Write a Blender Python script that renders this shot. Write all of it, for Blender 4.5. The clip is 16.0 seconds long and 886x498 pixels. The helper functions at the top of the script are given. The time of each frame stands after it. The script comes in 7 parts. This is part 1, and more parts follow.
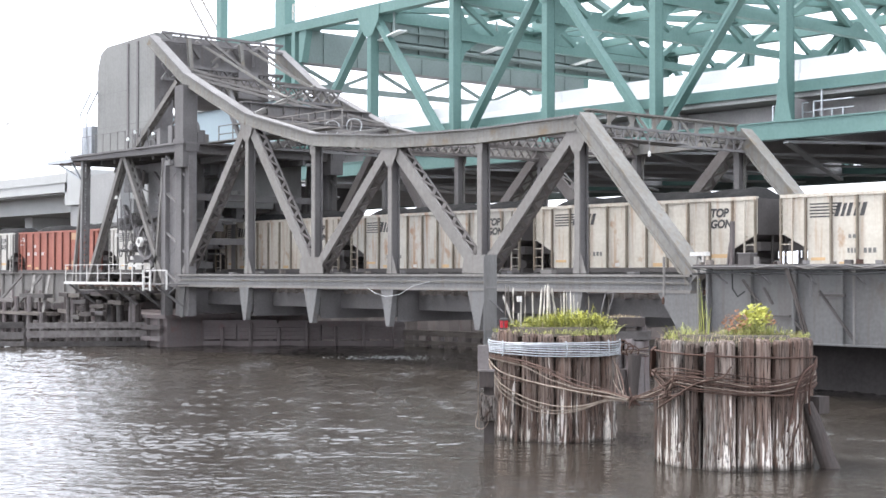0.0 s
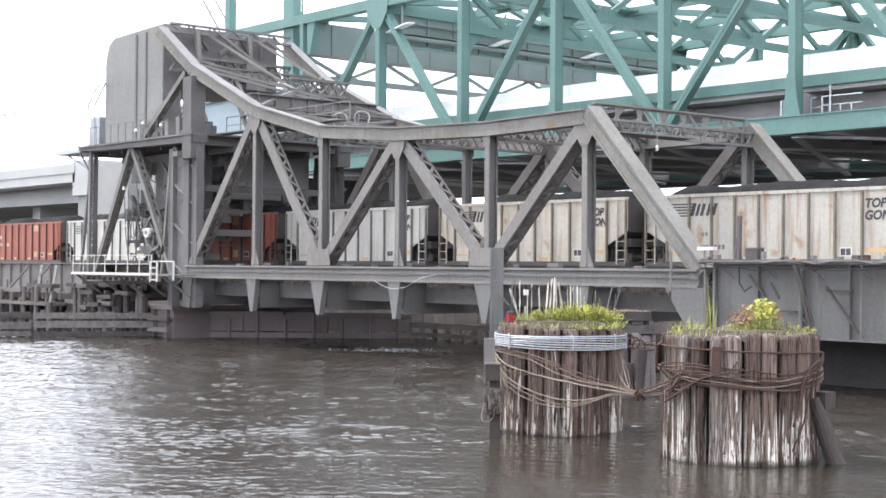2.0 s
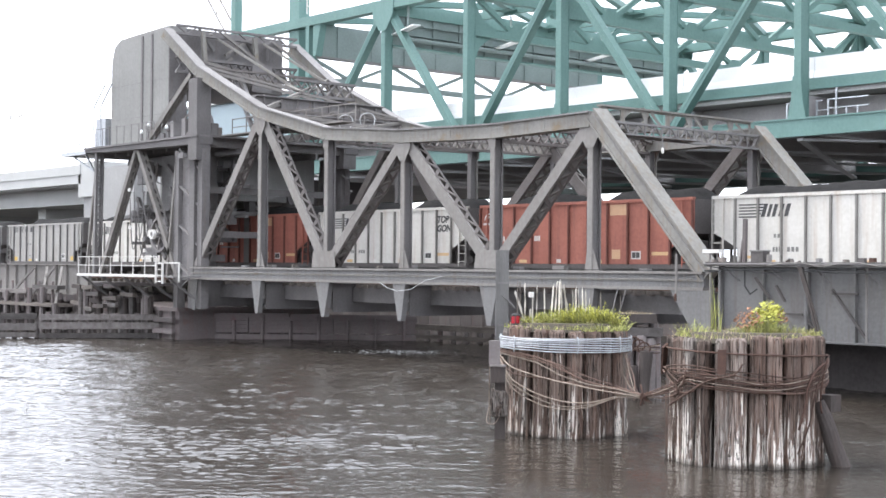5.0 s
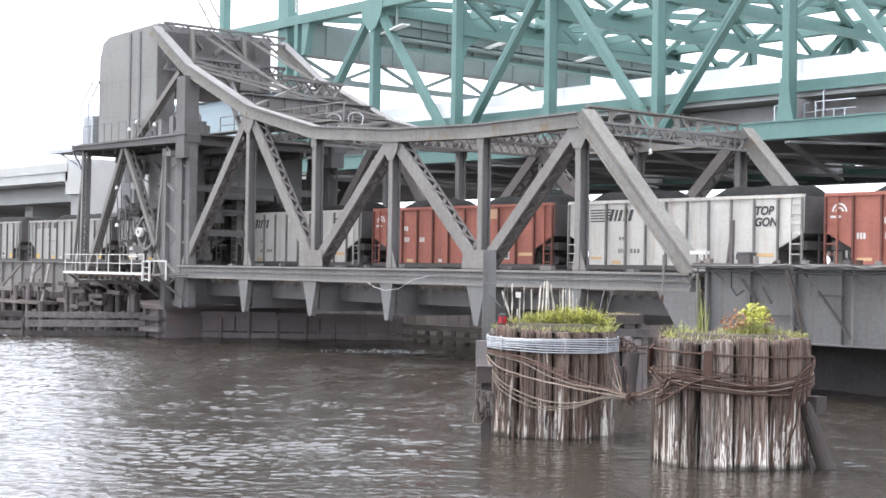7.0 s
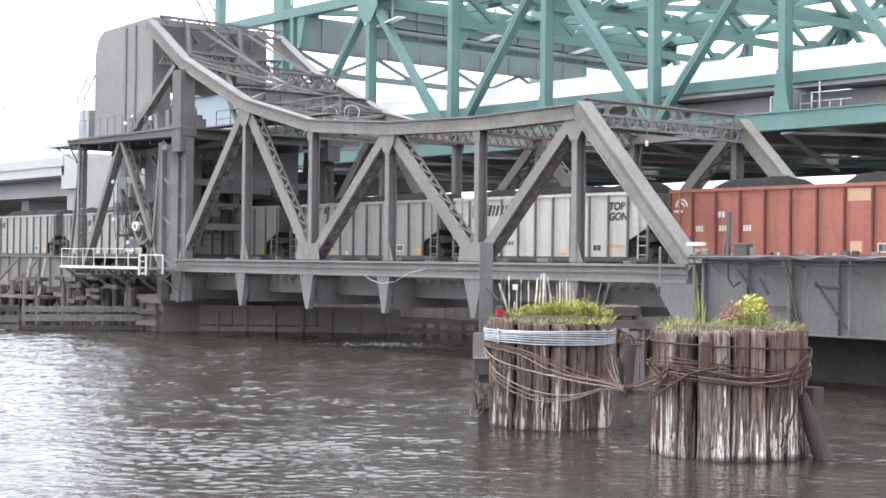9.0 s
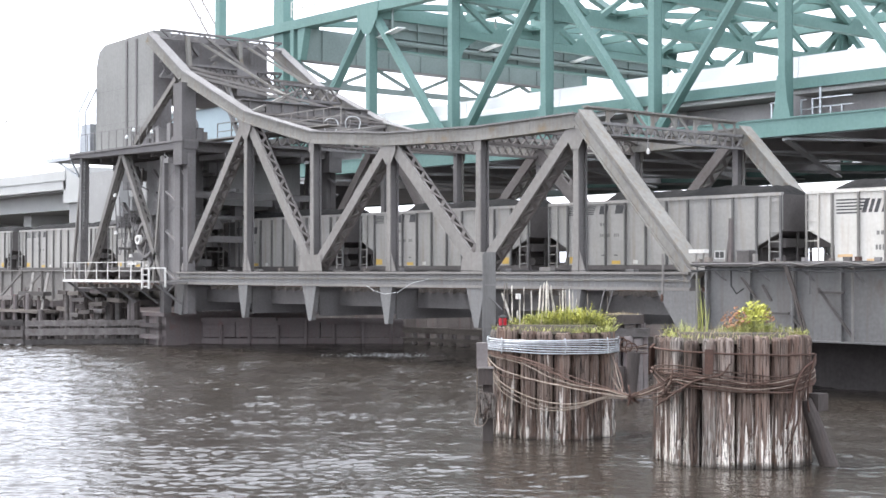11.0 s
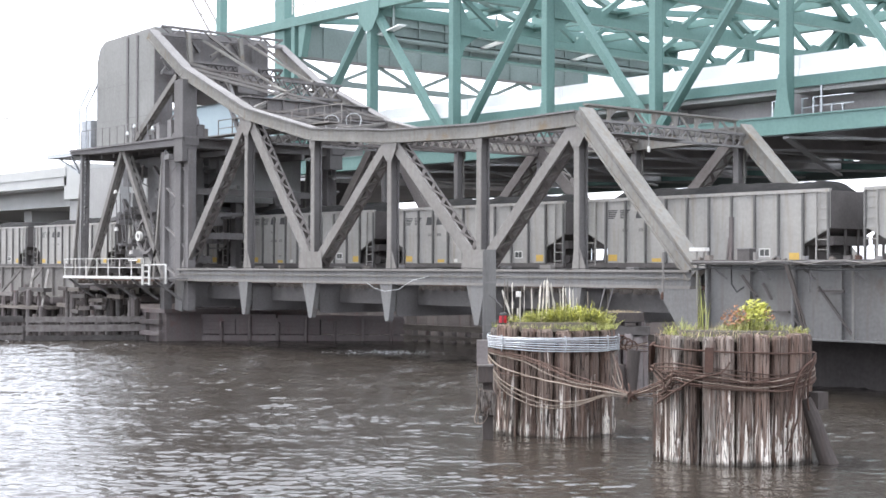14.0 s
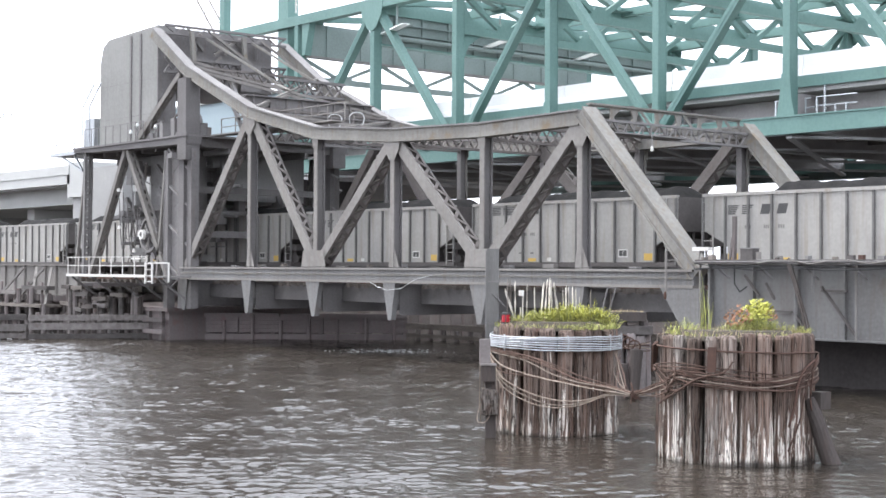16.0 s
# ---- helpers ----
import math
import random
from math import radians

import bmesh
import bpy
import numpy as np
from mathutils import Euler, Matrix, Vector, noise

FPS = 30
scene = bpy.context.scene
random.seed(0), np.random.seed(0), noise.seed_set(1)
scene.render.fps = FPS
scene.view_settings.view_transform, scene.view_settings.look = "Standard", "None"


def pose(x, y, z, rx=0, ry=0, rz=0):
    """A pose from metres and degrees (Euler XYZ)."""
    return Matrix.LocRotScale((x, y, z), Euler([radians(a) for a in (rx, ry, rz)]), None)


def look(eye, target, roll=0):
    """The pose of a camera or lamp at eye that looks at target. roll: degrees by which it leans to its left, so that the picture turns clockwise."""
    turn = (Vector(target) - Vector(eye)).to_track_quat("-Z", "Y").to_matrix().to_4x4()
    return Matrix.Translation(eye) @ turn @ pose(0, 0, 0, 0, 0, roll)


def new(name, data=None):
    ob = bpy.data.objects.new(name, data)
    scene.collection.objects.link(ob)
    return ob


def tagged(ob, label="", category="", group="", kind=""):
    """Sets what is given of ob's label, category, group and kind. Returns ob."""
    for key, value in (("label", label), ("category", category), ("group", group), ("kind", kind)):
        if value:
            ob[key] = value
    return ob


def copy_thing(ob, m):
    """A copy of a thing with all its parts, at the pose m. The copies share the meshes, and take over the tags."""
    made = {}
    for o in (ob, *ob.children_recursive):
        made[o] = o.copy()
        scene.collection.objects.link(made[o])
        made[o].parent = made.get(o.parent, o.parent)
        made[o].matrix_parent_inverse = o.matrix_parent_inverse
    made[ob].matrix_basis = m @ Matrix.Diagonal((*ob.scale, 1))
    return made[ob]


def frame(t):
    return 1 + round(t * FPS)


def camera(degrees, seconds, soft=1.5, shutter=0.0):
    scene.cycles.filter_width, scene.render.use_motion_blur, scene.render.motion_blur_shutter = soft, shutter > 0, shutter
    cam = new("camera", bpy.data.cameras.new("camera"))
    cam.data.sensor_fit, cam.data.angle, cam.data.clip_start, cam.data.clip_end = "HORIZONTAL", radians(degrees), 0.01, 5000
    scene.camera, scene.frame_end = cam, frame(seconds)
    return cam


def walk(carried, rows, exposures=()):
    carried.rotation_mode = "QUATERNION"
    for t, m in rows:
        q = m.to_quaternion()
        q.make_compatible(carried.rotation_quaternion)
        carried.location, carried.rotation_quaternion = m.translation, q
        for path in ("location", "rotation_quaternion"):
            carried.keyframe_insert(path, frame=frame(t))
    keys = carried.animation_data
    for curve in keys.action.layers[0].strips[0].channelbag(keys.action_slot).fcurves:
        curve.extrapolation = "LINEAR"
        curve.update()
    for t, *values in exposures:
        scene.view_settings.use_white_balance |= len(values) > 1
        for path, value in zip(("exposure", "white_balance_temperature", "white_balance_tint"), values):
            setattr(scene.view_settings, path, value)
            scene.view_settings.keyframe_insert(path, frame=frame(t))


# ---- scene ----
# The camera stands still on the bank, held by hand: it only turns.
EYE = (0.0, 0.0, 4.5)
cam = camera(33.567, 16.0, soft=1.6)


def aim(yaw, pitch, roll):
    """Turned left by yaw from +y, up by pitch, leaning left by roll, in degrees."""
    return pose(*EYE, 0, 0, yaw) @ pose(0, 0, 0, 90 + pitch) @ pose(0, 0, 0, 0, 0, roll)


walk(cam, [(t, aim(a, b, c)) for t, a, b, c in [
    (0.0, 49.906, 0.987, 0.052), (0.5, 49.871, 1.026, 0.178), (1.0, 49.943, 0.959, 0.192), (1.5, 50.032, 0.856, 0.283),
    (2.0, 50.175, 0.706, 0.434), (2.5, 50.395, 0.588, 0.623), (3.0, 50.492, 0.636, 0.559), (3.5, 50.592, 0.761, 0.505),
    (4.0, 50.568, 0.783, 0.345), (5.2, 50.33, 0.79, 0.6), (6.5, 50.052, 0.807, 0.853), (7.0, 49.893, 0.782, 0.888),
    (7.5, 49.758, 0.675, 0.899), (8.0, 49.647, 0.575, 0.898), (8.5, 49.654, 0.558, 0.616), (9.0, 49.764, 0.498, 0.627),
    (10.2, 49.83, 0.72, 0.28), (11.5, 49.866, 0.926, -0.062), (12.0, 49.928, 0.785, 0.018), (12.5, 50.003, 0.702, -0.012),
    (13.0, 49.947, 0.643, 0.158), (13.5, 49.898, 0.679, 0.155), (14.0, 49.877, 0.786, 0.174), (14.5, 49.868, 0.79, 0.083),
    (15.0, 49.902, 0.721, -0.043), (15.5, 49.97, 0.737, -0.068), (16.0, 49.99, 0.748, 0.298)]])

# ---- light: a bright, hazy overcast sky with a broad soft sun ----
SUN_UP, SUN_FROM = radians(56), radians(250)
world = bpy.data.worlds.new("sky")
scene.world = world
world.use_nodes = True
wn, wl = world.node_tree.nodes, world.node_tree.links
wn.clear()
sky = wn.new("ShaderNodeTexSky")
sky.sky_type, sky.sun_disc, sky.sun_elevation, sky.sun_rotation = "NISHITA", False, SUN_UP, SUN_FROM
sky.dust_density, sky.air_density, sky.ozone_density = 4.0, 1.0, 1.0
pale = wn.new("ShaderNodeHueSaturation")
pale.inputs["Saturation"].default_value = 0.22
back = wn.new("ShaderNodeBackground")
back.inputs["Strength"].default_value = 0.15
wout = wn.new("ShaderNodeOutputWorld")
wl.new(sky.outputs[0], pale.inputs["Color"])
cloud = wn.new("ShaderNodeMixRGB")
cloud.inputs[0].default_value, cloud.inputs[2].default_value = 0.75, (6.75, 7.15, 8.15, 1)
wl.new(pale.outputs[0], cloud.inputs[1])
wl.new(cloud.outputs[0], back.inputs["Color"])
wl.new(back.outputs[0], wout.inputs["Surface"])
sun = new("sun", bpy.data.lights.new("sun", "SUN"))
sun.data.energy, sun.data.angle, sun.data.color = 1.3, radians(16), (1.0, 0.985, 0.96)
sun.matrix_world = look((math.sin(SUN_FROM) * 50, math.cos(SUN_FROM) * 50, math.tan(SUN_UP) * 50), (0, 0, 0))
scene.view_settings.exposure = 1.64

# ---- materials ----


def mat(name, base, dark, rough=0.7, metal=0.0, scale=1.0, fine=18.0, amount=0.6, bump=0.15, streak=0.0, rust=None, rust_at=0.62,
        stretch=(1, 1, 1), islands=False, random_tone=0.0, gloss=0.3):
    """Two colours mixed by coarse and fine noise, with relief; streak adds stains that run down, rust a third colour in patches."""
    m = bpy.data.materials.new(name)
    m.use_nodes = True
    n, l = m.node_tree.nodes, m.node_tree.links
    b = n["Principled BSDF"]
    b.inputs["Metallic"].default_value = metal
    b.inputs["Specular IOR Level"].default_value = gloss
    co = n.new("ShaderNodeTexCoord")
    mp = n.new("ShaderNodeMapping")
    mp.inputs["Scale"].default_value = stretch
    l.new(co.outputs["Object"], mp.inputs["Vector"])
    big, small = n.new("ShaderNodeTexNoise"), n.new("ShaderNodeTexNoise")
    big.inputs["Scale"].default_value, small.inputs["Scale"].default_value = scale, fine
    big.inputs["Detail"].default_value, small.inputs["Detail"].default_value = 6, 4
    l.new(mp.outputs[0], big.inputs["Vector"])
    l.new(mp.outputs[0], small.inputs["Vector"])
    add = n.new("ShaderNodeMath")
    add.operation = "MULTIPLY_ADD"
    add.inputs[1].default_value, add.inputs[2].default_value = 0.6, 0.0
    l.new(big.outputs[0], add.inputs[0])
    add2 = n.new("ShaderNodeMath")
    add2.operation = "MULTIPLY_ADD"
    add2.inputs[1].default_value = 0.4
    l.new(small.outputs[0], add2.inputs[0])
    l.new(add.outputs[0], add2.inputs[2])
    ramp = n.new("ShaderNodeMapRange")
    ramp.inputs[1].default_value, ramp.inputs[2].default_value = 0.36, 0.66
    ramp.inputs[3].default_value, ramp.inputs[4].default_value = 0.0, amount
    l.new(add2.outputs[0], ramp.inputs[0])
    mix = n.new("ShaderNodeMixRGB")
    mix.inputs[1].default_value, mix.inputs[2].default_value = (*base, 1), (*dark, 1)
    l.new(ramp.outputs[0], mix.inputs[0])
    colour = mix.outputs[0]
    if streak:
        sm = n.new("ShaderNodeMapping")
        sm.inputs["Scale"].default_value = (3.2, 3.2, 0.22)
        l.new(co.outputs["Object"], sm.inputs["Vector"])
        sn = n.new("ShaderNodeTexNoise")
        sn.inputs["Scale"].default_value, sn.inputs["Detail"].default_value = 1.6, 5
        l.new(sm.outputs[0], sn.inputs["Vector"])
        sr = n.new("ShaderNodeMapRange")
        sr.inputs[1].default_value, sr.inputs[2].default_value, sr.inputs[4].default_value = 0.5, 0.78, streak
        l.new(sn.outputs[0], sr.inputs[0])
        s = n.new("ShaderNodeMixRGB")
        s.inputs[2].default_value = (*(rust or dark), 1)
        l.new(sr.outputs[0], s.inputs[0])
        l.new(colour, s.inputs[1])
        colour = s.outputs[0]
    if rust:
        rn = n.new("ShaderNodeTexNoise")
        rn.inputs["Scale"].default_value, rn.inputs["Detail"].default_value = scale * 2.3, 8
        l.new(co.outputs["Object"], rn.inputs["Vector"])
        rr = n.new("ShaderNodeMapRange")
        rr.inputs[1].default_value, rr.inputs[2].default_value, rr.inputs[4].default_value = rust_at, rust_at + 0.1, 0.8
        l.new(rn.outputs[0], rr.inputs[0])
        r = n.new("ShaderNodeMixRGB")
        r.inputs[2].default_value = (*rust, 1)
        l.new(rr.outputs[0], r.inputs[0])
        l.new(colour, r.inputs[1])
        colour = r.outputs[0]
    if random_tone:
        if islands:
            src = n.new("ShaderNodeNewGeometry").outputs["Random Per Island"]
        else:
            src = n.new("ShaderNodeObjectInfo").outputs["Random"]
        tr = n.new("ShaderNodeMapRange")
        tr.inputs[3].default_value, tr.inputs[4].default_value = 1 - random_tone, 1 + random_tone
        l.new(src, tr.inputs[0])
        hs = n.new("ShaderNodeHueSaturation")
        l.new(tr.outputs[0], hs.inputs["Value"])
        l.new(colour, hs.inputs["Color"])
        colour = hs.outputs[0]
    l.new(colour, b.inputs["Base Color"])
    rg = n.new("ShaderNodeMapRange")
    rg.inputs[3].default_value, rg.inputs[4].default_value = max(rough - 0.12, 0.05), min(rough + 0.15, 1)
    l.new(small.outputs[0], rg.inputs[0])
    l.new(rg.outputs[0], b.inputs["Roughness"])
    if bump:
        bp = n.new("ShaderNodeBump")
        bp.inputs["Strength"].default_value, bp.inputs["Distance"].default_value = bump, 0.03
        l.new(add2.outputs[0], bp.inputs["Height"])
        l.new(bp.outputs[0], b.inputs["Normal"])
    return m


STEEL = mat("weathered_steel_paint", (0.224, 0.211, 0.197), (0.148, 0.137, 0.126), 0.75, 0.0, 0.35, 5, 0.8, 0.07, 0.4, (0.15, 0.12, 0.1), 0.68)
CHORD = mat("sunbleached_steel_paint", (0.25, 0.242, 0.224), (0.165, 0.156, 0.142), 0.8, 0.0, 0.4, 5, 0.9, 0.07, 0.55, (0.19, 0.145, 0.095), 0.61, gloss=0.12)
SOOT = mat("sooty_steel", (0.225, 0.216, 0.212), (0.15, 0.142, 0.138), 0.75, 0.0, 0.6, 6, 0.9, 0.08, 0.35)
# floor steel, its dark tone holding the shade beneath the span
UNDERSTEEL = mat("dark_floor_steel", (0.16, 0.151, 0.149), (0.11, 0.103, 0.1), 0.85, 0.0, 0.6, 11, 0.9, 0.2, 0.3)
# road deck undersides: tones lifted to carry the haze, also UNDER and SOFFIT
UNDERDECK = mat("haze_pale_road_deck_steel", (0.42, 0.4, 0.395), (0.31, 0.295, 0.29), 0.85, 0.0, 0.6, 9, 0.9, 0.15, 0.3)
# rust and soot, plus the shade inside built-up members, in one tone
RUSTYSTEEL = mat("rusty_sooty_shaded_lacing", (0.165, 0.15, 0.142), (0.11, 0.096, 0.09), 0.85, 0.0, 0.8, 8, 0.9, 0.1, 0.4)
GIRDER = mat("grey_girder_paint", (0.18, 0.177, 0.173), (0.122, 0.118, 0.115), 0.65, 0.0, 0.35, 8, 0.85, 0.12, 0.6, (0.125, 0.105, 0.09), 0.64)
WEIGHT = mat("counterweight_concrete", (0.255, 0.252, 0.24), (0.19, 0.187, 0.178), 0.85, 0.0, 0.22, 7, 0.8, 0.2, 0.5)
GREEN = mat("sea_green_bridge_paint", (0.135, 0.232, 0.211), (0.092, 0.168, 0.152), 0.55, 0.0, 0.3, 6, 0.7, 0.06, 0.3)
UNDER = mat("deck_underside_steel", (0.215, 0.26, 0.25), (0.15, 0.186, 0.178), 0.8, 0.0, 0.3, 6, 0.8, 0.1)
SOFFIT = mat("deck_soffit_grey", (0.5, 0.49, 0.48), (0.36, 0.35, 0.345), 0.85, 0.0, 0.25, 6, 0.9, 0.15, 0.3)
# greyer than CONCRETE, mixed for the shaded front of the viaduct pier
WALLGREY = mat("shade_grey_wall_concrete", (0.34, 0.335, 0.325), (0.25, 0.245, 0.238), 0.85, 0.0, 0.3, 9, 0.8, 0.15, 0.4)
CONCRETE = mat("pale_concrete", (0.46, 0.46, 0.445), (0.36, 0.358, 0.345), 0.85, 0.0, 0.3, 9, 0.8, 0.15, 0.4)
BARRIER = mat("new_barrier_concrete", (0.8, 0.8, 0.79), (0.7, 0.7, 0.69), 0.8, 0.0, 0.3, 9, 0.6, 0.08, 0.12)
BLACKSTEEL = mat("dark_grey_steel", (0.19, 0.181, 0.178), (0.13, 0.122, 0.119), 0.8, 0.0, 0.6, 7, 0.9, 0.1, 0.4, (0.16, 0.125, 0.11), 0.7)
PALEBLUE = mat("pale_blue_cladding", (0.31, 0.375, 0.4), (0.25, 0.305, 0.33), 0.7, 0.0, 0.4, 8, 0.6, 0.05, 0.15)
SHEETING = mat("dark_red_brown_sheeting", (0.2, 0.172, 0.168), (0.145, 0.123, 0.12), 0.85, 0.0, 0.5, 9, 0.9, 0.25, 0.5, (0.19, 0.125, 0.12), 0.64)
# streaked concrete, darkened to take in the shadow under the girder end
PIER = mat("stained_shaded_pier_concrete", (0.075, 0.067, 0.065), (0.045, 0.04, 0.039), 0.9, 0.0, 0.5, 8, 0.9, 0.3, 0.6)
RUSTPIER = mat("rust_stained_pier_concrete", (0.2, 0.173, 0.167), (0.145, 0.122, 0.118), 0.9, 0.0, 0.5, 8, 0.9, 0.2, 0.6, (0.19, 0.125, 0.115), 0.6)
WALE = mat("dark_fender_timber", (0.15, 0.137, 0.13), (0.07, 0.062, 0.058), 0.85, 0.0, 1.2, 14, 1.0, 0.4, 0.6, (0.08, 0.067, 0.06), 0.6, stretch=(0.4, 3, 3), random_tone=0.5)
TARRED = mat("tarred_timber", (0.18, 0.16, 0.154), (0.11, 0.097, 0.093), 0.85, 0.0, 0.8, 10, 0.9, 0.4, 0.5, (0.16, 0.105, 0.098), 0.66, random_tone=0.3)
WETWOOD = mat("wet_black_timber", (0.07, 0.058, 0.053), (0.035, 0.03, 0.027), 0.75, 0.0, 1.2, 12, 0.9, 0.5, 0.4, (0.09, 0.06, 0.05), 0.68, stretch=(3, 3, 0.4))
TIMBER = mat("weathered_fender_timber", (0.2, 0.175, 0.155), (0.08, 0.068, 0.06), 0.85, 0.0, 1.2, 14, 0.9, 0.4, 0.3, stretch=(0.4, 3, 3), random_tone=0.3)
FOAM = mat("broken_water", (0.42, 0.43, 0.43), (0.3, 0.3, 0.3), 0.5, 0.0, 3, 20, 0.8, 0.2)
WIRE = mat("rusty_wire_rope", (0.115, 0.072, 0.056), (0.05, 0.032, 0.026), 0.85, 0.2, 6, 40, 0.9, 0.4, random_tone=0.4)
GALV = mat("galvanised_wire_rope", (0.5, 0.52, 0.54), (0.33, 0.34, 0.36), 0.45, 0.6, 5, 50, 0.7, 0.2, random_tone=0.2)
RUST = mat("rusted_strap", (0.105, 0.06, 0.046), (0.06, 0.038, 0.031), 0.9, 0.2, 5, 40, 0.9, 0.4)
WHITE = mat("white_paint", (0.66, 0.65, 0.62), (0.42, 0.4, 0.37), 0.6, 0.0, 2, 20, 0.7, 0.1, 0.4, (0.35, 0.26, 0.2), 0.7)
STAKE = mat("bleached_stake_wood", (0.6, 0.57, 0.52), (0.33, 0.29, 0.25), 0.85, 0.0, 3, 20, 0.9, 0.3, 0.5, (0.25, 0.17, 0.12), 0.66, random_tone=0.35)
POSTGREY = mat("grey_timber_post", (0.17, 0.166, 0.16), (0.105, 0.101, 0.097), 0.8, 0.0, 1.5, 14, 0.8, 0.3, 0.5, stretch=(4, 4, 0.5))
SOIL = mat("dark_soil", (0.06, 0.05, 0.035), (0.03, 0.025, 0.02), 0.95, 0.0, 4, 20, 0.8, 0.6)
GRASS = mat("green_grass", (0.37, 0.365, 0.12), (0.14, 0.165, 0.05), 0.7, 0.0, 3, 15, 0.9, 0.0, random_tone=0.6, islands=True)
WEED = mat("yellow_green_leaves", (0.46, 0.44, 0.1), (0.27, 0.3, 0.06), 0.6, 0.0, 4, 15, 0.7, 0.0, random_tone=0.4, islands=True)
REDLEAF = mat("reddish_leaves", (0.36, 0.17, 0.10), (0.2, 0.12, 0.06), 0.7, 0.0, 4, 15, 0.7, 0.0, random_tone=0.3, islands=True)
COAL = mat("coal", (0.026, 0.025, 0.025), (0.011, 0.011, 0.011), 0.9, 0.0, 3, 14, 0.9, 1.0, gloss=0.06)
CREAM = mat("cream_car_paint", (0.58, 0.54, 0.465), (0.43, 0.385, 0.32), 0.65, 0.0, 0.5, 7, 0.9, 0.06, 0.75, (0.34, 0.21, 0.125), 0.62)
STREAKED = mat("rust_streaked_car_paint", (0.47, 0.445, 0.395), (0.36, 0.335, 0.29), 0.65, 0.0, 0.5, 7, 0.9, 0.06, 1.0, (0.3, 0.17, 0.1), 0.6)
PALE = mat("white_car_paint", (0.56, 0.54, 0.5), (0.43, 0.41, 0.37), 0.6, 0.0, 0.5, 7, 0.8, 0.06, 0.5, (0.34, 0.25, 0.18), 0.7)
OXIDE = mat("oxide_red_car_paint", (0.34, 0.125, 0.09), (0.23, 0.085, 0.065), 0.6, 0.0, 0.5, 7, 0.8, 0.06, 0.4, (0.13, 0.06, 0.05), 0.72)
DUSTY = mat("dusty_grey_car_paint", (0.33, 0.318, 0.298), (0.25, 0.24, 0.224), 0.65, 0.0, 0.5, 7, 0.8, 0.06, 0.5, (0.2, 0.155, 0.11), 0.72)
# side-post paints: grime and the ribs' shadow lines together in one dark tone
CREAMPOST = mat("grimy_shaded_cream_post_paint", (0.22, 0.19, 0.15), (0.14, 0.12, 0.095), 0.7, 0.0, 1.5, 9, 0.9, 0.1, 0.4, (0.22, 0.14, 0.09), 0.66)
PALEPOST = mat("grimy_shaded_white_post_paint", (0.21, 0.2, 0.185), (0.14, 0.132, 0.12), 0.7, 0.0, 1.5, 9, 0.9, 0.1, 0.4)
REDPOST = mat("grimy_shaded_red_post_paint", (0.15, 0.058, 0.045), (0.1, 0.042, 0.034), 0.7, 0.0, 1.5, 9, 0.9, 0.1, 0.4)
GREYPOST = mat("grimy_shaded_grey_post_paint", (0.15, 0.145, 0.14), (0.1, 0.096, 0.092), 0.7, 0.0, 1.5, 9, 0.9, 0.1, 0.4)
TAN = mat("faded_tan_patch", (0.5, 0.32, 0.2), (0.4, 0.24, 0.15), 0.7, 0, 3, 14, 0.6, 0)
GRIME = mat("brake_dust_grime", (0.11, 0.1, 0.096), (0.068, 0.061, 0.058), 0.85, 0.0, 1.2, 12, 0.8, 0.2)
BLACK = mat("black_lettering", (0.05, 0.05, 0.052), (0.09, 0.085, 0.08), 0.7, 0, 2, 14, 0.6, 0)
FADED = mat("faded_black_lettering", (0.14, 0.135, 0.13), (0.24, 0.23, 0.21), 0.7, 0, 2, 14, 0.7, 0)
OCHRE = mat("yellow_stencil", (0.55, 0.36, 0.09), (0.4, 0.27, 0.08), 0.7, 0, 3, 14, 0.8, 0)
AMBER = mat("faded_amber_stencil", (0.56, 0.37, 0.19), (0.46, 0.33, 0.2), 0.7, 0, 3, 14, 0.8, 0)
RED = mat("red_lens", (0.33, 0.012, 0.022), (0.35, 0.02, 0.02), 0.25, 0, 8, 30, 0.5, 0)
RUBBER = mat("black_rubber", (0.03, 0.03, 0.03), (0.05, 0.05, 0.05), 0.8, 0, 3, 20, 0.6, 0.1)
LIGHTSTEEL = mat("galvanised_bracing", (0.5, 0.51, 0.51), (0.38, 0.39, 0.39), 0.6, 0.1, 0.5, 8, 0.7, 0.1)
GLASSY = mat("lamp_diffuser", (0.85, 0.87, 0.85), (0.7, 0.72, 0.7), 0.35, 0, 2, 10, 0.4, 0)


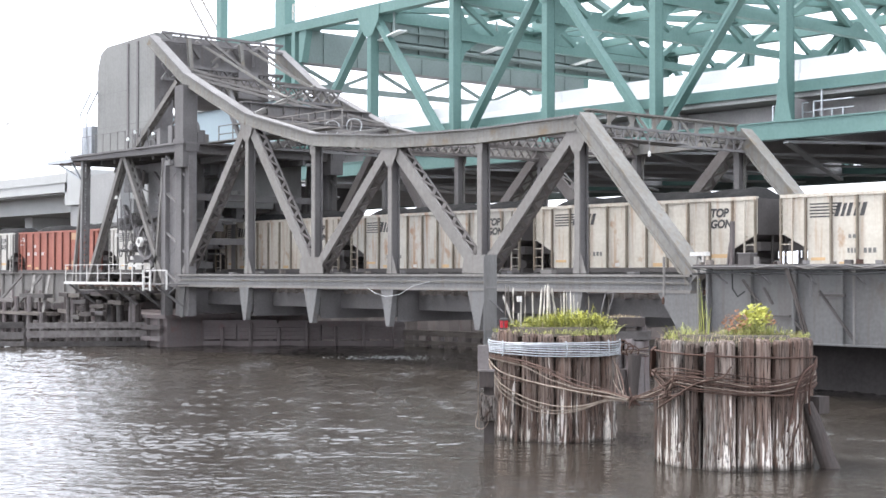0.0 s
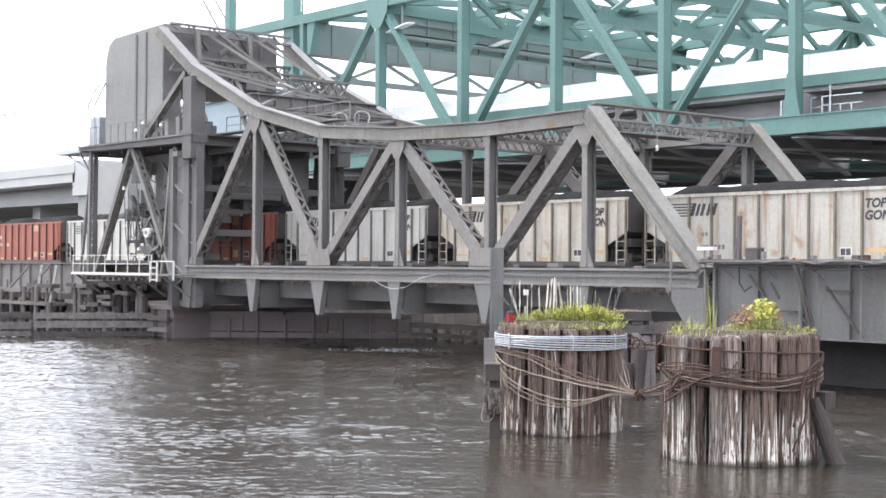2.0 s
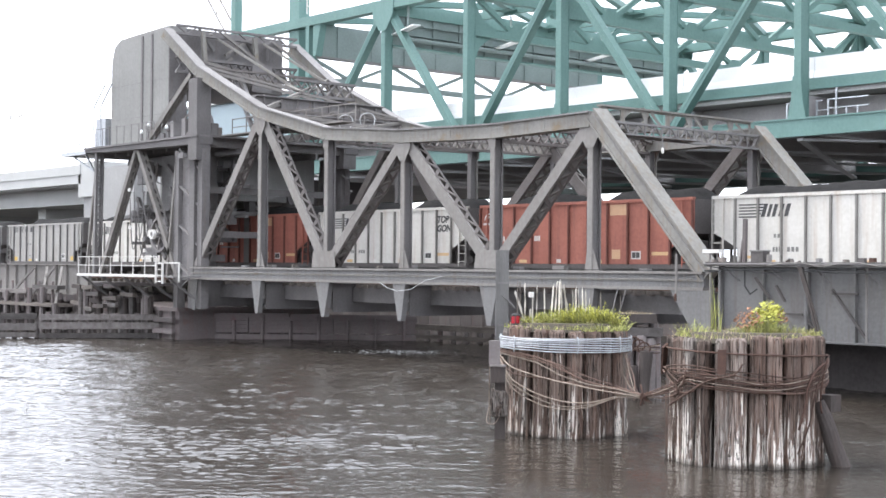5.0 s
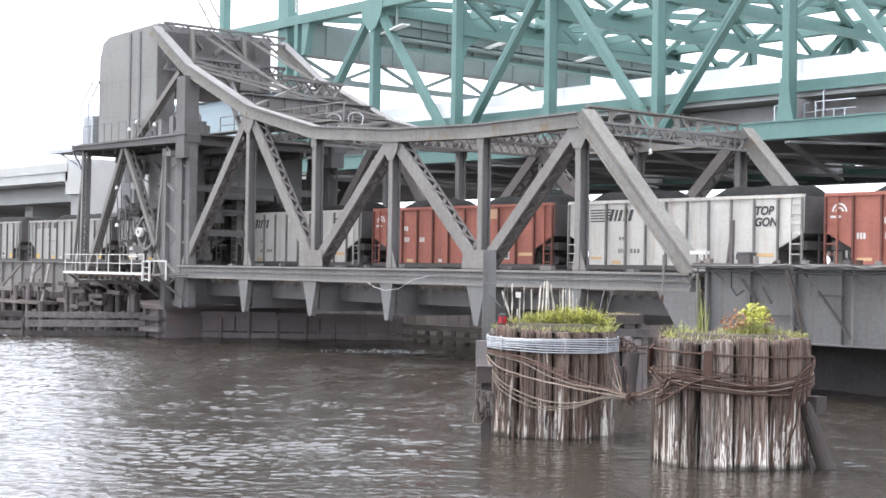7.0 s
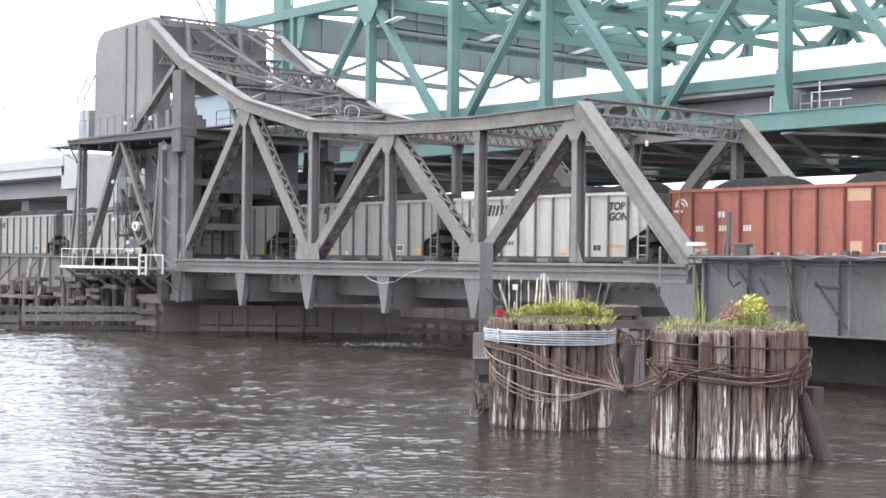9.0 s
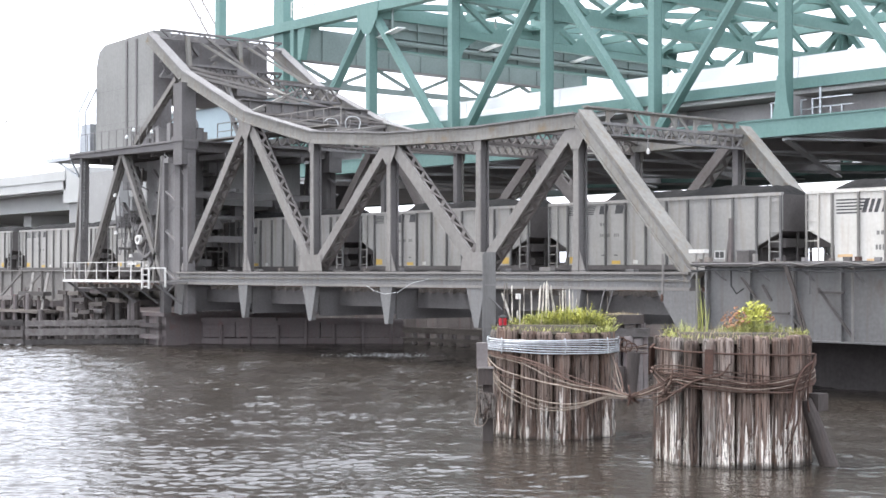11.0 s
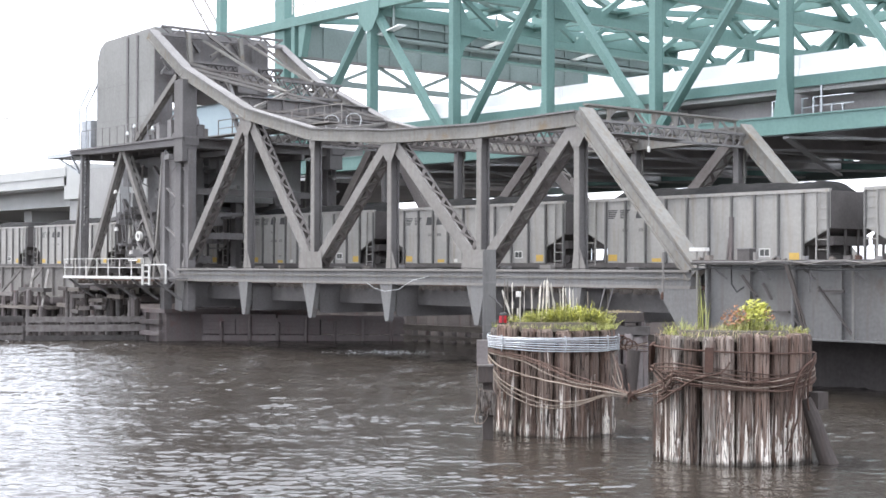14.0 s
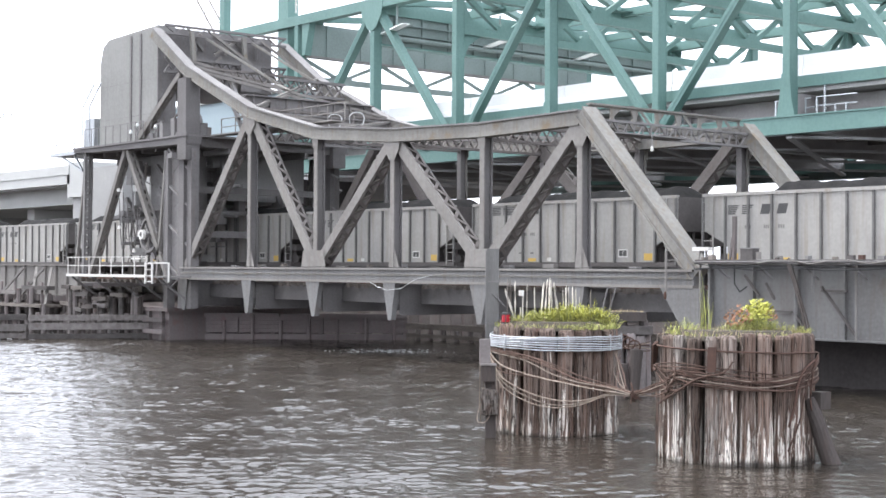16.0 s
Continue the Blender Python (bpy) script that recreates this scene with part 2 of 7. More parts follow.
def water_material():
    m = bpy.data.materials.new("river_water")
    m.use_nodes = True
    n, l = m.node_tree.nodes, m.node_tree.links
    b = n["Principled BSDF"]
    b.inputs["Base Color"].default_value = (0.034, 0.0285, 0.0235, 1)
    b.inputs["Roughness"].default_value = 0.07
    b.inputs["IOR"].default_value = 1.33
    b.inputs["Specular IOR Level"].default_value = 0.42
    co = n.new("ShaderNodeTexCoord")
    # gusts roughen the water in patches, long across the stream
    spread = n.new("ShaderNodeMapping")
    spread.inputs["Rotation"].default_value, spread.inputs["Scale"].default_value = (0, 0, radians(-50)), (0.5, 1.5, 1)
    l.new(co.outputs["Object"], spread.inputs["Vector"])
    gust = n.new("ShaderNodeTexNoise")
    gust.inputs["Scale"].default_value, gust.inputs["Detail"].default_value = 0.16, 5
    l.new(spread.outputs[0], gust.inputs["Vector"])
    last = None
    for scale, turn, stretch, low, strength, dist in ((5.0, -20, (0.8, 1.2, 1), 0.22, 0.7, 0.04), (13.0, 15, (0.8, 1.2, 1), 0.2, 0.5, 0.012)):
        mp = n.new("ShaderNodeMapping")
        mp.inputs["Rotation"].default_value = (0, 0, radians(turn - 50))
        mp.inputs["Scale"].default_value = stretch
        l.new(co.outputs["Object"], mp.inputs["Vector"])
        tx = n.new("ShaderNodeTexNoise")
        tx.inputs["Scale"].default_value, tx.inputs["Detail"].default_value = scale, 2
        tx.inputs["Distortion"].default_value = 0.4
        l.new(mp.outputs[0], tx.inputs["Vector"])
        bp = n.new("ShaderNodeBump")
        bp.inputs["Distance"].default_value = dist
        l.new(tx.outputs[0], bp.inputs["Height"])
        patch = n.new("ShaderNodeMapRange")
        patch.inputs[1].default_value, patch.inputs[2].default_value = 0.38, 0.64
        patch.inputs[3].default_value, patch.inputs[4].default_value = low, strength
        l.new(gust.outputs[0], patch.inputs[0])
        l.new(patch.outputs[0], bp.inputs["Strength"])
        if last:
            l.new(last.outputs[0], bp.inputs["Normal"])
        last = bp
    l.new(last.outputs[0], b.inputs["Normal"])
    return m


WATER = water_material()

# ---- mesh helpers ----


def part(name, bm, material, parent=None, label="", smooth=False):
    me = bpy.data.meshes.new(name)
    bm.normal_update()
    bm.to_mesh(me)
    bm.free()
    me.materials.append(material)
    if smooth:
        for f in me.polygons:
            f.use_smooth = True
    ob = new(name, me)
    ob.parent = parent
    if label:
        ob["label"] = label
    return ob


def thing(name, label, category, at=(0, 0, 0), group="", kind=""):
    ob = new(name)
    ob.location = at
    ob.empty_display_size = 0.2
    return tagged(ob, label, category, group, kind)


CORNERS = [(a, b, c) for a in (-0.5, 0.5) for b in (-0.5, 0.5) for c in (-0.5, 0.5)]
QUADS = [(0, 1, 3, 2), (4, 6, 7, 5), (0, 4, 5, 1), (2, 3, 7, 6), (0, 2, 6, 4), (1, 5, 7, 3)]


def box(bm, x0, x1, y0, y1, z0, z1):
    c, s = Vector(((x0 + x1) / 2, (y0 + y1) / 2, (z0 + z1) / 2)), Vector((abs(x1 - x0), abs(y1 - y0), abs(z1 - z0)))
    v = [bm.verts.new((c.x + a * s.x, c.y + b * s.y, c.z + d * s.z)) for a, b, d in CORNERS]
    for q in QUADS:
        bm.faces.new([v[i] for i in q])
    return bm


def beam(bm, p, q, wide, high, up=(0, 0, 1), off=(0, 0)):
    """A bar from p to q: wide across, high along the way nearest to up; off shifts it across and up."""
    p, q = Vector(p), Vector(q)
    d = (q - p).normalized()
    s = d.cross(Vector(up))
    s = s.normalized() if s.length > 1e-4 else Vector((1, 0, 0))
    u = s.cross(d)
    v = []
    for a, b, c in CORNERS:
        v.append(bm.verts.new((p if a < 0 else q) + s * (b * wide + off[0]) + u * (c * high + off[1])))
    for f in QUADS:
        bm.faces.new([v[i] for i in f])
    return bm


def tube(bm, points, r, n=8):
    """A round bar along points."""
    pts = [Vector(p) for p in points]
    rings = []
    for i, p in enumerate(pts):
        d = (pts[min(i + 1, len(pts) - 1)] - pts[max(i - 1, 0)]).normalized()
        s = d.cross(Vector((0, 0, 1)))
        s = s.normalized() if s.length > 1e-3 else Vector((1, 0, 0))
        u = s.cross(d)
        rad = r[i] if isinstance(r, (list, tuple)) else r
        rings.append([bm.verts.new(p + (s * math.cos(k * 2 * math.pi / n) + u * math.sin(k * 2 * math.pi / n)) * rad) for k in range(n)])
    for a, b in zip(rings, rings[1:]):
        for k in range(n):
            bm.faces.new((a[k], a[(k + 1) % n], b[(k + 1) % n], b[k]))
    bm.faces.new(list(reversed(rings[0])))
    bm.faces.new(rings[-1])
    return bm


def prism(bm, outline, y0, y1):
    """An outline in x and z, drawn through from y0 to y1."""
    a = [bm.verts.new((x, y0, z)) for x, z in outline]
    b = [bm.verts.new((x, y1, z)) for x, z in outline]
    n = len(outline)
    bm.faces.new(a)
    bm.faces.new(list(reversed(b)))
    for i in range(n):
        bm.faces.new((a[i], b[i], b[(i + 1) % n], a[(i + 1) % n]))
    bmesh.ops.recalc_face_normals(bm, faces=bm.faces)
    return bm


def laced(bm, p, q, wide, deep, pitch=0.55, bar=0.07, plate=0.05):
    """A built-up strut in a plane of constant y: two side channels, and lacing across both open faces."""
    p, q = Vector(p), Vector(q)
    d = (q - p).normalized()
    side = Vector((0, 1, 0)).cross(d)
    for s in (-1, 1):
        y = Vector((0, s * (deep / 2 - plate / 2), 0))
        beam(bm, p + y, q + y, wide, plate, (0, 1, 0))
        for e in (-1, 1):
            o = side * e * (wide / 2 - 0.02) + Vector((0, s * (deep / 2 - 0.07), 0))
            beam(bm, p + o, q + o, 0.04, 0.14, (0, 1, 0))
    n = max(2, int((q - p).length / pitch))
    for e in (-1, 1):
        o = side * e * (wide / 2 + 0.012)
        for i in range(n):
            a = p + (q - p) * (i / n)
            b = p + (q - p) * ((i + 1) / n)
            s = 1 if i % 2 else -1
            half = Vector((0, deep / 2 - 0.06, 0))
            beam(bm, a + o - half * s, b + o + half * s, bar, 0.018, side)
            beam(bm, a + o + half * s, b + o - half * s, bar, 0.014, side)
    return bm


def channel(p, q, wide, lip, plate, way):
    """A steel channel from p to q in a plane of constant y, its lips turned along way (1 or -1) in y; one closed mesh."""
    p, q = Vector(p), Vector(q)
    side = Vector((0, 1, 0)).cross((q - p).normalized())
    w, y = wide / 2, Vector((0, way, 0))
    outline = [(-w, 0), (w, 0), (w, lip), (w - 0.04, lip), (w - 0.04, plate), (0.04 - w, plate), (0.04 - w, lip), (-w, lip)]
    bm = bmesh.new()
    ends = [[bm.verts.new(e + side * a + y * b) for a, b in outline] for e in (p, q)]
    bm.faces.new(ends[0])
    bm.faces.new(list(reversed(ends[1])))
    for i in range(8):
        j = (i + 1) % 8
        bm.faces.new((ends[0][i], ends[1][i], ends[1][j], ends[0][j]))
    bmesh.ops.recalc_face_normals(bm, faces=bm.faces)
    return bm


def strut_parts(name, add, shift, p, q, wide, deep, out, pitch, bar, m, inner, lacing=None, lip=0.14):
    """A built-up member: a front channel with the back channel, and lacing if any, under it."""
    p, q = Vector(p), Vector(q)
    f = Vector((0, out * deep / 2, 0))
    front = add(name, channel(p + f, q + f, wide, lip, 0.05, -out), m)
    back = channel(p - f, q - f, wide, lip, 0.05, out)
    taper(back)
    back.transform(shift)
    # inner is a darker steel that carries the shade behind the front channel
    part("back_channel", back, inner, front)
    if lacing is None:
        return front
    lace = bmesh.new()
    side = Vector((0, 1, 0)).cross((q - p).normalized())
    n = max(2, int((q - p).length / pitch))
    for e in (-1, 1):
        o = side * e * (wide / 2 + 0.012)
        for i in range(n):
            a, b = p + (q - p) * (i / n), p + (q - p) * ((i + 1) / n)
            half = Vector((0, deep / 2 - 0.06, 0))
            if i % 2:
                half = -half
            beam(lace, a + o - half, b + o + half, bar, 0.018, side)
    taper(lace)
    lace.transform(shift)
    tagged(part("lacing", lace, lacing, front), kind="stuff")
    return front


def lattice(bm, p, q, high, pitch, bar=0.08, up=(0, 0, 1), chord=0.12, cross=False):
    """An open truss strut from p to q: two chords, high apart along up, and zigzag bars."""
    p, q, up = Vector(p), Vector(q), Vector(up)
    h = up * high / 2
    beam(bm, p + h, q + h, chord * 1.6, chord, up)
    beam(bm, p - h, q - h, chord * 1.6, chord, up)
    n = max(2, int((q - p).length / pitch))
    for i in range(n):
        a, b = p + (q - p) * (i / n), p + (q - p) * ((i + 1) / n)
        s = 1 if i % 2 else -1
        beam(bm, a - h * s, b + h * s, bar, bar * 0.6, up)
        if cross:
            beam(bm, a + h * s, b - h * s, bar, bar * 0.5, up)
    return bm


B = bmesh.new


def annulus(bm, x, z, r0, r1, y0, y1, n=28, tooth=0.0):
    """A flat ring about an axis along y; tooth makes every second rim point stand out."""
    rows = []
    for k in range(n):
        a = 2 * math.pi * k / n
        c, s, out = math.cos(a), math.sin(a), r1 + tooth * (k % 2)
        rows.append([bm.verts.new((x + r * c, y, z + r * s)) for r, y in ((r0, y0), (out, y0), (out, y1), (r0, y1))])
    for k in range(n):
        a, b = rows[k], rows[(k + 1) % n]
        for i in range(4):
            bm.faces.new((a[i], a[(i + 1) % 4], b[(i + 1) % 4], b[i]))
    bmesh.ops.recalc_face_normals(bm, faces=bm.faces)
    return bm

# ---- the river: one sheet to the horizon, its waves finest where the bank looks down on it ----
def steps(*stretches):
    """Places along an axis: (from, to, step) in turn, then ever longer strides out to the horizon."""
    out = []
    for a, b, d in stretches:
        out += list(np.arange(a, b, d))
    edge, stride = stretches[-1][1], stretches[-1][2]
    while edge < 2600:
        out.append(edge)
        stride *= 1.45
        edge += stride
    return out + [2600]


def wave_field():
    across = steps((0, 34, 0.09), (34, 44, 0.3))
    across = np.array([-a for a in reversed(across[1:])] + across)
    back = steps((0, 10, 2.0))
    ahead = steps((0, 20, 1.0), (20, 54, 0.07), (54, 100, 0.11), (100, 125, 0.6))
    ahead = np.array([-a for a in reversed(back[1:])] + ahead)
    gap = np.maximum(np.gradient(across)[None, :], np.gradient(ahead)[:, None])
    u, v = np.meshgrid(across, ahead)
    turn = radians(50)
    x, y = u * math.cos(turn) - v * math.sin(turn), u * math.sin(turn) + v * math.cos(turn)
    rs = np.random.RandomState(4)
    # gusts, as a few very long waves
    gust = sum(np.sin(u * a + v * b + c) for a, b, c in zip(rs.normal(0, 0.09, 14), rs.normal(0, 0.42, 14), rs.uniform(0, 6.3, 14)))
    gust = 0.95 + 0.25 * np.tanh(gust * 0.45)
    h = np.zeros_like(x)
    for k in range(110):
        length, slope = (0.22 * 3.4 ** (rs.rand() ** 1.3), 0.0155) if k < 96 else (rs.uniform(1.4, 4.0), 0.008)
        way = turn + math.pi / 2 + rs.normal(0, 0.8)
        wave = np.sin((x * math.cos(way) + y * math.sin(way)) * 2 * math.pi / length + rs.uniform(0, 6.3))
        h += slope * length / (2 * math.pi) * wave * np.clip(length / gap / 1.6 - 1.1, 0, 1)
    # calmer water in the lee of the dolphins
    lee = np.clip((u + 6.5) / 7, 0, 1) * np.clip((48 - v) / 14, 0, 1)
    # ripples come in groups, with slack water between
    group = np.zeros_like(x)
    for k in range(18):
        length, way = rs.uniform(1.3, 4.5), rs.uniform(0, 6.3)
        group += np.sin((x * math.cos(way) * 0.8 + y * math.sin(way)) * 2 * math.pi / length + rs.uniform(0, 6.3))
    h *= 0.75 + 0.45 * np.clip(0.45 + 0.2 * group, 0, 1.3)
    h *= gust * np.clip(0.95 + (v - 26) * 0.02, 0.9, 1.6) * (1 - 0.7 * lee)
    rows, cols = x.shape
    me = bpy.data.meshes.new("water")
    idx = np.arange(rows * cols).reshape(rows, cols)
    quads = np.stack([idx[:-1, :-1], idx[:-1, 1:], idx[1:, 1:], idx[1:, :-1]], -1).reshape(-1, 4)
    me.vertices.add(rows * cols)
    me.vertices.foreach_set("co", np.stack([x, y, h], -1).astype(np.float32).ravel())
    me.loops.add(quads.size)
    me.loops.foreach_set("vertex_index", quads.astype(np.int32).ravel())
    me.polygons.add(len(quads))
    me.polygons.foreach_set("loop_start", np.arange(0, quads.size, 4, dtype=np.int32))
    me.polygons.foreach_set("use_smooth", np.ones(len(quads), dtype=bool))
    me.update(calc_edges=True)
    me.validate()
    me.materials.append(WATER)
    return me


river = tagged(new("water", wave_field()), "brown rippled river water", "water", kind="structure")

# ---- the bascule railway bridge: panel points along x, the two truss planes in y ----
NEAR, FAR = 45.0, 55.8
PX = [-38.0, -44.3, -50.6, -57.3, -63.9, -70.4, -77.4]
TOPZ = [None, 11.05, 10.95, 11.15, 11.7, 13.3, 16.35]
TIP = (-81.6, 19.15)
LOW, HIGH = 3.75, 4.5
MIDZ = (LOW + HIGH) / 2
bridge = thing("bascule_bridge", "grey riveted steel bascule railway truss span, lowered", "bridge", (-57.7, 50.4, 0))
bridge_inv = Matrix.Translation((57.7, -50.4, 0))


def taper(bm):
    """The span narrows a little towards its tail."""
    for v in bm.verts:
        v.co.y += 0.036 * (v.co.x + 44.3) * (v.co.y - 45.0) / 10.8


def bpart(name, bm, m, label=""):
    taper(bm)
    bm.transform(bridge_inv)
    return part(name, bm, m, bridge, label)


for y in (NEAR, FAR):
    out = -1 if y == NEAR else 1
    # bottom chord in two heights of plates with a ledge
    bm = B()
    box(bm, PX[6] - 0.4, PX[0] + 0.1, y - 0.3, y + 0.3, LOW + 0.12, HIGH - 0.1)
    bpart("bottom_chord", bm, GIRDER)
    bpart("chord_flange", box(B(), PX[6] - 0.4, PX[0] + 0.1, y - 0.42, y + 0.42, HIGH - 0.1, HIGH), STEEL)
    bpart("chord_flange", box(B(), PX[6] - 0.4, PX[0] + 0.1, y - 0.38, y + 0.38, LOW, LOW + 0.12), STEEL)
    bpart("chord_ledge", box(B(), PX[6] - 0.4, PX[0] + 0.1, y + out * 0.3, y + out * 0.34, LOW + 0.36, LOW + 0.42), CHORD)
    # top chord, piece by piece
    pts = [(PX[i], TOPZ[i]) for i in range(1, 7)] + [TIP]
    for a, b in zip(pts, pts[1:]):
        bm = B()
        p, q = Vector((a[0], y, a[1])), Vector((b[0], y, b[1]))
        beam(bm, p, q, 0.56, 0.6, off=(0, -0.1))
        bpart("cover_plate", beam(B(), p, q, 0.78, 0.07, off=(0, 0.236)), SOOT)
        bpart("chord_angle", beam(B(), p, q, 0.66, 0.09, off=(0, -0.36)), CHORD)
        bpart("top_chord", bm, CHORD)
    # end post
    bm = B()
    p, q = Vector((PX[1], y, TOPZ[1] + 0.05)), Vector((PX[0] + 0.1, y, MIDZ + 0.1))
    beam(bm, p, q, 0.56, 0.58, off=(0, 0.11))
    bpart("cover_plate", beam(B(), p, q, 0.82, 0.07, off=(0, 0.436)), CHORD)
    bpart("post_angle", beam(B(), p, q, 0.66, 0.1, off=(0, -0.19)), CHORD)
    bpart("end_post", bm, CHORD)
    f = Vector((0, out * 0.285, 0))
    bpart("seam_angle", beam(B(), p + f, q + f, 0.03, 0.045, off=(0, 0.2)), SOOT)
    # diagonals
    for a, b in ((1, 2), (3, 2), (3, 4), (5, 4), (5, 6)):
        flat = a > b
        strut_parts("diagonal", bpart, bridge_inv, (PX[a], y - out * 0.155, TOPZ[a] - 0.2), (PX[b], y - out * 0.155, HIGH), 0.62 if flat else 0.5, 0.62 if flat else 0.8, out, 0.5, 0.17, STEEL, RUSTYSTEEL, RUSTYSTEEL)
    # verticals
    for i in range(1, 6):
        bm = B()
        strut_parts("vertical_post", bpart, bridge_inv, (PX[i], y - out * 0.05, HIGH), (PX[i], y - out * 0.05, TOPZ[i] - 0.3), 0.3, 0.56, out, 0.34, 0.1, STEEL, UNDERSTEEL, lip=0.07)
        # web plate coloured dark for the shaded recess between the channels
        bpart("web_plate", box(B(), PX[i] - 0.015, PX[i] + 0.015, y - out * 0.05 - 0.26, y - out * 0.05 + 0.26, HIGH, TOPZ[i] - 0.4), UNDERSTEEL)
        prism(bm, [(PX[i] - 0.18, HIGH + 0.9), (PX[i] + 0.18, HIGH + 0.9), (PX[i] + 0.55, HIGH), (PX[i] - 0.3, HIGH)], y - 0.19, y - 0.16)
        bpart("post_foot", bm, STEEL)
    # gusset plates
    for i in range(1, 6):
        bm = B()
        z = TOPZ[i]
        w = 0.7 if i in (1, 3, 5) else 0.28
        prism(bm, [(PX[i] - w, z - 0.1), (PX[i] + w, z - 0.1), (PX[i] + w * 0.8, z - 0.75), (PX[i] + 0.22, z - (1.3 if w > 0.5 else 0.85)), (PX[i] - 0.22, z - (1.3 if w > 0.5 else 0.85)), (PX[i] - w * 0.8, z - 0.75)],
              y + out * 0.235, y + out * 0.262)
        bpart("gusset_plate", bm, STEEL)
        if i in (2, 4):
            bm = B()
            prism(bm, [(PX[i] - 1.1, HIGH), (PX[i] - 0.95, HIGH + 0.9), (PX[i] + 0.95, HIGH + 0.9), (PX[i] + 1.1, HIGH)], y + out * 0.32, y + out * 0.345)
            bpart("gusset_plate", bm, STEEL)
    # pointed hangers below the chord
    for i in range(1, 7):
        bm = B()
        w = 0.55 if i in (2, 4) else 0.42
        prism(bm, [(PX[i] - w - 0.15, LOW), (PX[i] + w, LOW), (PX[i] + 0.12, 1.93), (PX[i] - 0.15, 1.93)], y + out * 0.02, y + out * 0.34)
        bpart("hanger_plate", bm, GIRDER)
    bm = B()
    prism(bm, [(PX[0] - 1.6, LOW), (PX[0] + 0.4, LOW), (PX[0] + 0.4, 1.5), (PX[0] + 0.0, 1.5)], y + out * 0.02, y + out * 0.36)
    bpart("shoe_plate", bm, GIRDER)

# floor: cross girders, stringers, ties and rails
for i in range(7):
    bm = B()
    box(bm, PX[i] - 0.04, PX[i] + 0.04, NEAR + 0.3, FAR - 0.3, 2.2, 3.7)
    box(bm, PX[i] - 0.22, PX[i] + 0.22, NEAR + 0.3, FAR - 0.3, 2.15, 2.2)
    box(bm, PX[i] - 0.22, PX[i] + 0.22, NEAR + 0.3, FAR - 0.3, 3.66, 3.7)
    # the shade under the deck is put into this steel's colour
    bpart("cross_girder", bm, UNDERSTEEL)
TRACKS = (47.75, 51.8)
for c in TRACKS:
    for s in (-1, 1):
        bm = B()
        box(bm, PX[6], PX[0], c + s * 0.9 - 0.15, c + s * 0.9 + 0.15, 2.7, 3.5)
        # stringers likewise coloured for the shade under the track
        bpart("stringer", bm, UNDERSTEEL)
# top lateral system
def strut(z, x, name="sway_strut", high=0.7):
    bm = B()
    lattice(bm, (x, NEAR + 0.3, z), (x, FAR - 0.3, z), high, 0.55, cross=True)
    return bpart(name, bm, RUSTYSTEEL)


for i in range(2, 7):
    strut(TOPZ[i] - 0.15, PX[i])
for i in range(1, 6):
    bm = B()
    a, b = (PX[i], TOPZ[i] + 0.05), (PX[i + 1], TOPZ[i + 1] + 0.05)
    for y0, y1 in ((NEAR, FAR), (FAR, NEAR)):
        beam(bm, (a[0], y0, a[1]), (b[0], y1, b[1]), 0.2, 0.16)
    bpart("lateral_brace", bm, STEEL)
# portal between the two end posts: a plate strut with six-sided openings above, an open lattice below
za = TOPZ[1] + 0.1
for z in (za - 0.46, za + 0.46):
    bpart("portal_chord", beam(B(), (PX[1], NEAR + 0.3, z), (PX[1], FAR - 0.3, z), 0.3, 0.08), CHORD)
for k in range(7):
    y0, y1 = NEAR + 0.3 + k * 1.457, NEAR + 0.3 + (k + 1) * 1.457
    w, c = (y1 - y0) / 2, (y0 + y1) / 2
    cut = 0.42 if k % 2 else 0.12
    hole = [(c - w + 0.1, za + 0.0), (c - w + 0.1 + cut, za + 0.34), (c + w - 0.1 - cut * 0.4, za + 0.34), (c + w - 0.1, za + 0.0), (c + w - 0.1 - cut, za - 0.34), (c - w + 0.1 + cut * 0.4, za - 0.34)]
    rim = [(y0, za), (y0, za + 0.46), (y1, za + 0.46), (y1, za), (y1, za - 0.46), (y0, za - 0.46)]
    bm = B()
    rings = [[bm.verts.new((PX[1] + e, y, z)) for y, z in q] for e in (-0.03, 0.03) for q in (rim, hole)]
    for a, b in ((0, 1), (3, 2), (1, 3)):
        for h in range(6):
            bm.faces.new((rings[a][h], rings[a][(h + 1) % 6], rings[b][(h + 1) % 6], rings[b][h]))
    bmesh.ops.recalc_face_normals(bm, faces=bm.faces)
    bpart("portal_plate", bm, CHORD)
    if k % 2 == 0:
        bpart("portal_bar", beam(B(), (PX[1] + 0.05, c - 0.45, za + 0.4), (PX[1] + 0.05, c + 0.45, za - 0.4), 0.03, 0.14), CHORD)
low = [Vector((PX[1] + 0.45, NEAR + 0.3, TOPZ[1] - 0.45)), Vector((PX[1] + 0.45, FAR - 0.3, TOPZ[1] - 0.45))]
bpart("portal_lattice", lattice(B(), low[0], low[1], 0.6, 0.5, 0.07, chord=0.1), SOOT)
for k in range(19):
    p = low[0].lerp(low[1], (k + 0.5) / 19)
    bpart("portal_lacing", beam(B(), p - Vector((0, 0, 0.3)), p + Vector((0, 0, 0.3)), 0.05, 0.06, (0, 1, 0)), SOOT)
bm = B()
v = [(PX[1] + 0.7, NEAR + 0.3, TOPZ[1] - 0.72), (PX[1] + 0.7, NEAR + 5.6, TOPZ[1] - 0.72)]
beam(bm, v[0], v[1], 0.9, 0.06)
bpart("portal_plate", bm, SOOT)

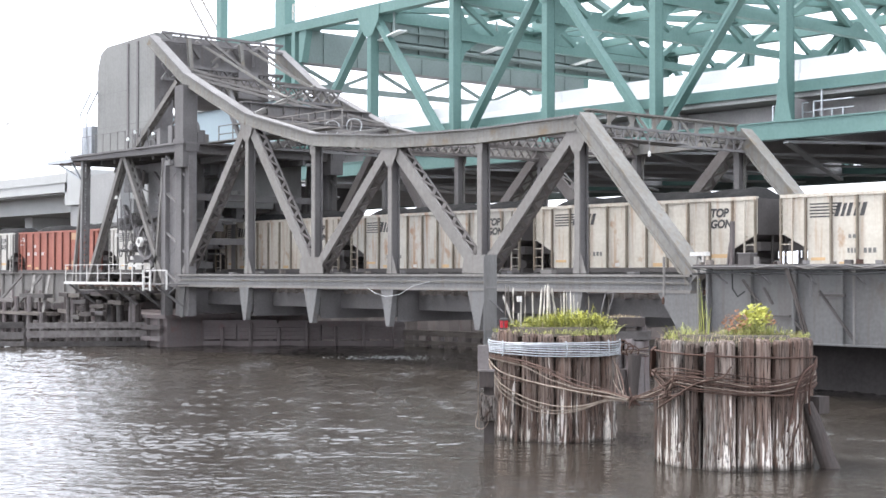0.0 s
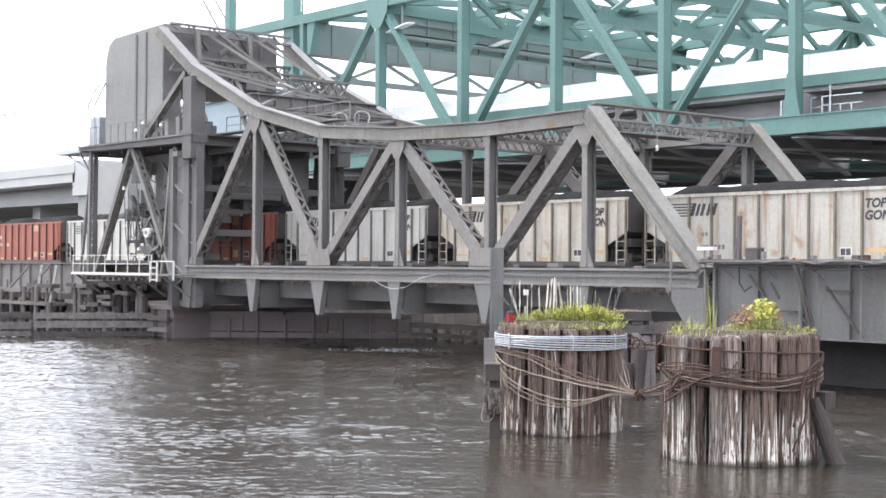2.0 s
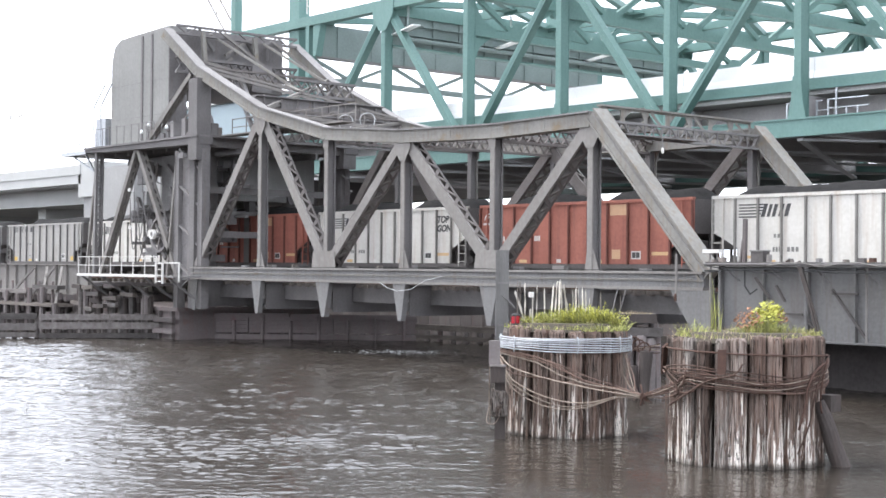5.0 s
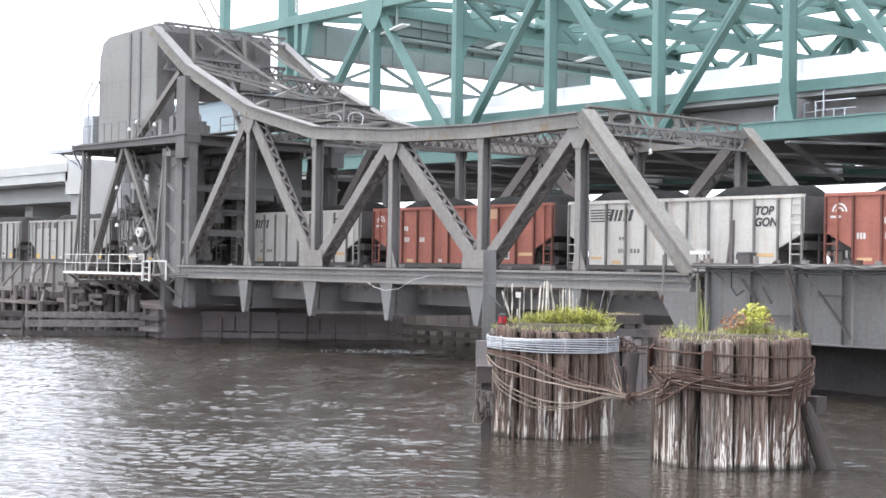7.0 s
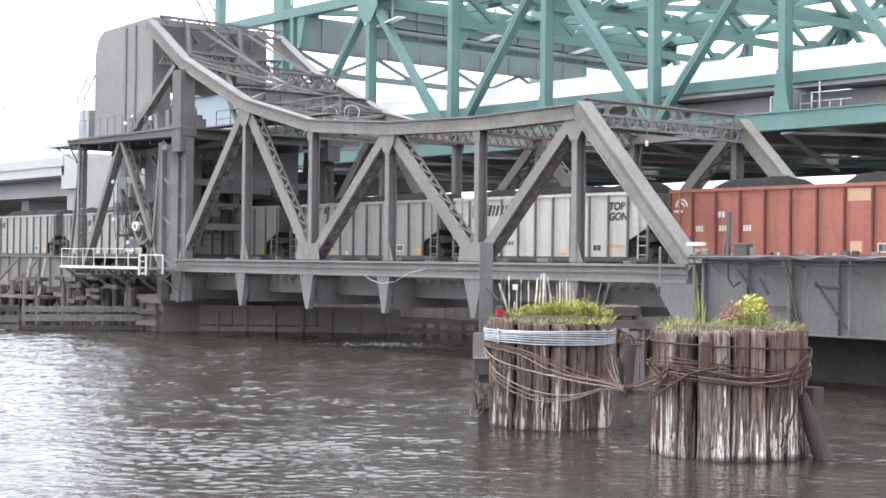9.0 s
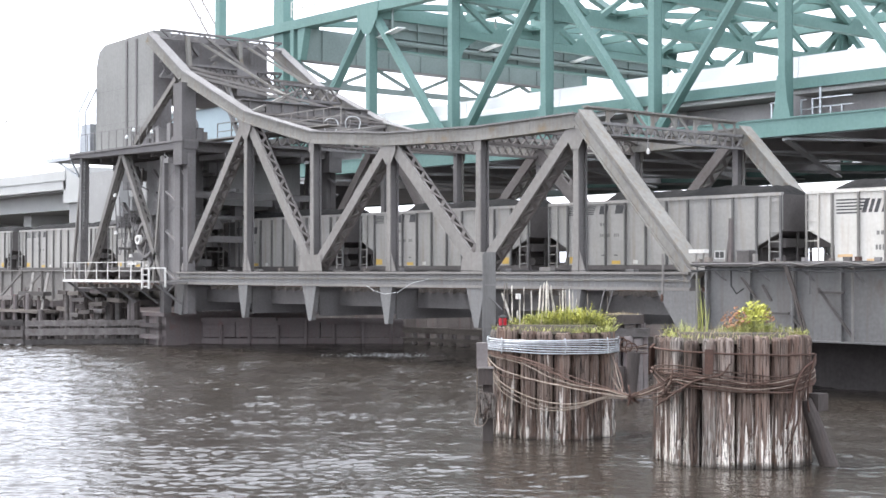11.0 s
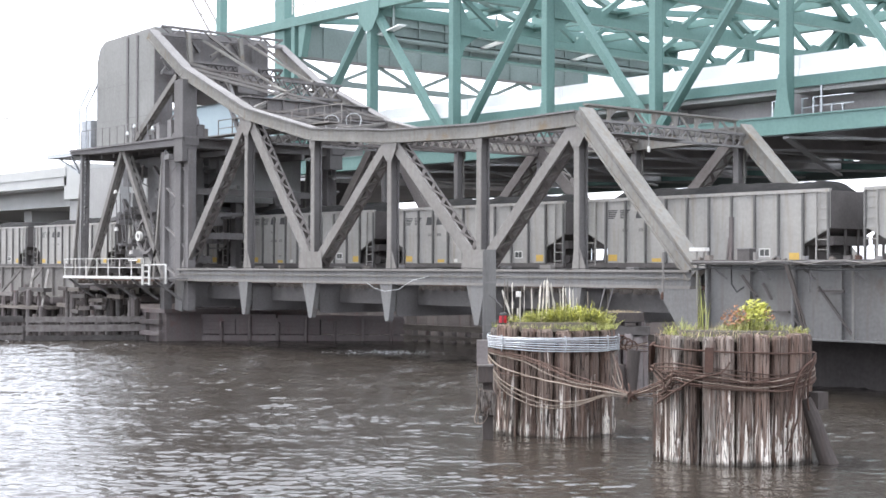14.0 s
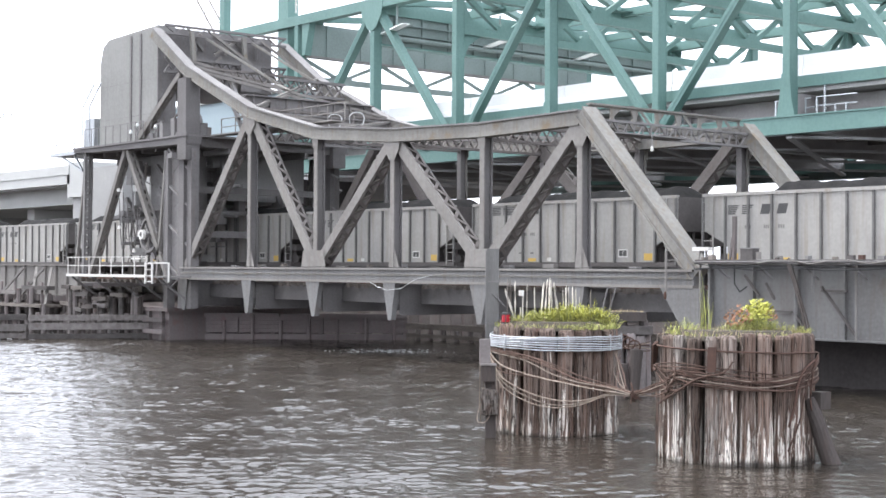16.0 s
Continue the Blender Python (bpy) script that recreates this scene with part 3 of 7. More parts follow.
# counterweight at the tail of the span
bm = B()
prism(bm, [(-89.3, 12.45), (-89.3, 18.0), (-88.9, 19.0), (-88.1, 19.4), (-81.6, 19.6), (-81.6, 12.45)], 45.2, 46.6)
bpart("counterweight_cheek", bm, WEIGHT, "grey concrete counterweight with a rounded top corner")
bm = B()
prism(bm, [(-89.3, 15.9), (-89.3, 18.0), (-88.9, 19.0), (-88.1, 19.4), (-81.7, 19.55), (-81.7, 15.9)], 46.6, 54.9)
bpart("counterweight_core", bm, BLACKSTEEL, "dark steel-clad counterweight core")
# thin dark strips stand for two shaded grooves in the cheek
for x in (-85.04, -83.76):
    bpart("cheek_groove_strip", box(B(), x - 0.1, x + 0.1, 45.12, 45.195, 12.6, 19.3), BLACKSTEEL)
bpart("cheek_edge", box(B(), -81.6, -81.5, 45.15, 46.6, 12.5, 19.2), BLACKSTEEL)
for z in (14.1, 16.3):
    bpart("pour_joint", box(B(), -89.25, -81.65, 45.19, 45.205, z, z + 0.03), SOOT)

# ---- tower and pier ----
tower = thing("bridge_tower", "dark steel trunnion tower with braced legs and platforms", "tower", (-83, 50.4, 3.7))


def tpart(name, bm, m, label=""):
    bm.transform(Matrix.Translation((83, -50.4, -3.7)))
    return part(name, bm, m, tower, label)


# legs, joists and inner bracing use darker steels than the truss members
for y in (NEAR, FAR):
    bm = B()
    box(bm, -77.75, -76.75, y - 0.62, y + 0.35, 10.9, 15.8)
    box(bm, -77.9, -76.6, y - 0.66, y - 0.5, 12.3, 12.6)
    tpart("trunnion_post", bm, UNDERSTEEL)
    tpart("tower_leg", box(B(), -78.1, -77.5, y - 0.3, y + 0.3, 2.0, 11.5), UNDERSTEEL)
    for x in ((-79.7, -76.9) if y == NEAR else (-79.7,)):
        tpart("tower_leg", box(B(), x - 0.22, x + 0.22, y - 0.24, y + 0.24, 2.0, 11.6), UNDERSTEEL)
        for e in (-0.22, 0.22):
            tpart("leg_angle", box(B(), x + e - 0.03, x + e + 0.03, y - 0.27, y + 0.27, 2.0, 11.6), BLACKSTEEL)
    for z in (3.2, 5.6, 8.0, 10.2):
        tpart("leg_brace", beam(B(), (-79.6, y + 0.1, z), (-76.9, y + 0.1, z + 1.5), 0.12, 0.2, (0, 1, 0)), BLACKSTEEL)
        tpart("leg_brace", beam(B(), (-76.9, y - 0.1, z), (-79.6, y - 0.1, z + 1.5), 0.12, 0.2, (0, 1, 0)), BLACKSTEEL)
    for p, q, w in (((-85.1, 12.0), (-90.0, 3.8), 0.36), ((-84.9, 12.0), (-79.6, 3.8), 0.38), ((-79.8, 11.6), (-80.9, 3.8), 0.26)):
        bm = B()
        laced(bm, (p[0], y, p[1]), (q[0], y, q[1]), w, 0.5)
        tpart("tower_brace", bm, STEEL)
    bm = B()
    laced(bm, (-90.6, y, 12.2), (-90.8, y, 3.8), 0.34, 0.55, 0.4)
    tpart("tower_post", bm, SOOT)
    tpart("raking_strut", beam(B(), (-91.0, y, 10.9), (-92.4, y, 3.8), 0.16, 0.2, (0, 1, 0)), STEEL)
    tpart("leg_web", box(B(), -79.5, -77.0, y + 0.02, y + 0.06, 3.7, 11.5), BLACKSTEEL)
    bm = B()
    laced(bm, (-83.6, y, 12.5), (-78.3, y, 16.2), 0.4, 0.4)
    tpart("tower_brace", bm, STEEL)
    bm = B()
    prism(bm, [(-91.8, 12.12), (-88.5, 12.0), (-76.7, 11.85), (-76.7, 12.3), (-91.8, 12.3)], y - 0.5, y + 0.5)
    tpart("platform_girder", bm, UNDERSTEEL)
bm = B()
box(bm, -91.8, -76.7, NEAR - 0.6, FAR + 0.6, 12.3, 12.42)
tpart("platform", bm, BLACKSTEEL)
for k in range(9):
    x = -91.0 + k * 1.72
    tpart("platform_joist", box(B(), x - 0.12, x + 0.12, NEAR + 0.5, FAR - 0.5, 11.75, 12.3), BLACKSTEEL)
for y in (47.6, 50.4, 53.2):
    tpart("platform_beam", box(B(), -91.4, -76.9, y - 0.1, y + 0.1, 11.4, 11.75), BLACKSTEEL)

pier = thing("bridge_pier", "stained concrete bridge pier under the tower", "pier", (-86, 50.4, 0))
bm = B()
box(bm, -8, 6, -5.2, 6, -1.5, 1.75)
part("pier_body", bm, RUSTPIER, pier)
part("cap_slab", box(B(), -8.3, 6.3, -5.5, 6.3, 1.75, 2.0), RUSTPIER, pier)
for k in range(9):
    part("face_timber", box(B(), -7.6 + k * 1.6, -7.3 + k * 1.6, -5.45, -5.2, -1.5, 1.75), TARRED, pier)
for z in (0.5, 1.2):
    part("face_wale", box(B(), -8.0, 6.0, -5.7, -5.45, z - 0.14, z + 0.14), TARRED, pier)
# rest pier: the girder's shadow is part of its near-black colour
pier2 = thing("bridge_pier", "rest pier under the girder end, darkened for its shade", "pier", (-33.5, 51.5, 0))
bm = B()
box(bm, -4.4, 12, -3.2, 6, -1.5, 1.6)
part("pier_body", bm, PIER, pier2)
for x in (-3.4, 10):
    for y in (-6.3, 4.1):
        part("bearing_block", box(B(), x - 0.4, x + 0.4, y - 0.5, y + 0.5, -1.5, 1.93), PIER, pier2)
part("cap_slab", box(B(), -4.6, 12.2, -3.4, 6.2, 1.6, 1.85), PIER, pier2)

# ---- girder approach spans ----
for name, x0, x1, z0, z1, step in (("right", -37.4, -8.0, 1.93, 4.77, 2.05), ("left", -320.0, -92.0, 2.5, 4.6, 1.7)):
    for y in (NEAR + 0.2, FAR - 0.2):
        g = thing("plate_girder", "long grey riveted plate girder with vertical stiffeners", "girder", ((x0 + x1) / 2, y, z0), "approach girders")
        m = GIRDER if name == "right" else STEEL
        inv = Matrix.Translation((-(x0 + x1) / 2, -y, -z0))

        def gp(nm, bm):
            bm.transform(inv)
            part(nm, bm, m, g)

        gp("web", box(B(), x0, x1, y - 0.02, y + 0.02, z0 + 0.04, z1 - 0.04))
        gp("top_flange", box(B(), x0, x1, y - 0.25, y + 0.25, z1 - 0.06, z1))
        gp("bottom_flange", box(B(), x0, x1, y - 0.25, y + 0.25, z0, z0 + 0.06))
        n = int((x1 - x0) / step)
        for i in range(n + 1):
            x = x0 + 0.06 + i * step
            gp("stiffener", box(B(), x - 0.03, x + 0.03, y - 0.19, y - 0.02, z0 + 0.06, z1 - 0.06))
    deck = thing("track_deck", "timber tie deck of the girder span", "track deck", ((x0 + x1) / 2, 50.4, 3.5), kind="structure")
    bm = B()
    box(bm, -(x1 - x0) / 2, (x1 - x0) / 2, -5, 5, -0.35, -0.1)
    part("floor_plate", bm, SOOT, deck)


# ---- timber pile dolphins ----


def pile_wood(name, pale, brown):
    """Weathered pile timber: grey-brown grain with black checks, red-brown heartwood, and pale splintered wood near the water."""
    m = bpy.data.materials.new(name)
    m.use_nodes = True
    n, l = m.node_tree.nodes, m.node_tree.links
    b = n["Principled BSDF"]
    b.inputs["Roughness"].default_value = 0.9
    b.inputs["Specular IOR Level"].default_value = 0.2
    co = n.new("ShaderNodeTexCoord")
    info = n.new("ShaderNodeObjectInfo")
    comb = n.new("ShaderNodeCombineXYZ")
    for k in range(3):
        l.new(info.outputs["Random"], comb.inputs[k])
    off = n.new("ShaderNodeVectorMath")
    off.operation = "MULTIPLY_ADD"
    off.inputs[1].default_value = (37.0, 91.0, 53.0)
    l.new(comb.outputs[0], off.inputs[0])
    l.new(co.outputs["Object"], off.inputs[2])

    def grain(stretch, detail, twist=0.0):
        mp = n.new("ShaderNodeMapping")
        mp.inputs["Scale"].default_value = stretch
        l.new(off.outputs[0], mp.inputs["Vector"])
        t = n.new("ShaderNodeTexNoise")
        t.inputs["Scale"].default_value, t.inputs["Detail"].default_value, t.inputs["Roughness"].default_value, t.inputs["Distortion"].default_value = 1.0, detail, 0.62, twist
        l.new(mp.outputs[0], t.inputs["Vector"])
        return t.outputs[0]

    def span(src, a, b2, c=0.0, d=1.0):
        r = n.new("ShaderNodeMapRange")
        for k, v in enumerate((a, b2, c, d)):
            r.inputs[k + 1].default_value = v
        l.new(src, r.inputs[0])
        return r.outputs[0]

    def maths(op, a, b2):
        k = n.new("ShaderNodeMath")
        k.operation = op
        for q, v in enumerate((a, b2)):
            if isinstance(v, (int, float)):
                k.inputs[q].default_value = v
            else:
                l.new(v, k.inputs[q])
        return k.outputs[0]

    def blend(f, a, b2):
        k = n.new("ShaderNodeMixRGB")
        for q, v in enumerate((f, a, b2)):
            if isinstance(v, tuple):
                k.inputs[q].default_value = (*v, 1)
            else:
                l.new(v, k.inputs[q])
        return k.outputs[0]

    fibre, patch, check, splinter = grain((30, 30, 1.1), 6), grain((3.2, 3.2, 0.8), 5), grain((11, 11, 0.35), 3, 0.3), grain((10, 10, 0.55), 7, 0.6)
    base = blend(span(fibre, 0.36, 0.64), (0.085, 0.069, 0.06), (0.33, 0.292, 0.26))
    kind = n.new("ShaderNodeMath")
    kind.operation = "FRACT"
    l.new(maths("MULTIPLY", info.outputs["Random"], 7.31), kind.inputs[0])
    base = blend(span(kind.outputs[0], 0.6, 0.75, 0, 0.3 + 0.6 * brown), base, (0.12, 0.07, 0.05))
    base = blend(span(kind.outputs[0], 0.22, 0.1, 0, 0.8), base, (0.042, 0.034, 0.03))
    base = blend(span(patch, 0.5, 0.62, 0, brown), base, (0.135, 0.072, 0.05))
    # splintered pale wood where the tide works at the foot, in ragged tongues
    xyz = n.new("ShaderNodeSeparateXYZ")
    l.new(co.outputs["Object"], xyz.inputs[0])
    foot = span(xyz.outputs[2], 0.1, 2.5, pale, -0.13)
    tongue = maths("ADD", splinter, foot)
    base = blend(maths("MULTIPLY", span(tongue, 0.545, 0.57), span(kind.outputs[0], 0.2, 0.55, 0.05, 0.95)), base, (0.66, 0.61, 0.55))
    torn = maths("ADD", grain((24, 24, 3.2), 5, 0.8), maths("MULTIPLY", foot, 0.6))
    base = blend(maths("MULTIPLY", span(torn, 0.58, 0.6), 0.8), base, (0.1, 0.055, 0.036))
    # long checks, and the black wet line
    crack = maths("ABSOLUTE", maths("SUBTRACT", check, 0.5), 0.0)
    base = blend(span(crack, 0.007, 0.022, 0.95, 0.0), base, (0.014, 0.011, 0.01))
    base = blend(span(maths("ADD", xyz.outputs[2], maths("MULTIPLY", splinter, 0.2)), 0.12, 0.24, 0.85, 0.0), base, (0.03, 0.026, 0.022))
    hs = n.new("ShaderNodeHueSaturation")
    l.new(span(info.outputs["Random"], 0, 1, 0.55, 1.45), hs.inputs["Value"])
    l.new(base, hs.inputs["Color"])
    l.new(hs.outputs[0], b.inputs["Base Color"])
    bp = n.new("ShaderNodeBump")
    bp.inputs["Strength"].default_value, bp.inputs["Distance"].default_value = 1.0, 0.05
    l.new(maths("ADD", maths("MULTIPLY", fibre, 0.5), maths("ADD", maths("MULTIPLY", splinter, 0.6), span(crack, 0.0, 0.03, 0, 0.5))), bp.inputs["Height"])
    l.new(bp.outputs[0], b.inputs["Normal"])
    return m


PILEWOOD = pile_wood("bleached_split_pile", 0.072, 0.42)
DARKPILE = pile_wood("brown_split_pile", 0.02, 0.4)


def pile_mesh(seed, r, high, m):
    """One driven pile, out of round, with deep checks, a swollen splintered foot and a worn round head; it reaches 1.2 m under the water."""
    rnd = random.Random(seed)
    n, rings = 30, 20
    bm = B()
    cuts = [rnd.uniform(0, 2 * math.pi) for _ in range(rnd.randrange(3, 6))]
    depth = [rnd.uniform(0.06, 0.2) for _ in cuts]
    reach = [rnd.uniform(0.5, high) for _ in cuts]
    rows = []
    for i in range(rings + 1):
        z = -1.2 + (high + 1.2) * i / rings
        ring = []
        for k in range(n):
            a = 2 * math.pi * k / n
            w = noise.noise(Vector((math.cos(a) * 1.5 + seed * 7.3, math.sin(a) * 1.5, z * 0.7)))
            fine = noise.noise(Vector((math.cos(a) * 5 + seed, math.sin(a) * 5, z * 1.3 + seed)))
            f = 1.0 + 0.1 * w + 0.05 * fine - 0.05 * z / high
            for c, d, top in zip(cuts, depth, reach):
                gap = abs((a - c - 0.12 * math.sin(z * 1.7 + c) + math.pi) % (2 * math.pi) - math.pi)
                if gap < 0.2 and z < top:
                    f -= d * (1 - gap / 0.2)
            swell = max(0.0, 1.0 - z)
            f += 0.07 * swell + 0.16 * swell * noise.noise(Vector((k * 0.9, z * 2.3, seed * 3.1)))
            zz = z
            if i == rings:
                f *= 0.84
                zz = z + 0.05 * w + 0.02 * rnd.random()
            elif i == rings - 1:
                zz = high - 0.07
            ring.append(bm.verts.new((r * f * math.cos(a), r * f * math.sin(a), zz)))
        rows.append(ring)
    for a, b in zip(rows, rows[1:]):
        for k in range(n):
            bm.faces.new((a[k], a[(k + 1) % n], b[(k + 1) % n], b[k]))
    top = bm.verts.new((0, 0, high + 0.02))
    for k in range(n):
        bm.faces.new((rows[-1][k], rows[-1][(k + 1) % n], top))
    me = bpy.data.meshes.new("timber_post")
    bm.normal_update()
    bm.to_mesh(me)
    bm.free()
    me.materials.append(m)
    return me


def dolphin(label, at, radius, r, seed, high, m):
    d = thing("pile_dolphin", label, "dolphin", (*at, 0), "pile dolphins")
    rnd = random.Random(seed)
    meshes = [pile_mesh(seed * 10 + k, r * (0.98, 1.16, 0.88, 1.06, 0.8, 1.1, 0.93, 1.02)[k], high, m) for k in range(8)]
    for ring, rr in enumerate((radius - r, radius - 3 * r, radius - 5 * r)):
        n = int(2 * math.pi * rr / (2 * r * 1.07))
        for k in range(n):
            a = 2 * math.pi * (k + 0.22 * rnd.random()) / n
            p = new("timber_post", meshes[rnd.randrange(8)])
            p.parent = d
            q = rr + rnd.uniform(-0.06, 0.05)
            p.matrix_local = pose(q * math.cos(a), q * math.sin(a), rnd.uniform(-0.1, 0.06) - 0.12 * ring, rnd.uniform(-0.7, 0.7), rnd.uniform(-0.7, 0.7), rnd.uniform(0, 360))
    # long splinters sprung loose between the piles
    for k in range(26):
        a, low, tall = rnd.uniform(0, 2 * math.pi), rnd.uniform(-0.4, 0.5), rnd.uniform(0.7, 1.9)
        w, q = rnd.uniform(0.02, 0.045), radius - r * rnd.uniform(0.1, 0.5)
        bm = B()
        tube(bm, [(0, 0, 0), (0.01, 0.01, tall * 0.5), (rnd.uniform(-0.04, 0.04), rnd.uniform(-0.04, 0.04), tall)], [w, w * 1.1, w * 0.3], 5)
        sp = part("splinter", bm, m, d)
        sp.matrix_local = pose(q * math.cos(a), q * math.sin(a), low, rnd.uniform(-2, 2), rnd.uniform(-2, 2), rnd.uniform(0, 360))
    return d


D1, D2 = Vector((-29.4, 28.8, 0)), Vector((-22.57, 28.17, 0))
R1, R2 = 1.77, 1.86
dolphin1 = dolphin("grey timber pile cluster bound with silver and rusty wire rope", D1[:2], R1, 0.222, 3, 2.92, DARKPILE)
dolphin2 = dolphin("bleached timber pile cluster bound with rusty wire rope", D2[:2], R2, 0.19, 5, 2.96, PILEWOOD)
F1, F2 = math.atan2(-D1.y, -D1.x), math.atan2(-D2.y, -D2.x)


def round_at(centre, radius, face, turn, z):
    """A place on a dolphin's skin, turn degrees to the right of the side that faces the bank."""
    a = face + radians(turn)
    return Vector((centre.x + radius * math.cos(a), centre.y + radius * math.sin(a), z))


def rope(parent, points, r, m, name="wire_rope"):
    """A rope through points, smoothed, with a little waver."""
    pts = [Vector(p) for p in points]
    fine = []
    for i in range(len(pts) - 1):
        p0, p1, p2, p3 = pts[max(i - 1, 0)], pts[i], pts[i + 1], pts[min(i + 2, len(pts) - 1)]
        for k in range(4):
            t = k / 4
            fine.append(0.5 * (2 * p1 + (p2 - p0) * t + (2 * p0 - 5 * p1 + 4 * p2 - p3) * t * t + (3 * p1 - p0 - 3 * p2 + p3) * t ** 3))
    fine.append(pts[-1])
    off = parent.location
    bm = B()
    tube(bm, [p - off + Vector((0, 0, 0.012 * noise.noise(p * 2.3))) for p in fine], r, 6)
    return part(name, bm, m, parent, smooth=True)


STRAND = mat("bleached_wire_rope", (0.33, 0.28, 0.235), (0.17, 0.125, 0.095), 0.85, 0.2, 6, 40, 0.9, 0.4, random_tone=0.4)
rnd = random.Random(8)
# silver band round the first dolphin
for k in range(7):
    rope(dolphin1, [round_at(D1, R1 + 0.05 + 0.015 * (k % 2), F1, t, 2.66 - k * 0.055 + 0.02 * math.sin(radians(t * 2 + k * 40)) - 0.025 * (t / 90)) for t in range(-180, 181, 20)], 0.019, GALV)
for t in (-48, 10, 52, 75):
    rope(dolphin1, [round_at(D1, R1 + 0.1, F1, t, 2.72), round_at(D1, R1 + 0.1, F1, t + 1, 2.5), round_at(D1, R1 + 0.1, F1, t, 2.28)], 0.02, GALV, "rope_clamp")
MEET = Vector((-24.45, 26.7, 1.45))
# rusty ropes that hang round the first dolphin and run to the knot between the two
falls = [(2.28, 2.26, 2.2, 2.0, 1.75, 1.62), (2.22, 2.2, 2.12, 1.88, 1.68, 1.58), (2.17, 2.14, 2.05, 1.78, 1.62, 1.54), (2.24, 2.22, 2.18, 1.94, 1.62, 1.52),
         (2.05, 1.72, 1.62, 1.6, 1.55, 1.5), (2.0, 1.55, 1.22, 1.07, 1.15, 1.36), (1.98, 1.42, 1.08, 0.95, 1.07, 1.33), (1.95, 1.3, 0.96, 0.87, 1.03, 1.34), (2.1, 1.86, 1.7, 1.58, 1.5, 1.47)]
for k, f in enumerate(falls):
    edge = round_at(D1, R1 + 0.07, F1, -52, 0)
    pts = [round_at(D1, R1 + 0.05, F1, t, f[0] + 0.03) for t in (-140, -105, -80)]
    end = MEET + Vector((rnd.uniform(-0.1, 0.1), rnd.uniform(-0.1, 0.1), rnd.uniform(-0.08, 0.08)))
    for u, z in zip((0.0, 0.2, 0.4, 0.6, 0.8), f[1:]):
        w = edge.lerp(end, u)
        pts.append(Vector((w.x, w.y, z + rnd.uniform(-0.02, 0.02))))
    rope(dolphin1, pts + [end], 0.015 if k < 4 else 0.017, STRAND if k > 4 or k == 2 else WIRE)
for k in range(7):
    a = round_at(D1, R1 + 0.05, F1, 60 + 6 * (k % 4), 2.3 - 0.13 * k)
    sag = Vector((0.08 * (k % 3), 0.06 * (k % 3), 0.1 + 0.07 * (k % 4)))
    rope(dolphin1, [round_at(D1, R1 + 0.05, F1, 95, 2.35 - 0.1 * k), a, a.lerp(MEET, 0.5) - sag, MEET + Vector((0.06 * k - 0.2, 0.06 * k - 0.2, 0.07 * (k % 4) - 0.1))], 0.011, (WIRE, STRAND, WIRE)[k % 3])
# ropes round the second dolphin
for k in range(11):
    z = 2.13 - k * 0.032
    zs = [z - 0.28, z + 0.03, z + 0.02, z - 0.07, z - 0.12, z - 0.1, z + 0.02, z + 0.1]
    pts = [MEET + Vector((rnd.uniform(-0.1, 0.12), rnd.uniform(-0.1, 0.1), rnd.uniform(-0.09, 0.1)))]
    pts += [round_at(D2, R2 + 0.06 + 0.018 * (k % 3), F2, t, zz + rnd.uniform(-0.05, 0.05)) for t, zz in zip((-58, -46, -32, -10, 15, 40, 70, 100), zs)]
    rope(dolphin2, pts, rnd.choice((0.011, 0.014, 0.018)), (WIRE, STRAND, RUST, WIRE)[k % 4])
for k in range(4):
    z = 2.3 - 0.07 * k
    rope(dolphin2, [round_at(D2, R2 + 0.08, F2, t, z + d + rnd.uniform(-0.03, 0.03)) for t, d in zip((-75, -45, -20, 8, 35, 58, 88), (-0.05, 0.0, -0.03, -0.15, -0.22, -0.05, 0.25))], 0.016, WIRE)
rope(dolphin2, [round_at(D2, R2 + 0.04, F2, t, 2.62 - 0.0008 * t) for t in range(-180, 181, 15)], 0.022, RUST, "iron_band")
# a rope that loops down at the far side, and crossing lashings
rope(dolphin2, [round_at(D2, R2 + 0.12, F2, t, z) for t, z in ((66, 2.4), (52, 2.2), (45, 1.85), (42, 1.4), (37, 0.9))], 0.028, RUST)
rope(dolphin2, [round_at(D2, R2 + 0.13, F2, t, z) for t, z in ((70, 2.3), (58, 2.05), (50, 1.5), (46, 1.0), (36, 0.35))], 0.02, WIRE)
rope(dolphin2, [round_at(D2, R2 + 0.1, F2, t, z) for t, z in ((74, 2.5), (64, 2.1), (60, 1.6), (62, 1.25))], 0.024, RUST)
rope(dolphin2, [round_at(D2, R2 + 0.12, F2, t, z) for t, z in ((-66, 1.3), (-45, 1.62), (-25, 2.0), (-8, 2.15), (-2, 2.4))], 0.022, WIRE)
for k in range(9):
    a = round_at(D2, R2 + 0.1, F2, rnd.uniform(-85, -40), rnd.uniform(1.7, 2.25))
    b = round_at(D2, R2 + 0.12, F2, rnd.uniform(-85, -30), rnd.uniform(1.65, 2.25))
    rope(dolphin2, [a, (a + b) / 2 + Vector((0.05, -0.05, -0.1)), b], 0.02, WIRE)
for k in range(6):
    rope(dolphin2, [MEET + Vector((rnd.uniform(-0.15, 0.15), rnd.uniform(-0.15, 0.15), rnd.uniform(-0.3, 0.25))), MEET + Vector((rnd.uniform(-0.1, 0.1), -0.1, -0.02)),
                    MEET + Vector((rnd.uniform(-0.2, 0.2), rnd.uniform(-0.1, 0.1), rnd.uniform(-0.25, 0.3)))], 0.022, RUST)
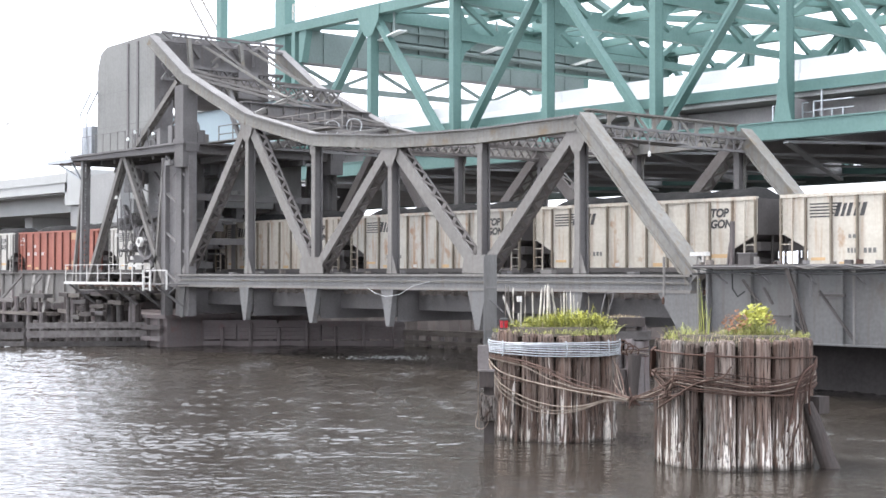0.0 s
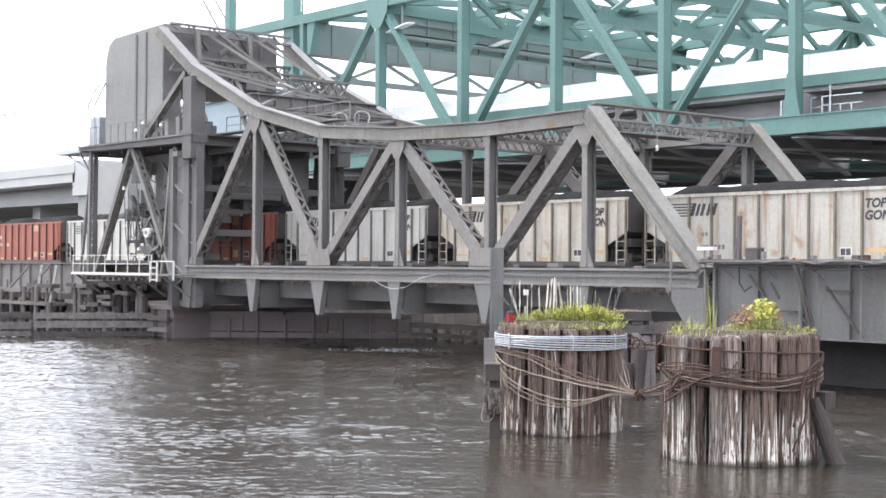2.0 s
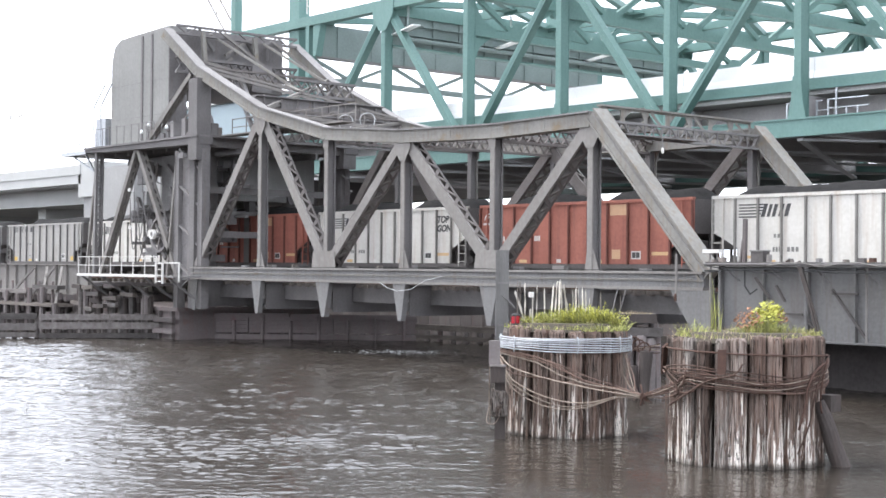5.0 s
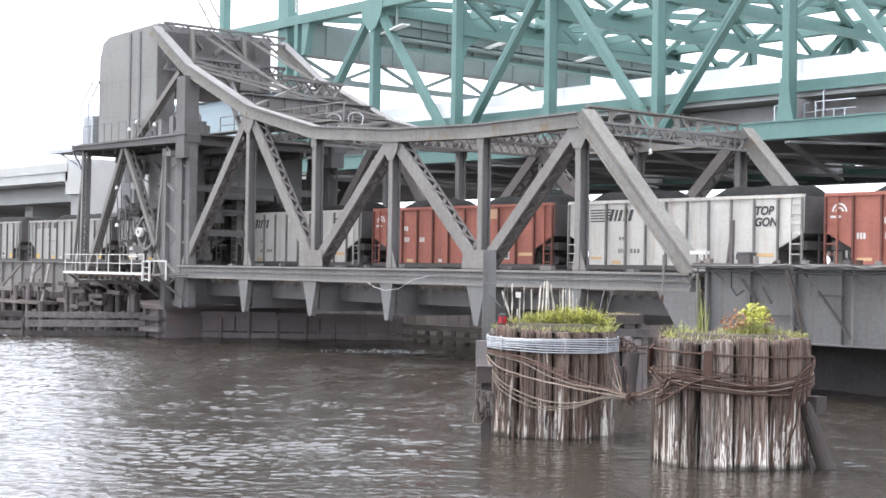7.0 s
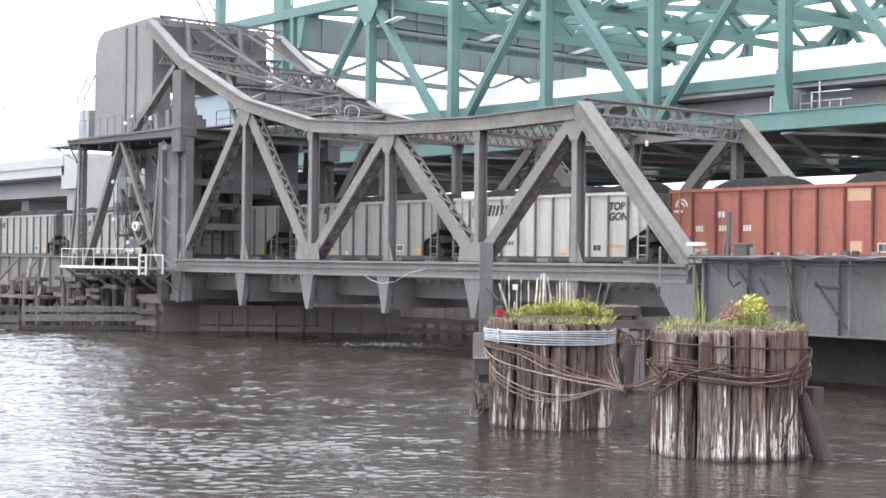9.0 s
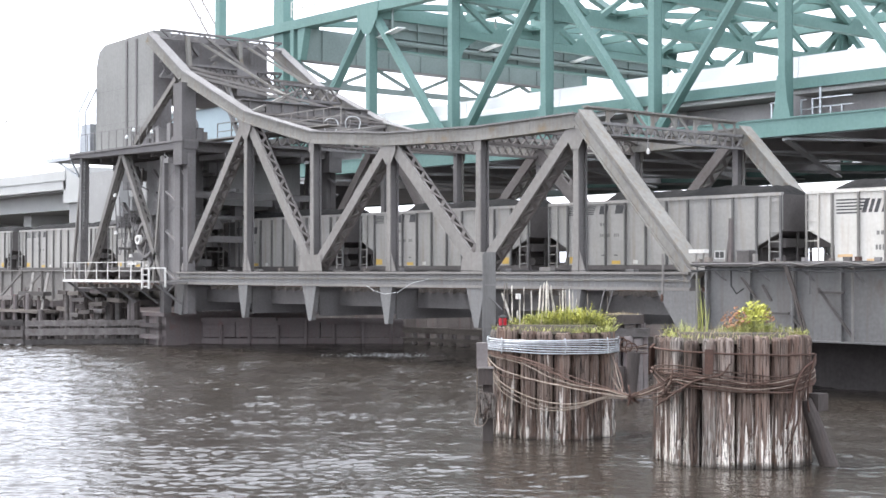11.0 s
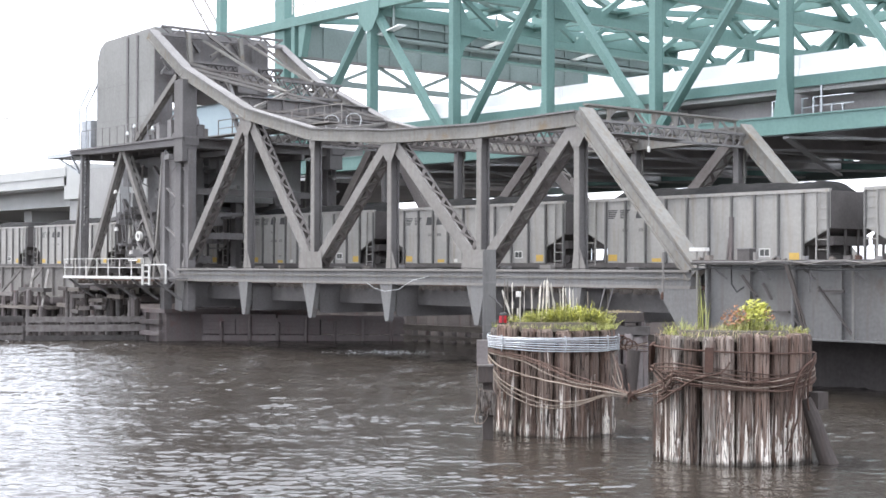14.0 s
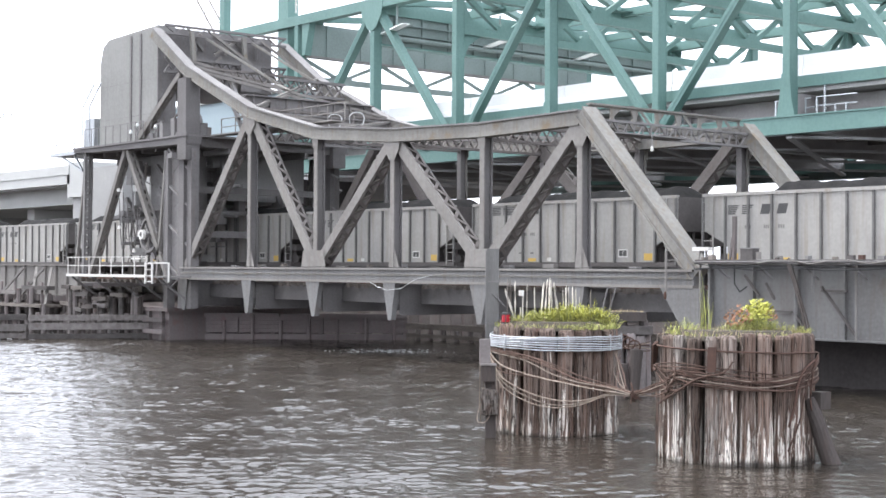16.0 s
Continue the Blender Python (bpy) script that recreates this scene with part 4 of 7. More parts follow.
for t, lean, z0, z1 in ((-16, 0, 2.15, 2.72), (-80, 14, 2.05, 2.72)):
    bm = B()
    p, q = round_at(D2, R2 + 0.1, F2, t - lean, z0), round_at(D2, R2 + 0.08, F2, t, z1)
    side = Vector((-(p.y - D2.y), p.x - D2.x, 0)).normalized()
    beam(bm, p - D2, q - D2, 0.2, 0.05, (p - D2).normalized())
    part("iron_strap", bm, RUST, dolphin2)

# soil and growth on the heads
for c, r, z in ((D1, R1, 2.82), (D2, R2, 2.84)):
    bm = B()
    bmesh.ops.create_circle(bm, cap_ends=True, segments=24, radius=r - 0.25)
    ext = bmesh.ops.extrude_face_region(bm, geom=bm.faces[:])
    for e in ext["geom"]:
        if isinstance(e, bmesh.types.BMVert):
            e.co.z += 0.22
            e.co.x *= 0.8
            e.co.y *= 0.8
    bm.transform(Matrix.Translation((0, 0, z)))
    bmesh.ops.recalc_face_normals(bm, faces=bm.faces)
    part("soil", bm, SOIL, dolphin1 if c is D1 else dolphin2)


def blades(bm, centre, spread, count, low, high, width, rnd, droop=0.35):
    for _ in range(count):
        a, d = rnd.uniform(0, 2 * math.pi), math.sqrt(rnd.random())
        p = Vector((centre[0] + spread[0] * d * math.cos(a), centre[1] + spread[1] * d * math.sin(a), centre[2]))
        h = rnd.uniform(low, high) * (1.15 - 0.6 * d)
        b = rnd.uniform(0, 2 * math.pi)
        lean = Vector((math.cos(b), math.sin(b), 0)) * h * rnd.uniform(0.05, droop)
        s = Vector((-math.sin(b + 0.8), math.cos(b + 0.8), 0)) * width * rnd.uniform(0.6, 1.3)
        m1, m2 = p + lean * 0.35 + Vector((0, 0, h * 0.55)), p + lean + Vector((0, 0, h))
        v = [bm.verts.new(x) for x in (p - s, p + s, m1 + s * 0.8, m1 - s * 0.8, m2)]
        bm.faces.new((v[0], v[1], v[2], v[3]))
        bm.faces.new((v[3], v[2], v[4]))


def leaves(bm, centre, spread, count, size, rnd):
    for _ in range(count):
        while True:
            u = Vector((rnd.uniform(-1, 1), rnd.uniform(-1, 1), rnd.uniform(-1, 1)))
            if u.length < 1:
                break
        p = Vector(centre) + Vector((u.x * spread[0], u.y * spread[1], u.z * spread[2]))
        n = Vector((rnd.uniform(-1, 1), rnd.uniform(-1, 1), rnd.uniform(0.1, 1))).normalized()
        s = n.orthogonal().normalized()
        t = n.cross(s)
        w = size * rnd.uniform(0.6, 1.4)
        v = [bm.verts.new(p + s * w * i + t * w * 0.45 * j) for i, j in ((-1, 0), (-0.1, -1), (1, 0), (-0.1, 1))]
        bm.faces.new(v)


def stalks(bm, centre, spread, count, low, high, leaf, rnd):
    """Weeds: thin bent stems with small leaves up their length."""
    for _ in range(count):
        a, d = rnd.uniform(0, 2 * math.pi), math.sqrt(rnd.random())
        p = Vector((centre[0] + spread[0] * d * math.cos(a), centre[1] + spread[1] * d * math.sin(a), centre[2]))
        h = rnd.uniform(low, high) * (1.1 - 0.45 * d)
        lean = Vector((rnd.uniform(-1, 1), rnd.uniform(-1, 1), 0)) * h * 0.35 + Vector((0.15 * d * math.cos(a), 0.15 * d * math.sin(a), 0))
        s = Vector((0.004, 0.003, 0))
        at = lambda u: p + lean * u * u + Vector((0, 0, h * u * (1 - 0.12 * u)))
        prev = None
        for k in range(4):
            c = at(k / 3)
            pair = (bm.verts.new(c - s), bm.verts.new(c + s))
            if prev:
                bm.faces.new((prev[0], prev[1], pair[1], pair[0]))
            prev = pair
        for k in range(7):
            u = rnd.uniform(0.25, 1.0)
            c, b = at(u), rnd.uniform(0, 2 * math.pi)
            o = Vector((math.cos(b), math.sin(b), rnd.uniform(-0.3, 0.7))) * leaf * rnd.uniform(0.6, 1.5) * (1.2 - 0.5 * u)
            w = Vector((-math.sin(b), math.cos(b), 0)) * leaf * 0.22
            v = [bm.verts.new(x) for x in (c, c + o * 0.5 + w, c + o, c + o * 0.5 - w)]
            bm.faces.new(v)


def growth(name, label, fill, m):
    bm = B()
    fill(bm, random.Random(len(name) * 7 + len(label)))
    return tagged(part(name, bm, m), label, "plant", kind="stuff")


RIGHT = Vector((math.cos(radians(50)), math.sin(radians(50)), 0))


def grass1(bm, r):
    for s, h, n in ((-0.75, 0.34, 160), (-0.25, 0.5, 240), (0.1, 0.42, 160), (0.4, 0.62, 260), (0.7, 0.4, 160), (0.95, 0.55, 220), (1.25, 0.36, 160)):
        c = D1 + RIGHT * s
        blades(bm, (c.x, c.y, 2.98), (0.42, 0.5), n * 2 // 3, h * 0.4, h * 0.95, 0.009, r, 0.9)
        stalks(bm, (c.x, c.y, 2.96), (0.4, 0.5), n // 3, h * 0.5, h * 1.3, 0.075, r)
    blades(bm, (D1.x, D1.y, 2.9), (R1 - 0.05, R1 - 0.05), 1100, 0.08, 0.24, 0.01, r, 0.9)
    # tufts that hang over the edge on the sheltered side
    for k in range(9):
        c = round_at(D1, R1 - 0.12, F1, 20 + 8 * k, 2.86)
        blades(bm, c, (0.14, 0.14), 30, 0.06, 0.22 + 0.08 * (k % 3), 0.009, r, 1.6)


def grass2(bm, r):
    blades(bm, (D2.x, D2.y, 2.95), (R2 - 0.15, R2 - 0.15), 900, 0.06, 0.22, 0.01, r, 0.8)
    for s, h, n in ((-1.25, 0.45, 90), (0.35, 0.5, 260), (0.6, 0.62, 260), (0.95, 0.38, 140), (1.4, 0.25, 120), (0.0, 0.36, 120)):
        c = D2 + RIGHT * s
        blades(bm, (c.x, c.y, 2.98), (0.4, 0.4), n // 2, h * 0.5, h, 0.01, r, 0.8)
        stalks(bm, (c.x, c.y, 2.96), (0.4, 0.4), n // 6, h * 0.5, h * 1.1, 0.07, r)


growth("grass", "lush green grass and weeds growing on the pile heads", grass1, GRASS)
growth("grass", "short green grass tufts growing on the pile heads", grass2, GRASS)


def reeds(bm, r):
    c = D2 + RIGHT * -0.72
    blades(bm, (c.x, c.y, 2.95), (0.14, 0.14), 34, 0.7, 1.45, 0.009, r, 0.16)


growth("reed", "tall thin green reeds on the pile heads", reeds, GRASS)
growth("shrub", "yellow-green leafy weed in bloom on the pile heads",
       lambda bm, r: [leaves(bm, (*(D2 + RIGHT * s)[:2], z), (w, w, h), n, 0.05, r) for s, z, w, h, n in ((0.52, 3.62, 0.28, 0.2, 170), (0.45, 3.45, 0.42, 0.25, 200), (0.7, 3.5, 0.25, 0.2, 110))], WEED)
growth("shrub", "small reddish-brown shrub on the pile heads",
       lambda bm, r: [leaves(bm, (*(D2 + RIGHT * s)[:2], z), (w, w, h), n, 0.045, r) for s, z, w, h, n in ((0.05, 3.36, 0.34, 0.28, 190), (0.85, 3.42, 0.2, 0.16, 60))], REDLEAF)
growth("weed", "yellow-green flowering weed on the pile heads",
       lambda bm, r: [stalks(bm, (*(D1 + RIGHT * s)[:2], 2.96), (w, w), n, h * 0.6, h, 0.09, r) for s, w, h, n in ((0.15, 0.45, 0.72, 60), (-0.3, 0.4, 0.5, 34), (0.55, 0.5, 0.8, 70), (1.0, 0.3, 0.85, 30), (-0.75, 0.35, 0.42, 20), (1.3, 0.3, 0.6, 40), (0.8, 0.5, 0.7, 50))], WEED)

DRY = mat("dry_straw", (0.42, 0.34, 0.22), (0.25, 0.19, 0.12), 0.8, 0.0, 3, 15, 0.8, 0.0, random_tone=0.4, islands=True)


def straw(bm, r):
    for c, rad, n in ((D1, R1, 160), (D2, R2, 420)):
        blades(bm, (c.x, c.y, 2.92), (rad - 0.1, rad - 0.1), n, 0.1, 0.42, 0.008, r, 1.0)


growth("straw", "dry brown grass stems among the green growth", straw, DRY)

# bleached stakes and planks standing in the first dolphin
BACK = Vector((-0.714, 0.7, 0))
stakes = [(-1.37, 1.3, 1, 0.03), (-1.27, 1.32, -1, 0.03), (-1.15, 1.2, 0, 0.04), (-1.12, 1.05, -17, 0.06), (-1.0, 0.5, 2, 0.045), (-0.83, 1.14, 1, 0.03), (-0.6, 1.06, 0, 0.034), (-0.44, 1.2, 5, 0.045), (-0.33, 1.28, 4, 0.045),
          (-0.21, 1.32, 2, 0.05), (-0.11, 1.26, -1, 0.04), (0.1, 1.2, -8, 0.07), (0.2, 1.04, 0, 0.024), (0.27, 1.1, 1, 0.04), (0.37, 1.06, -1, 0.036), (0.47, 1.1, 0, 0.03), (0.56, 1.05, 0, 0.034), (0.62, 0.8, 4, 0.024), (0.97, 1.0, 1, 0.03), (1.5, 0.9, 3, 0.018)]
for k, (s, h, lean, w) in enumerate(stakes):
    bm = B()
    tube(bm, [(0, 0, 0), (0.008, 0, h * 0.5), (-0.004, 0, h * 0.92), (0.006 * (k % 3), 0, h)], [w * 0.66, w * 0.62, w * 0.55, w * 0.25], 5)
    p = D1 + RIGHT * s + BACK * (0.1 + 0.35 * ((k * 7) % 4) / 3)
    ob = part("wooden_stake", bm, STAKE if 0 < k < 18 and k != 1 else TIMBER)
    ob.matrix_world = pose(p.x, p.y, 2.93, 0, 0, 50) @ pose(0, 0, 0, 0, lean, 0)
    tagged(ob, "bleached splintered wooden stake standing among weeds" if 0 < k < 18 and k != 1 else "thin brown wooden stake standing among weeds", "stake", "stakes on the dolphin")
# small white box on a stake and the red lamp
ob = thing("junction_box", "small white box fixed to a thin stake", "box", D1 + RIGHT * -0.96 + Vector((0.1, -0.1, 3.8)))
part("box_body", box(B(), -0.055, 0.055, -0.05, 0.05, -0.06, 0.09), WHITE, ob)
part("stake", tube(B(), [(0, 0.06, -0.9), (0, 0.06, 0.05)], [0.022, 0.018], 6), STAKE, ob)
lamp = thing("navigation_lamp", "red navigation lamp on a short dark stand", "lamp", D1 + RIGHT * -1.38 + Vector((0.2, -0.2, 2.9)))
part("stand", tube(B(), [(0, 0, 0), (0, 0, 0.12)], 0.14, 12), RUBBER, lamp)
part("lens", tube(B(), [(0, 0, 0.12), (0, 0, 0.32)], 0.115, 14), RED, lamp, "red plastic lens", smooth=False)
part("cap", tube(B(), [(0, 0, 0.32), (0, 0, 0.36), (0, 0, 0.4)], [0.125, 0.12, 0.05], 12), RUBBER, lamp)
for k in range(4):
    a = radians(45 + 90 * k)
    part("guard_bar", tube(B(), [(0.125 * math.cos(a), 0.125 * math.sin(a), 0.1), (0.125 * math.cos(a), 0.125 * math.sin(a), 0.34)], 0.012, 5), RUBBER, lamp)

# the square post behind the first dolphin's edge, and the timber block before it
TURN = Euler((0, 0, radians(50))).to_matrix()


def squared(parent, name, m, *boxes, label=""):
    bm = B()
    for b in boxes:
        box(bm, *b)
    bmesh.ops.rotate(bm, verts=bm.verts, matrix=TURN)
    return part(name, bm, m, parent, label)


post = thing("mooring_post", "tall grey squared timber post standing in the water", "post", (-31.26, 28.1, 0))
squared(post, "shaft", POSTGREY, (-0.17, 0.17, -0.16, 0.16, 1.8, 5.06), (-0.21, -0.14, -0.2, -0.13, 1.8, 5.02))
squared(post, "foot", WETWOOD, (-0.15, 0.15, -0.14, 0.14, -1.2, 1.8))
for z in (2.9, 4.1):
    squared(post, "strap", BLACKSTEEL, (-0.19, 0.19, -0.18, 0.18, z, z + 0.05))
part("iron_hook", tube(B(), [(-0.02, -0.17, 3.86), (0.22, -0.05, 3.68), (0.42, 0.1, 3.42)], 0.02, 6), UNDERSTEEL, post)
P0 = Vector((-29.05, 25.98, 0))
stack = thing("timber_block", "wet timber blocks and a splintered log end on a dark pile", "timber", P0)
squared(stack, "backing_timber", TARRED, (-0.24, 0.05, -0.02, 0.2, 1.98, 2.62))
squared(stack, "block", WETWOOD, (-0.2, 0.19, -0.2, 0.2, 1.52, 1.94))
squared(stack, "block_top", WALE, (-0.23, 0.2, -0.24, 0.2, 1.94, 1.98))
squared(stack, "under_block", WETWOOD, (-0.08, 0.2, 0.1, 0.3, -1.0, 1.52))
bm = B()
box(bm, -0.19, 0.23, -0.3, 0.25, 0.62, 1.3)
bmesh.ops.subdivide_edges(bm, edges=bm.edges[:], cuts=3, use_grid_fill=True)
for v in bm.verts:
    v.co += Vector((0.06, 0.06, 0.07)) * noise.noise(v.co * 4.3)
bmesh.ops.rotate(bm, verts=bm.verts, matrix=TURN)
part("log_end", bm, PILEWOOD, stack, "splintered log end")
rope(stack, [P0 + Vector((-0.17, -0.14, 2.2)), P0 + Vector((-0.18, -0.15, 1.2)), P0 + Vector((-0.16, -0.13, 0.4))], 0.018, STRAND, "rope")
rope(stack, [P0 + Vector((-0.16, -0.15, 0.9)), P0 + Vector((-0.05, -0.35, 0.5)), P0 + Vector((0.12, -0.2, 0.46)), P0 + Vector((0.22, -0.02, 0.8))], 0.012, STRAND, "rope")

# leaning pile and block beside the second dolphin
lean = thing("leaning_pile", "dark leaning broken pile beside the dolphin", "pile", (-20.45, 28.85, 0))
bm = B()
tube(bm, [(0.3 - 0.68 * u + 0.02 * math.sin(u * 9), 0.4 - 0.62 * u, -1.0 + 2.5 * u) for u in [k / 8 for k in range(9)]], [0.23, 0.225, 0.215, 0.22, 0.205, 0.2, 0.19, 0.185, 0.15], 14)
part("shaft", bm, WETWOOD, lean)
bm = B()
box(bm, -0.45, -0.1, -0.1, 0.3, 1.25, 1.65)
part("block", bm, WETWOOD, lean)

# a lower, older cluster behind the two, with cap timbers
old = dolphin("old dark timber pile cluster with overgrown cap timbers", (-36.1, 38.75), 0.95, 0.2, 9, 2.2, TARRED)
for z0, z1, w, turn, shift in ((2.2, 2.5, 0.72, 44, 0.3), (2.66, 2.98, 0.66, 52, 0.05)):
    bm = B()
    for k in range(3):
        box(bm, -w + 0.05 * k, w - 0.07 * k, -0.75 + k * 0.52, -0.27 + k * 0.5, z0, z1 - 0.03 * k)
    bmesh.ops.rotate(bm, verts=bm.verts, matrix=Euler((0, 0, radians(turn))).to_matrix())
    bm.transform(Matrix.Translation((shift * 0.64, shift * 0.77, 0)))
    part("cap_timber", bm, WETWOOD if z0 > 2.5 else WALE, old)
for a, b, r in (((0.1, -0.2, 2.5), (0.1, -0.2, 2.7), 0.2), ((-0.5, 0.3, 2.5), (-0.5, 0.3, 2.7), 0.2), ((0.5, 0.5, 2.4), (0.5, 0.5, 2.68), 0.18)):
    part("packing_block", tube(B(), [a, b], r, 9), TARRED, old)
for a, b in (((-0.35, -0.75, 2.95), (-0.2, -0.6, 3.9)), ((-0.15, -0.6, 2.95), (0.05, -0.45, 3.85))):
    part("iron_rod", beam(B(), a, b, 0.035, 0.035, (0, 1, 0)), UNDERSTEEL, old)
stump = part("stump", tube(B(), [(1.1, -0.72, -1.2), (1.15, -0.67, 0.6), (1.2, -0.62, 1.7)], [0.16, 0.2, 0.24], 14), WETWOOD, old, "dark broken pile stump")
part("stump", tube(B(), [(0.85, -1.0, -1.2), (0.85, -0.95, 1.2)], 0.2, 12), WETWOOD, old)
for k in range(5):
    rope(old, [Vector((-36.1, 38.75, 0)) + Vector((math.cos(a) * 1.02, math.sin(a) * 1.02, 1.9 - 0.06 * k + 0.05 * math.sin(a * 3 + k))) for a in [radians(q) for q in range(180, 400, 20)]], 0.02, (WIRE, STRAND)[k % 2])
for k in range(3):
    c = Vector((-35.3 + 0.12 * k, 37.9 + 0.14 * k, 2.0))
    rope(old, [c + Vector((0.14 * math.cos(q), 0.16 * math.cos(q), 0.2 * math.sin(q) - 0.1 * k)) for q in [radians(d) for d in range(-60, 300, 30)]], 0.028, RUST, "chain_loop")
growth("grass", "thin dry grass along the old cap timbers", lambda bm, r: blades(bm, (-36.1, 38.75, 2.97), (0.75, 0.75), 130, 0.04, 0.14, 0.012, r, 0.9), DRY)

# ---- the green road bridge ----
GY, GF = 66.0, 98.4
GX = [-2.7, -12.0, -21.3, -30.6, -39.9, -49.2, -58.66, -67.87, -77.1, -86.48, -96.4]
ZB, ZT = 12.5, 24.3
lift = thing("road_bridge", "sea-green steel truss road bridge with a white concrete parapet", "bridge", (-50, 81, 12))


def lp(name, bm, m, label=""):
    bm.transform(Matrix.Translation((50, -81, -12)))
    return part(name, bm, m, lift, label)


def knee(x, y0, y1, z0, z1, bend=0.35):
    """A gusset in a cross frame: the corner at (y0, z0), its free edge hollowed between (y1, z0) and (y0, z1)."""
    bm = B()
    my, mz = y0 + (y1 - y0) * bend, z0 + (z1 - z0) * bend
    pts = [(y0, z0), (y1, z0), ((y1 + my) / 2 - (y1 - y0) * 0.08, (z0 + mz) / 2 + (z1 - z0) * 0.03), (my, mz), ((y0 + my) / 2 + (y1 - y0) * 0.03, (z1 + mz) / 2 - (z1 - z0) * 0.08), (y0, z1)]
    a, b = [[bm.verts.new((x + e, y, z)) for y, z in pts] for e in (-0.06, 0.06)]
    bm.faces.new(a)
    bm.faces.new(list(reversed(b)))
    for k in range(6):
        bm.faces.new((a[k], b[k], b[(k + 1) % 6], a[(k + 1) % 6]))
    bmesh.ops.recalc_face_normals(bm, faces=bm.faces)
    return bm


for y in (GY, GF):
    out = -1 if y == GY else 1
    lp("bottom_chord", box(B(), GX[-1], 5, y - 0.4, y + 0.4, 11.9, 12.82), GREEN)
    lp("chord_flange", box(B(), GX[-1], 5, y - 0.46, y + 0.46, 12.82, 12.9), GREEN)
    lp("top_chord", box(B(), -110, 5, y - 0.4, y + 0.4, ZT - 0.65, ZT + 0.1), GREEN)
    for i, x in enumerate(GX):
        lp("vertical_post", box(B(), x - 0.21, x + 0.21, y - 0.33, y + 0.33, 12.9, ZT - 0.65), GREEN)
        for e in (-0.2, 0.2):
            lp("post_edge_angle", box(B(), x - 0.235, x + 0.235, y + e * 1.75 - 0.02, y + e * 1.75 + 0.02, 12.9, ZT - 0.65), GREEN)
        if i + 1 < len(GX):
            top = i % 2 == 1
            a, b = ((x, y, ZT - 0.3), (GX[i + 1], y, ZB)) if top else ((x, y, ZB), (GX[i + 1], y, ZT - 0.3))
            lp("diagonal", beam(B(), a, b, 0.44, 0.6, (0, 1, 0)), GREEN)
            a, b = Vector(a), Vector(b)
            f = Vector((0, out * 0.31, 0))
            lp("diagonal_seam", beam(B(), a + f, b + f, 0.05, 0.03, (0, 1, 0)), GREEN)
        if i % 2:
            bm = B()
            prism(bm, [(x - 1.35, ZT + 0.1), (x + 1.35, ZT + 0.1), (x + 1.2, ZT - 1.1), (x + 0.5, ZT - 2.1), (x + 0.1, ZT - 2.25), (x - 0.1, ZT - 2.25), (x - 0.5, ZT - 2.1), (x - 1.2, ZT - 1.1)], y + out * 0.44, y + out * 0.38)
            lp("gusset_plate", bm, GREEN)
            bm = B()
            prism(bm, [(x - 0.62, 12.85), (x + 0.62, 12.85), (x + 0.4, 13.8), (x + 0.27, 15.2), (x - 0.27, 15.2), (x - 0.4, 13.8)], y + out * 0.44, y + out * 0.36)
            lp("gusset_plate", bm, GREEN)
bm = B()
prism(bm, [(-95.7, ZT - 0.6), (-94.65, ZT - 0.6), (-95.3, 21.2), (-95.7, 21.2)], GY - 0.3, GY + 0.3)
lp("end_bracket", bm, GREEN)
mid = (GY + GF) / 2
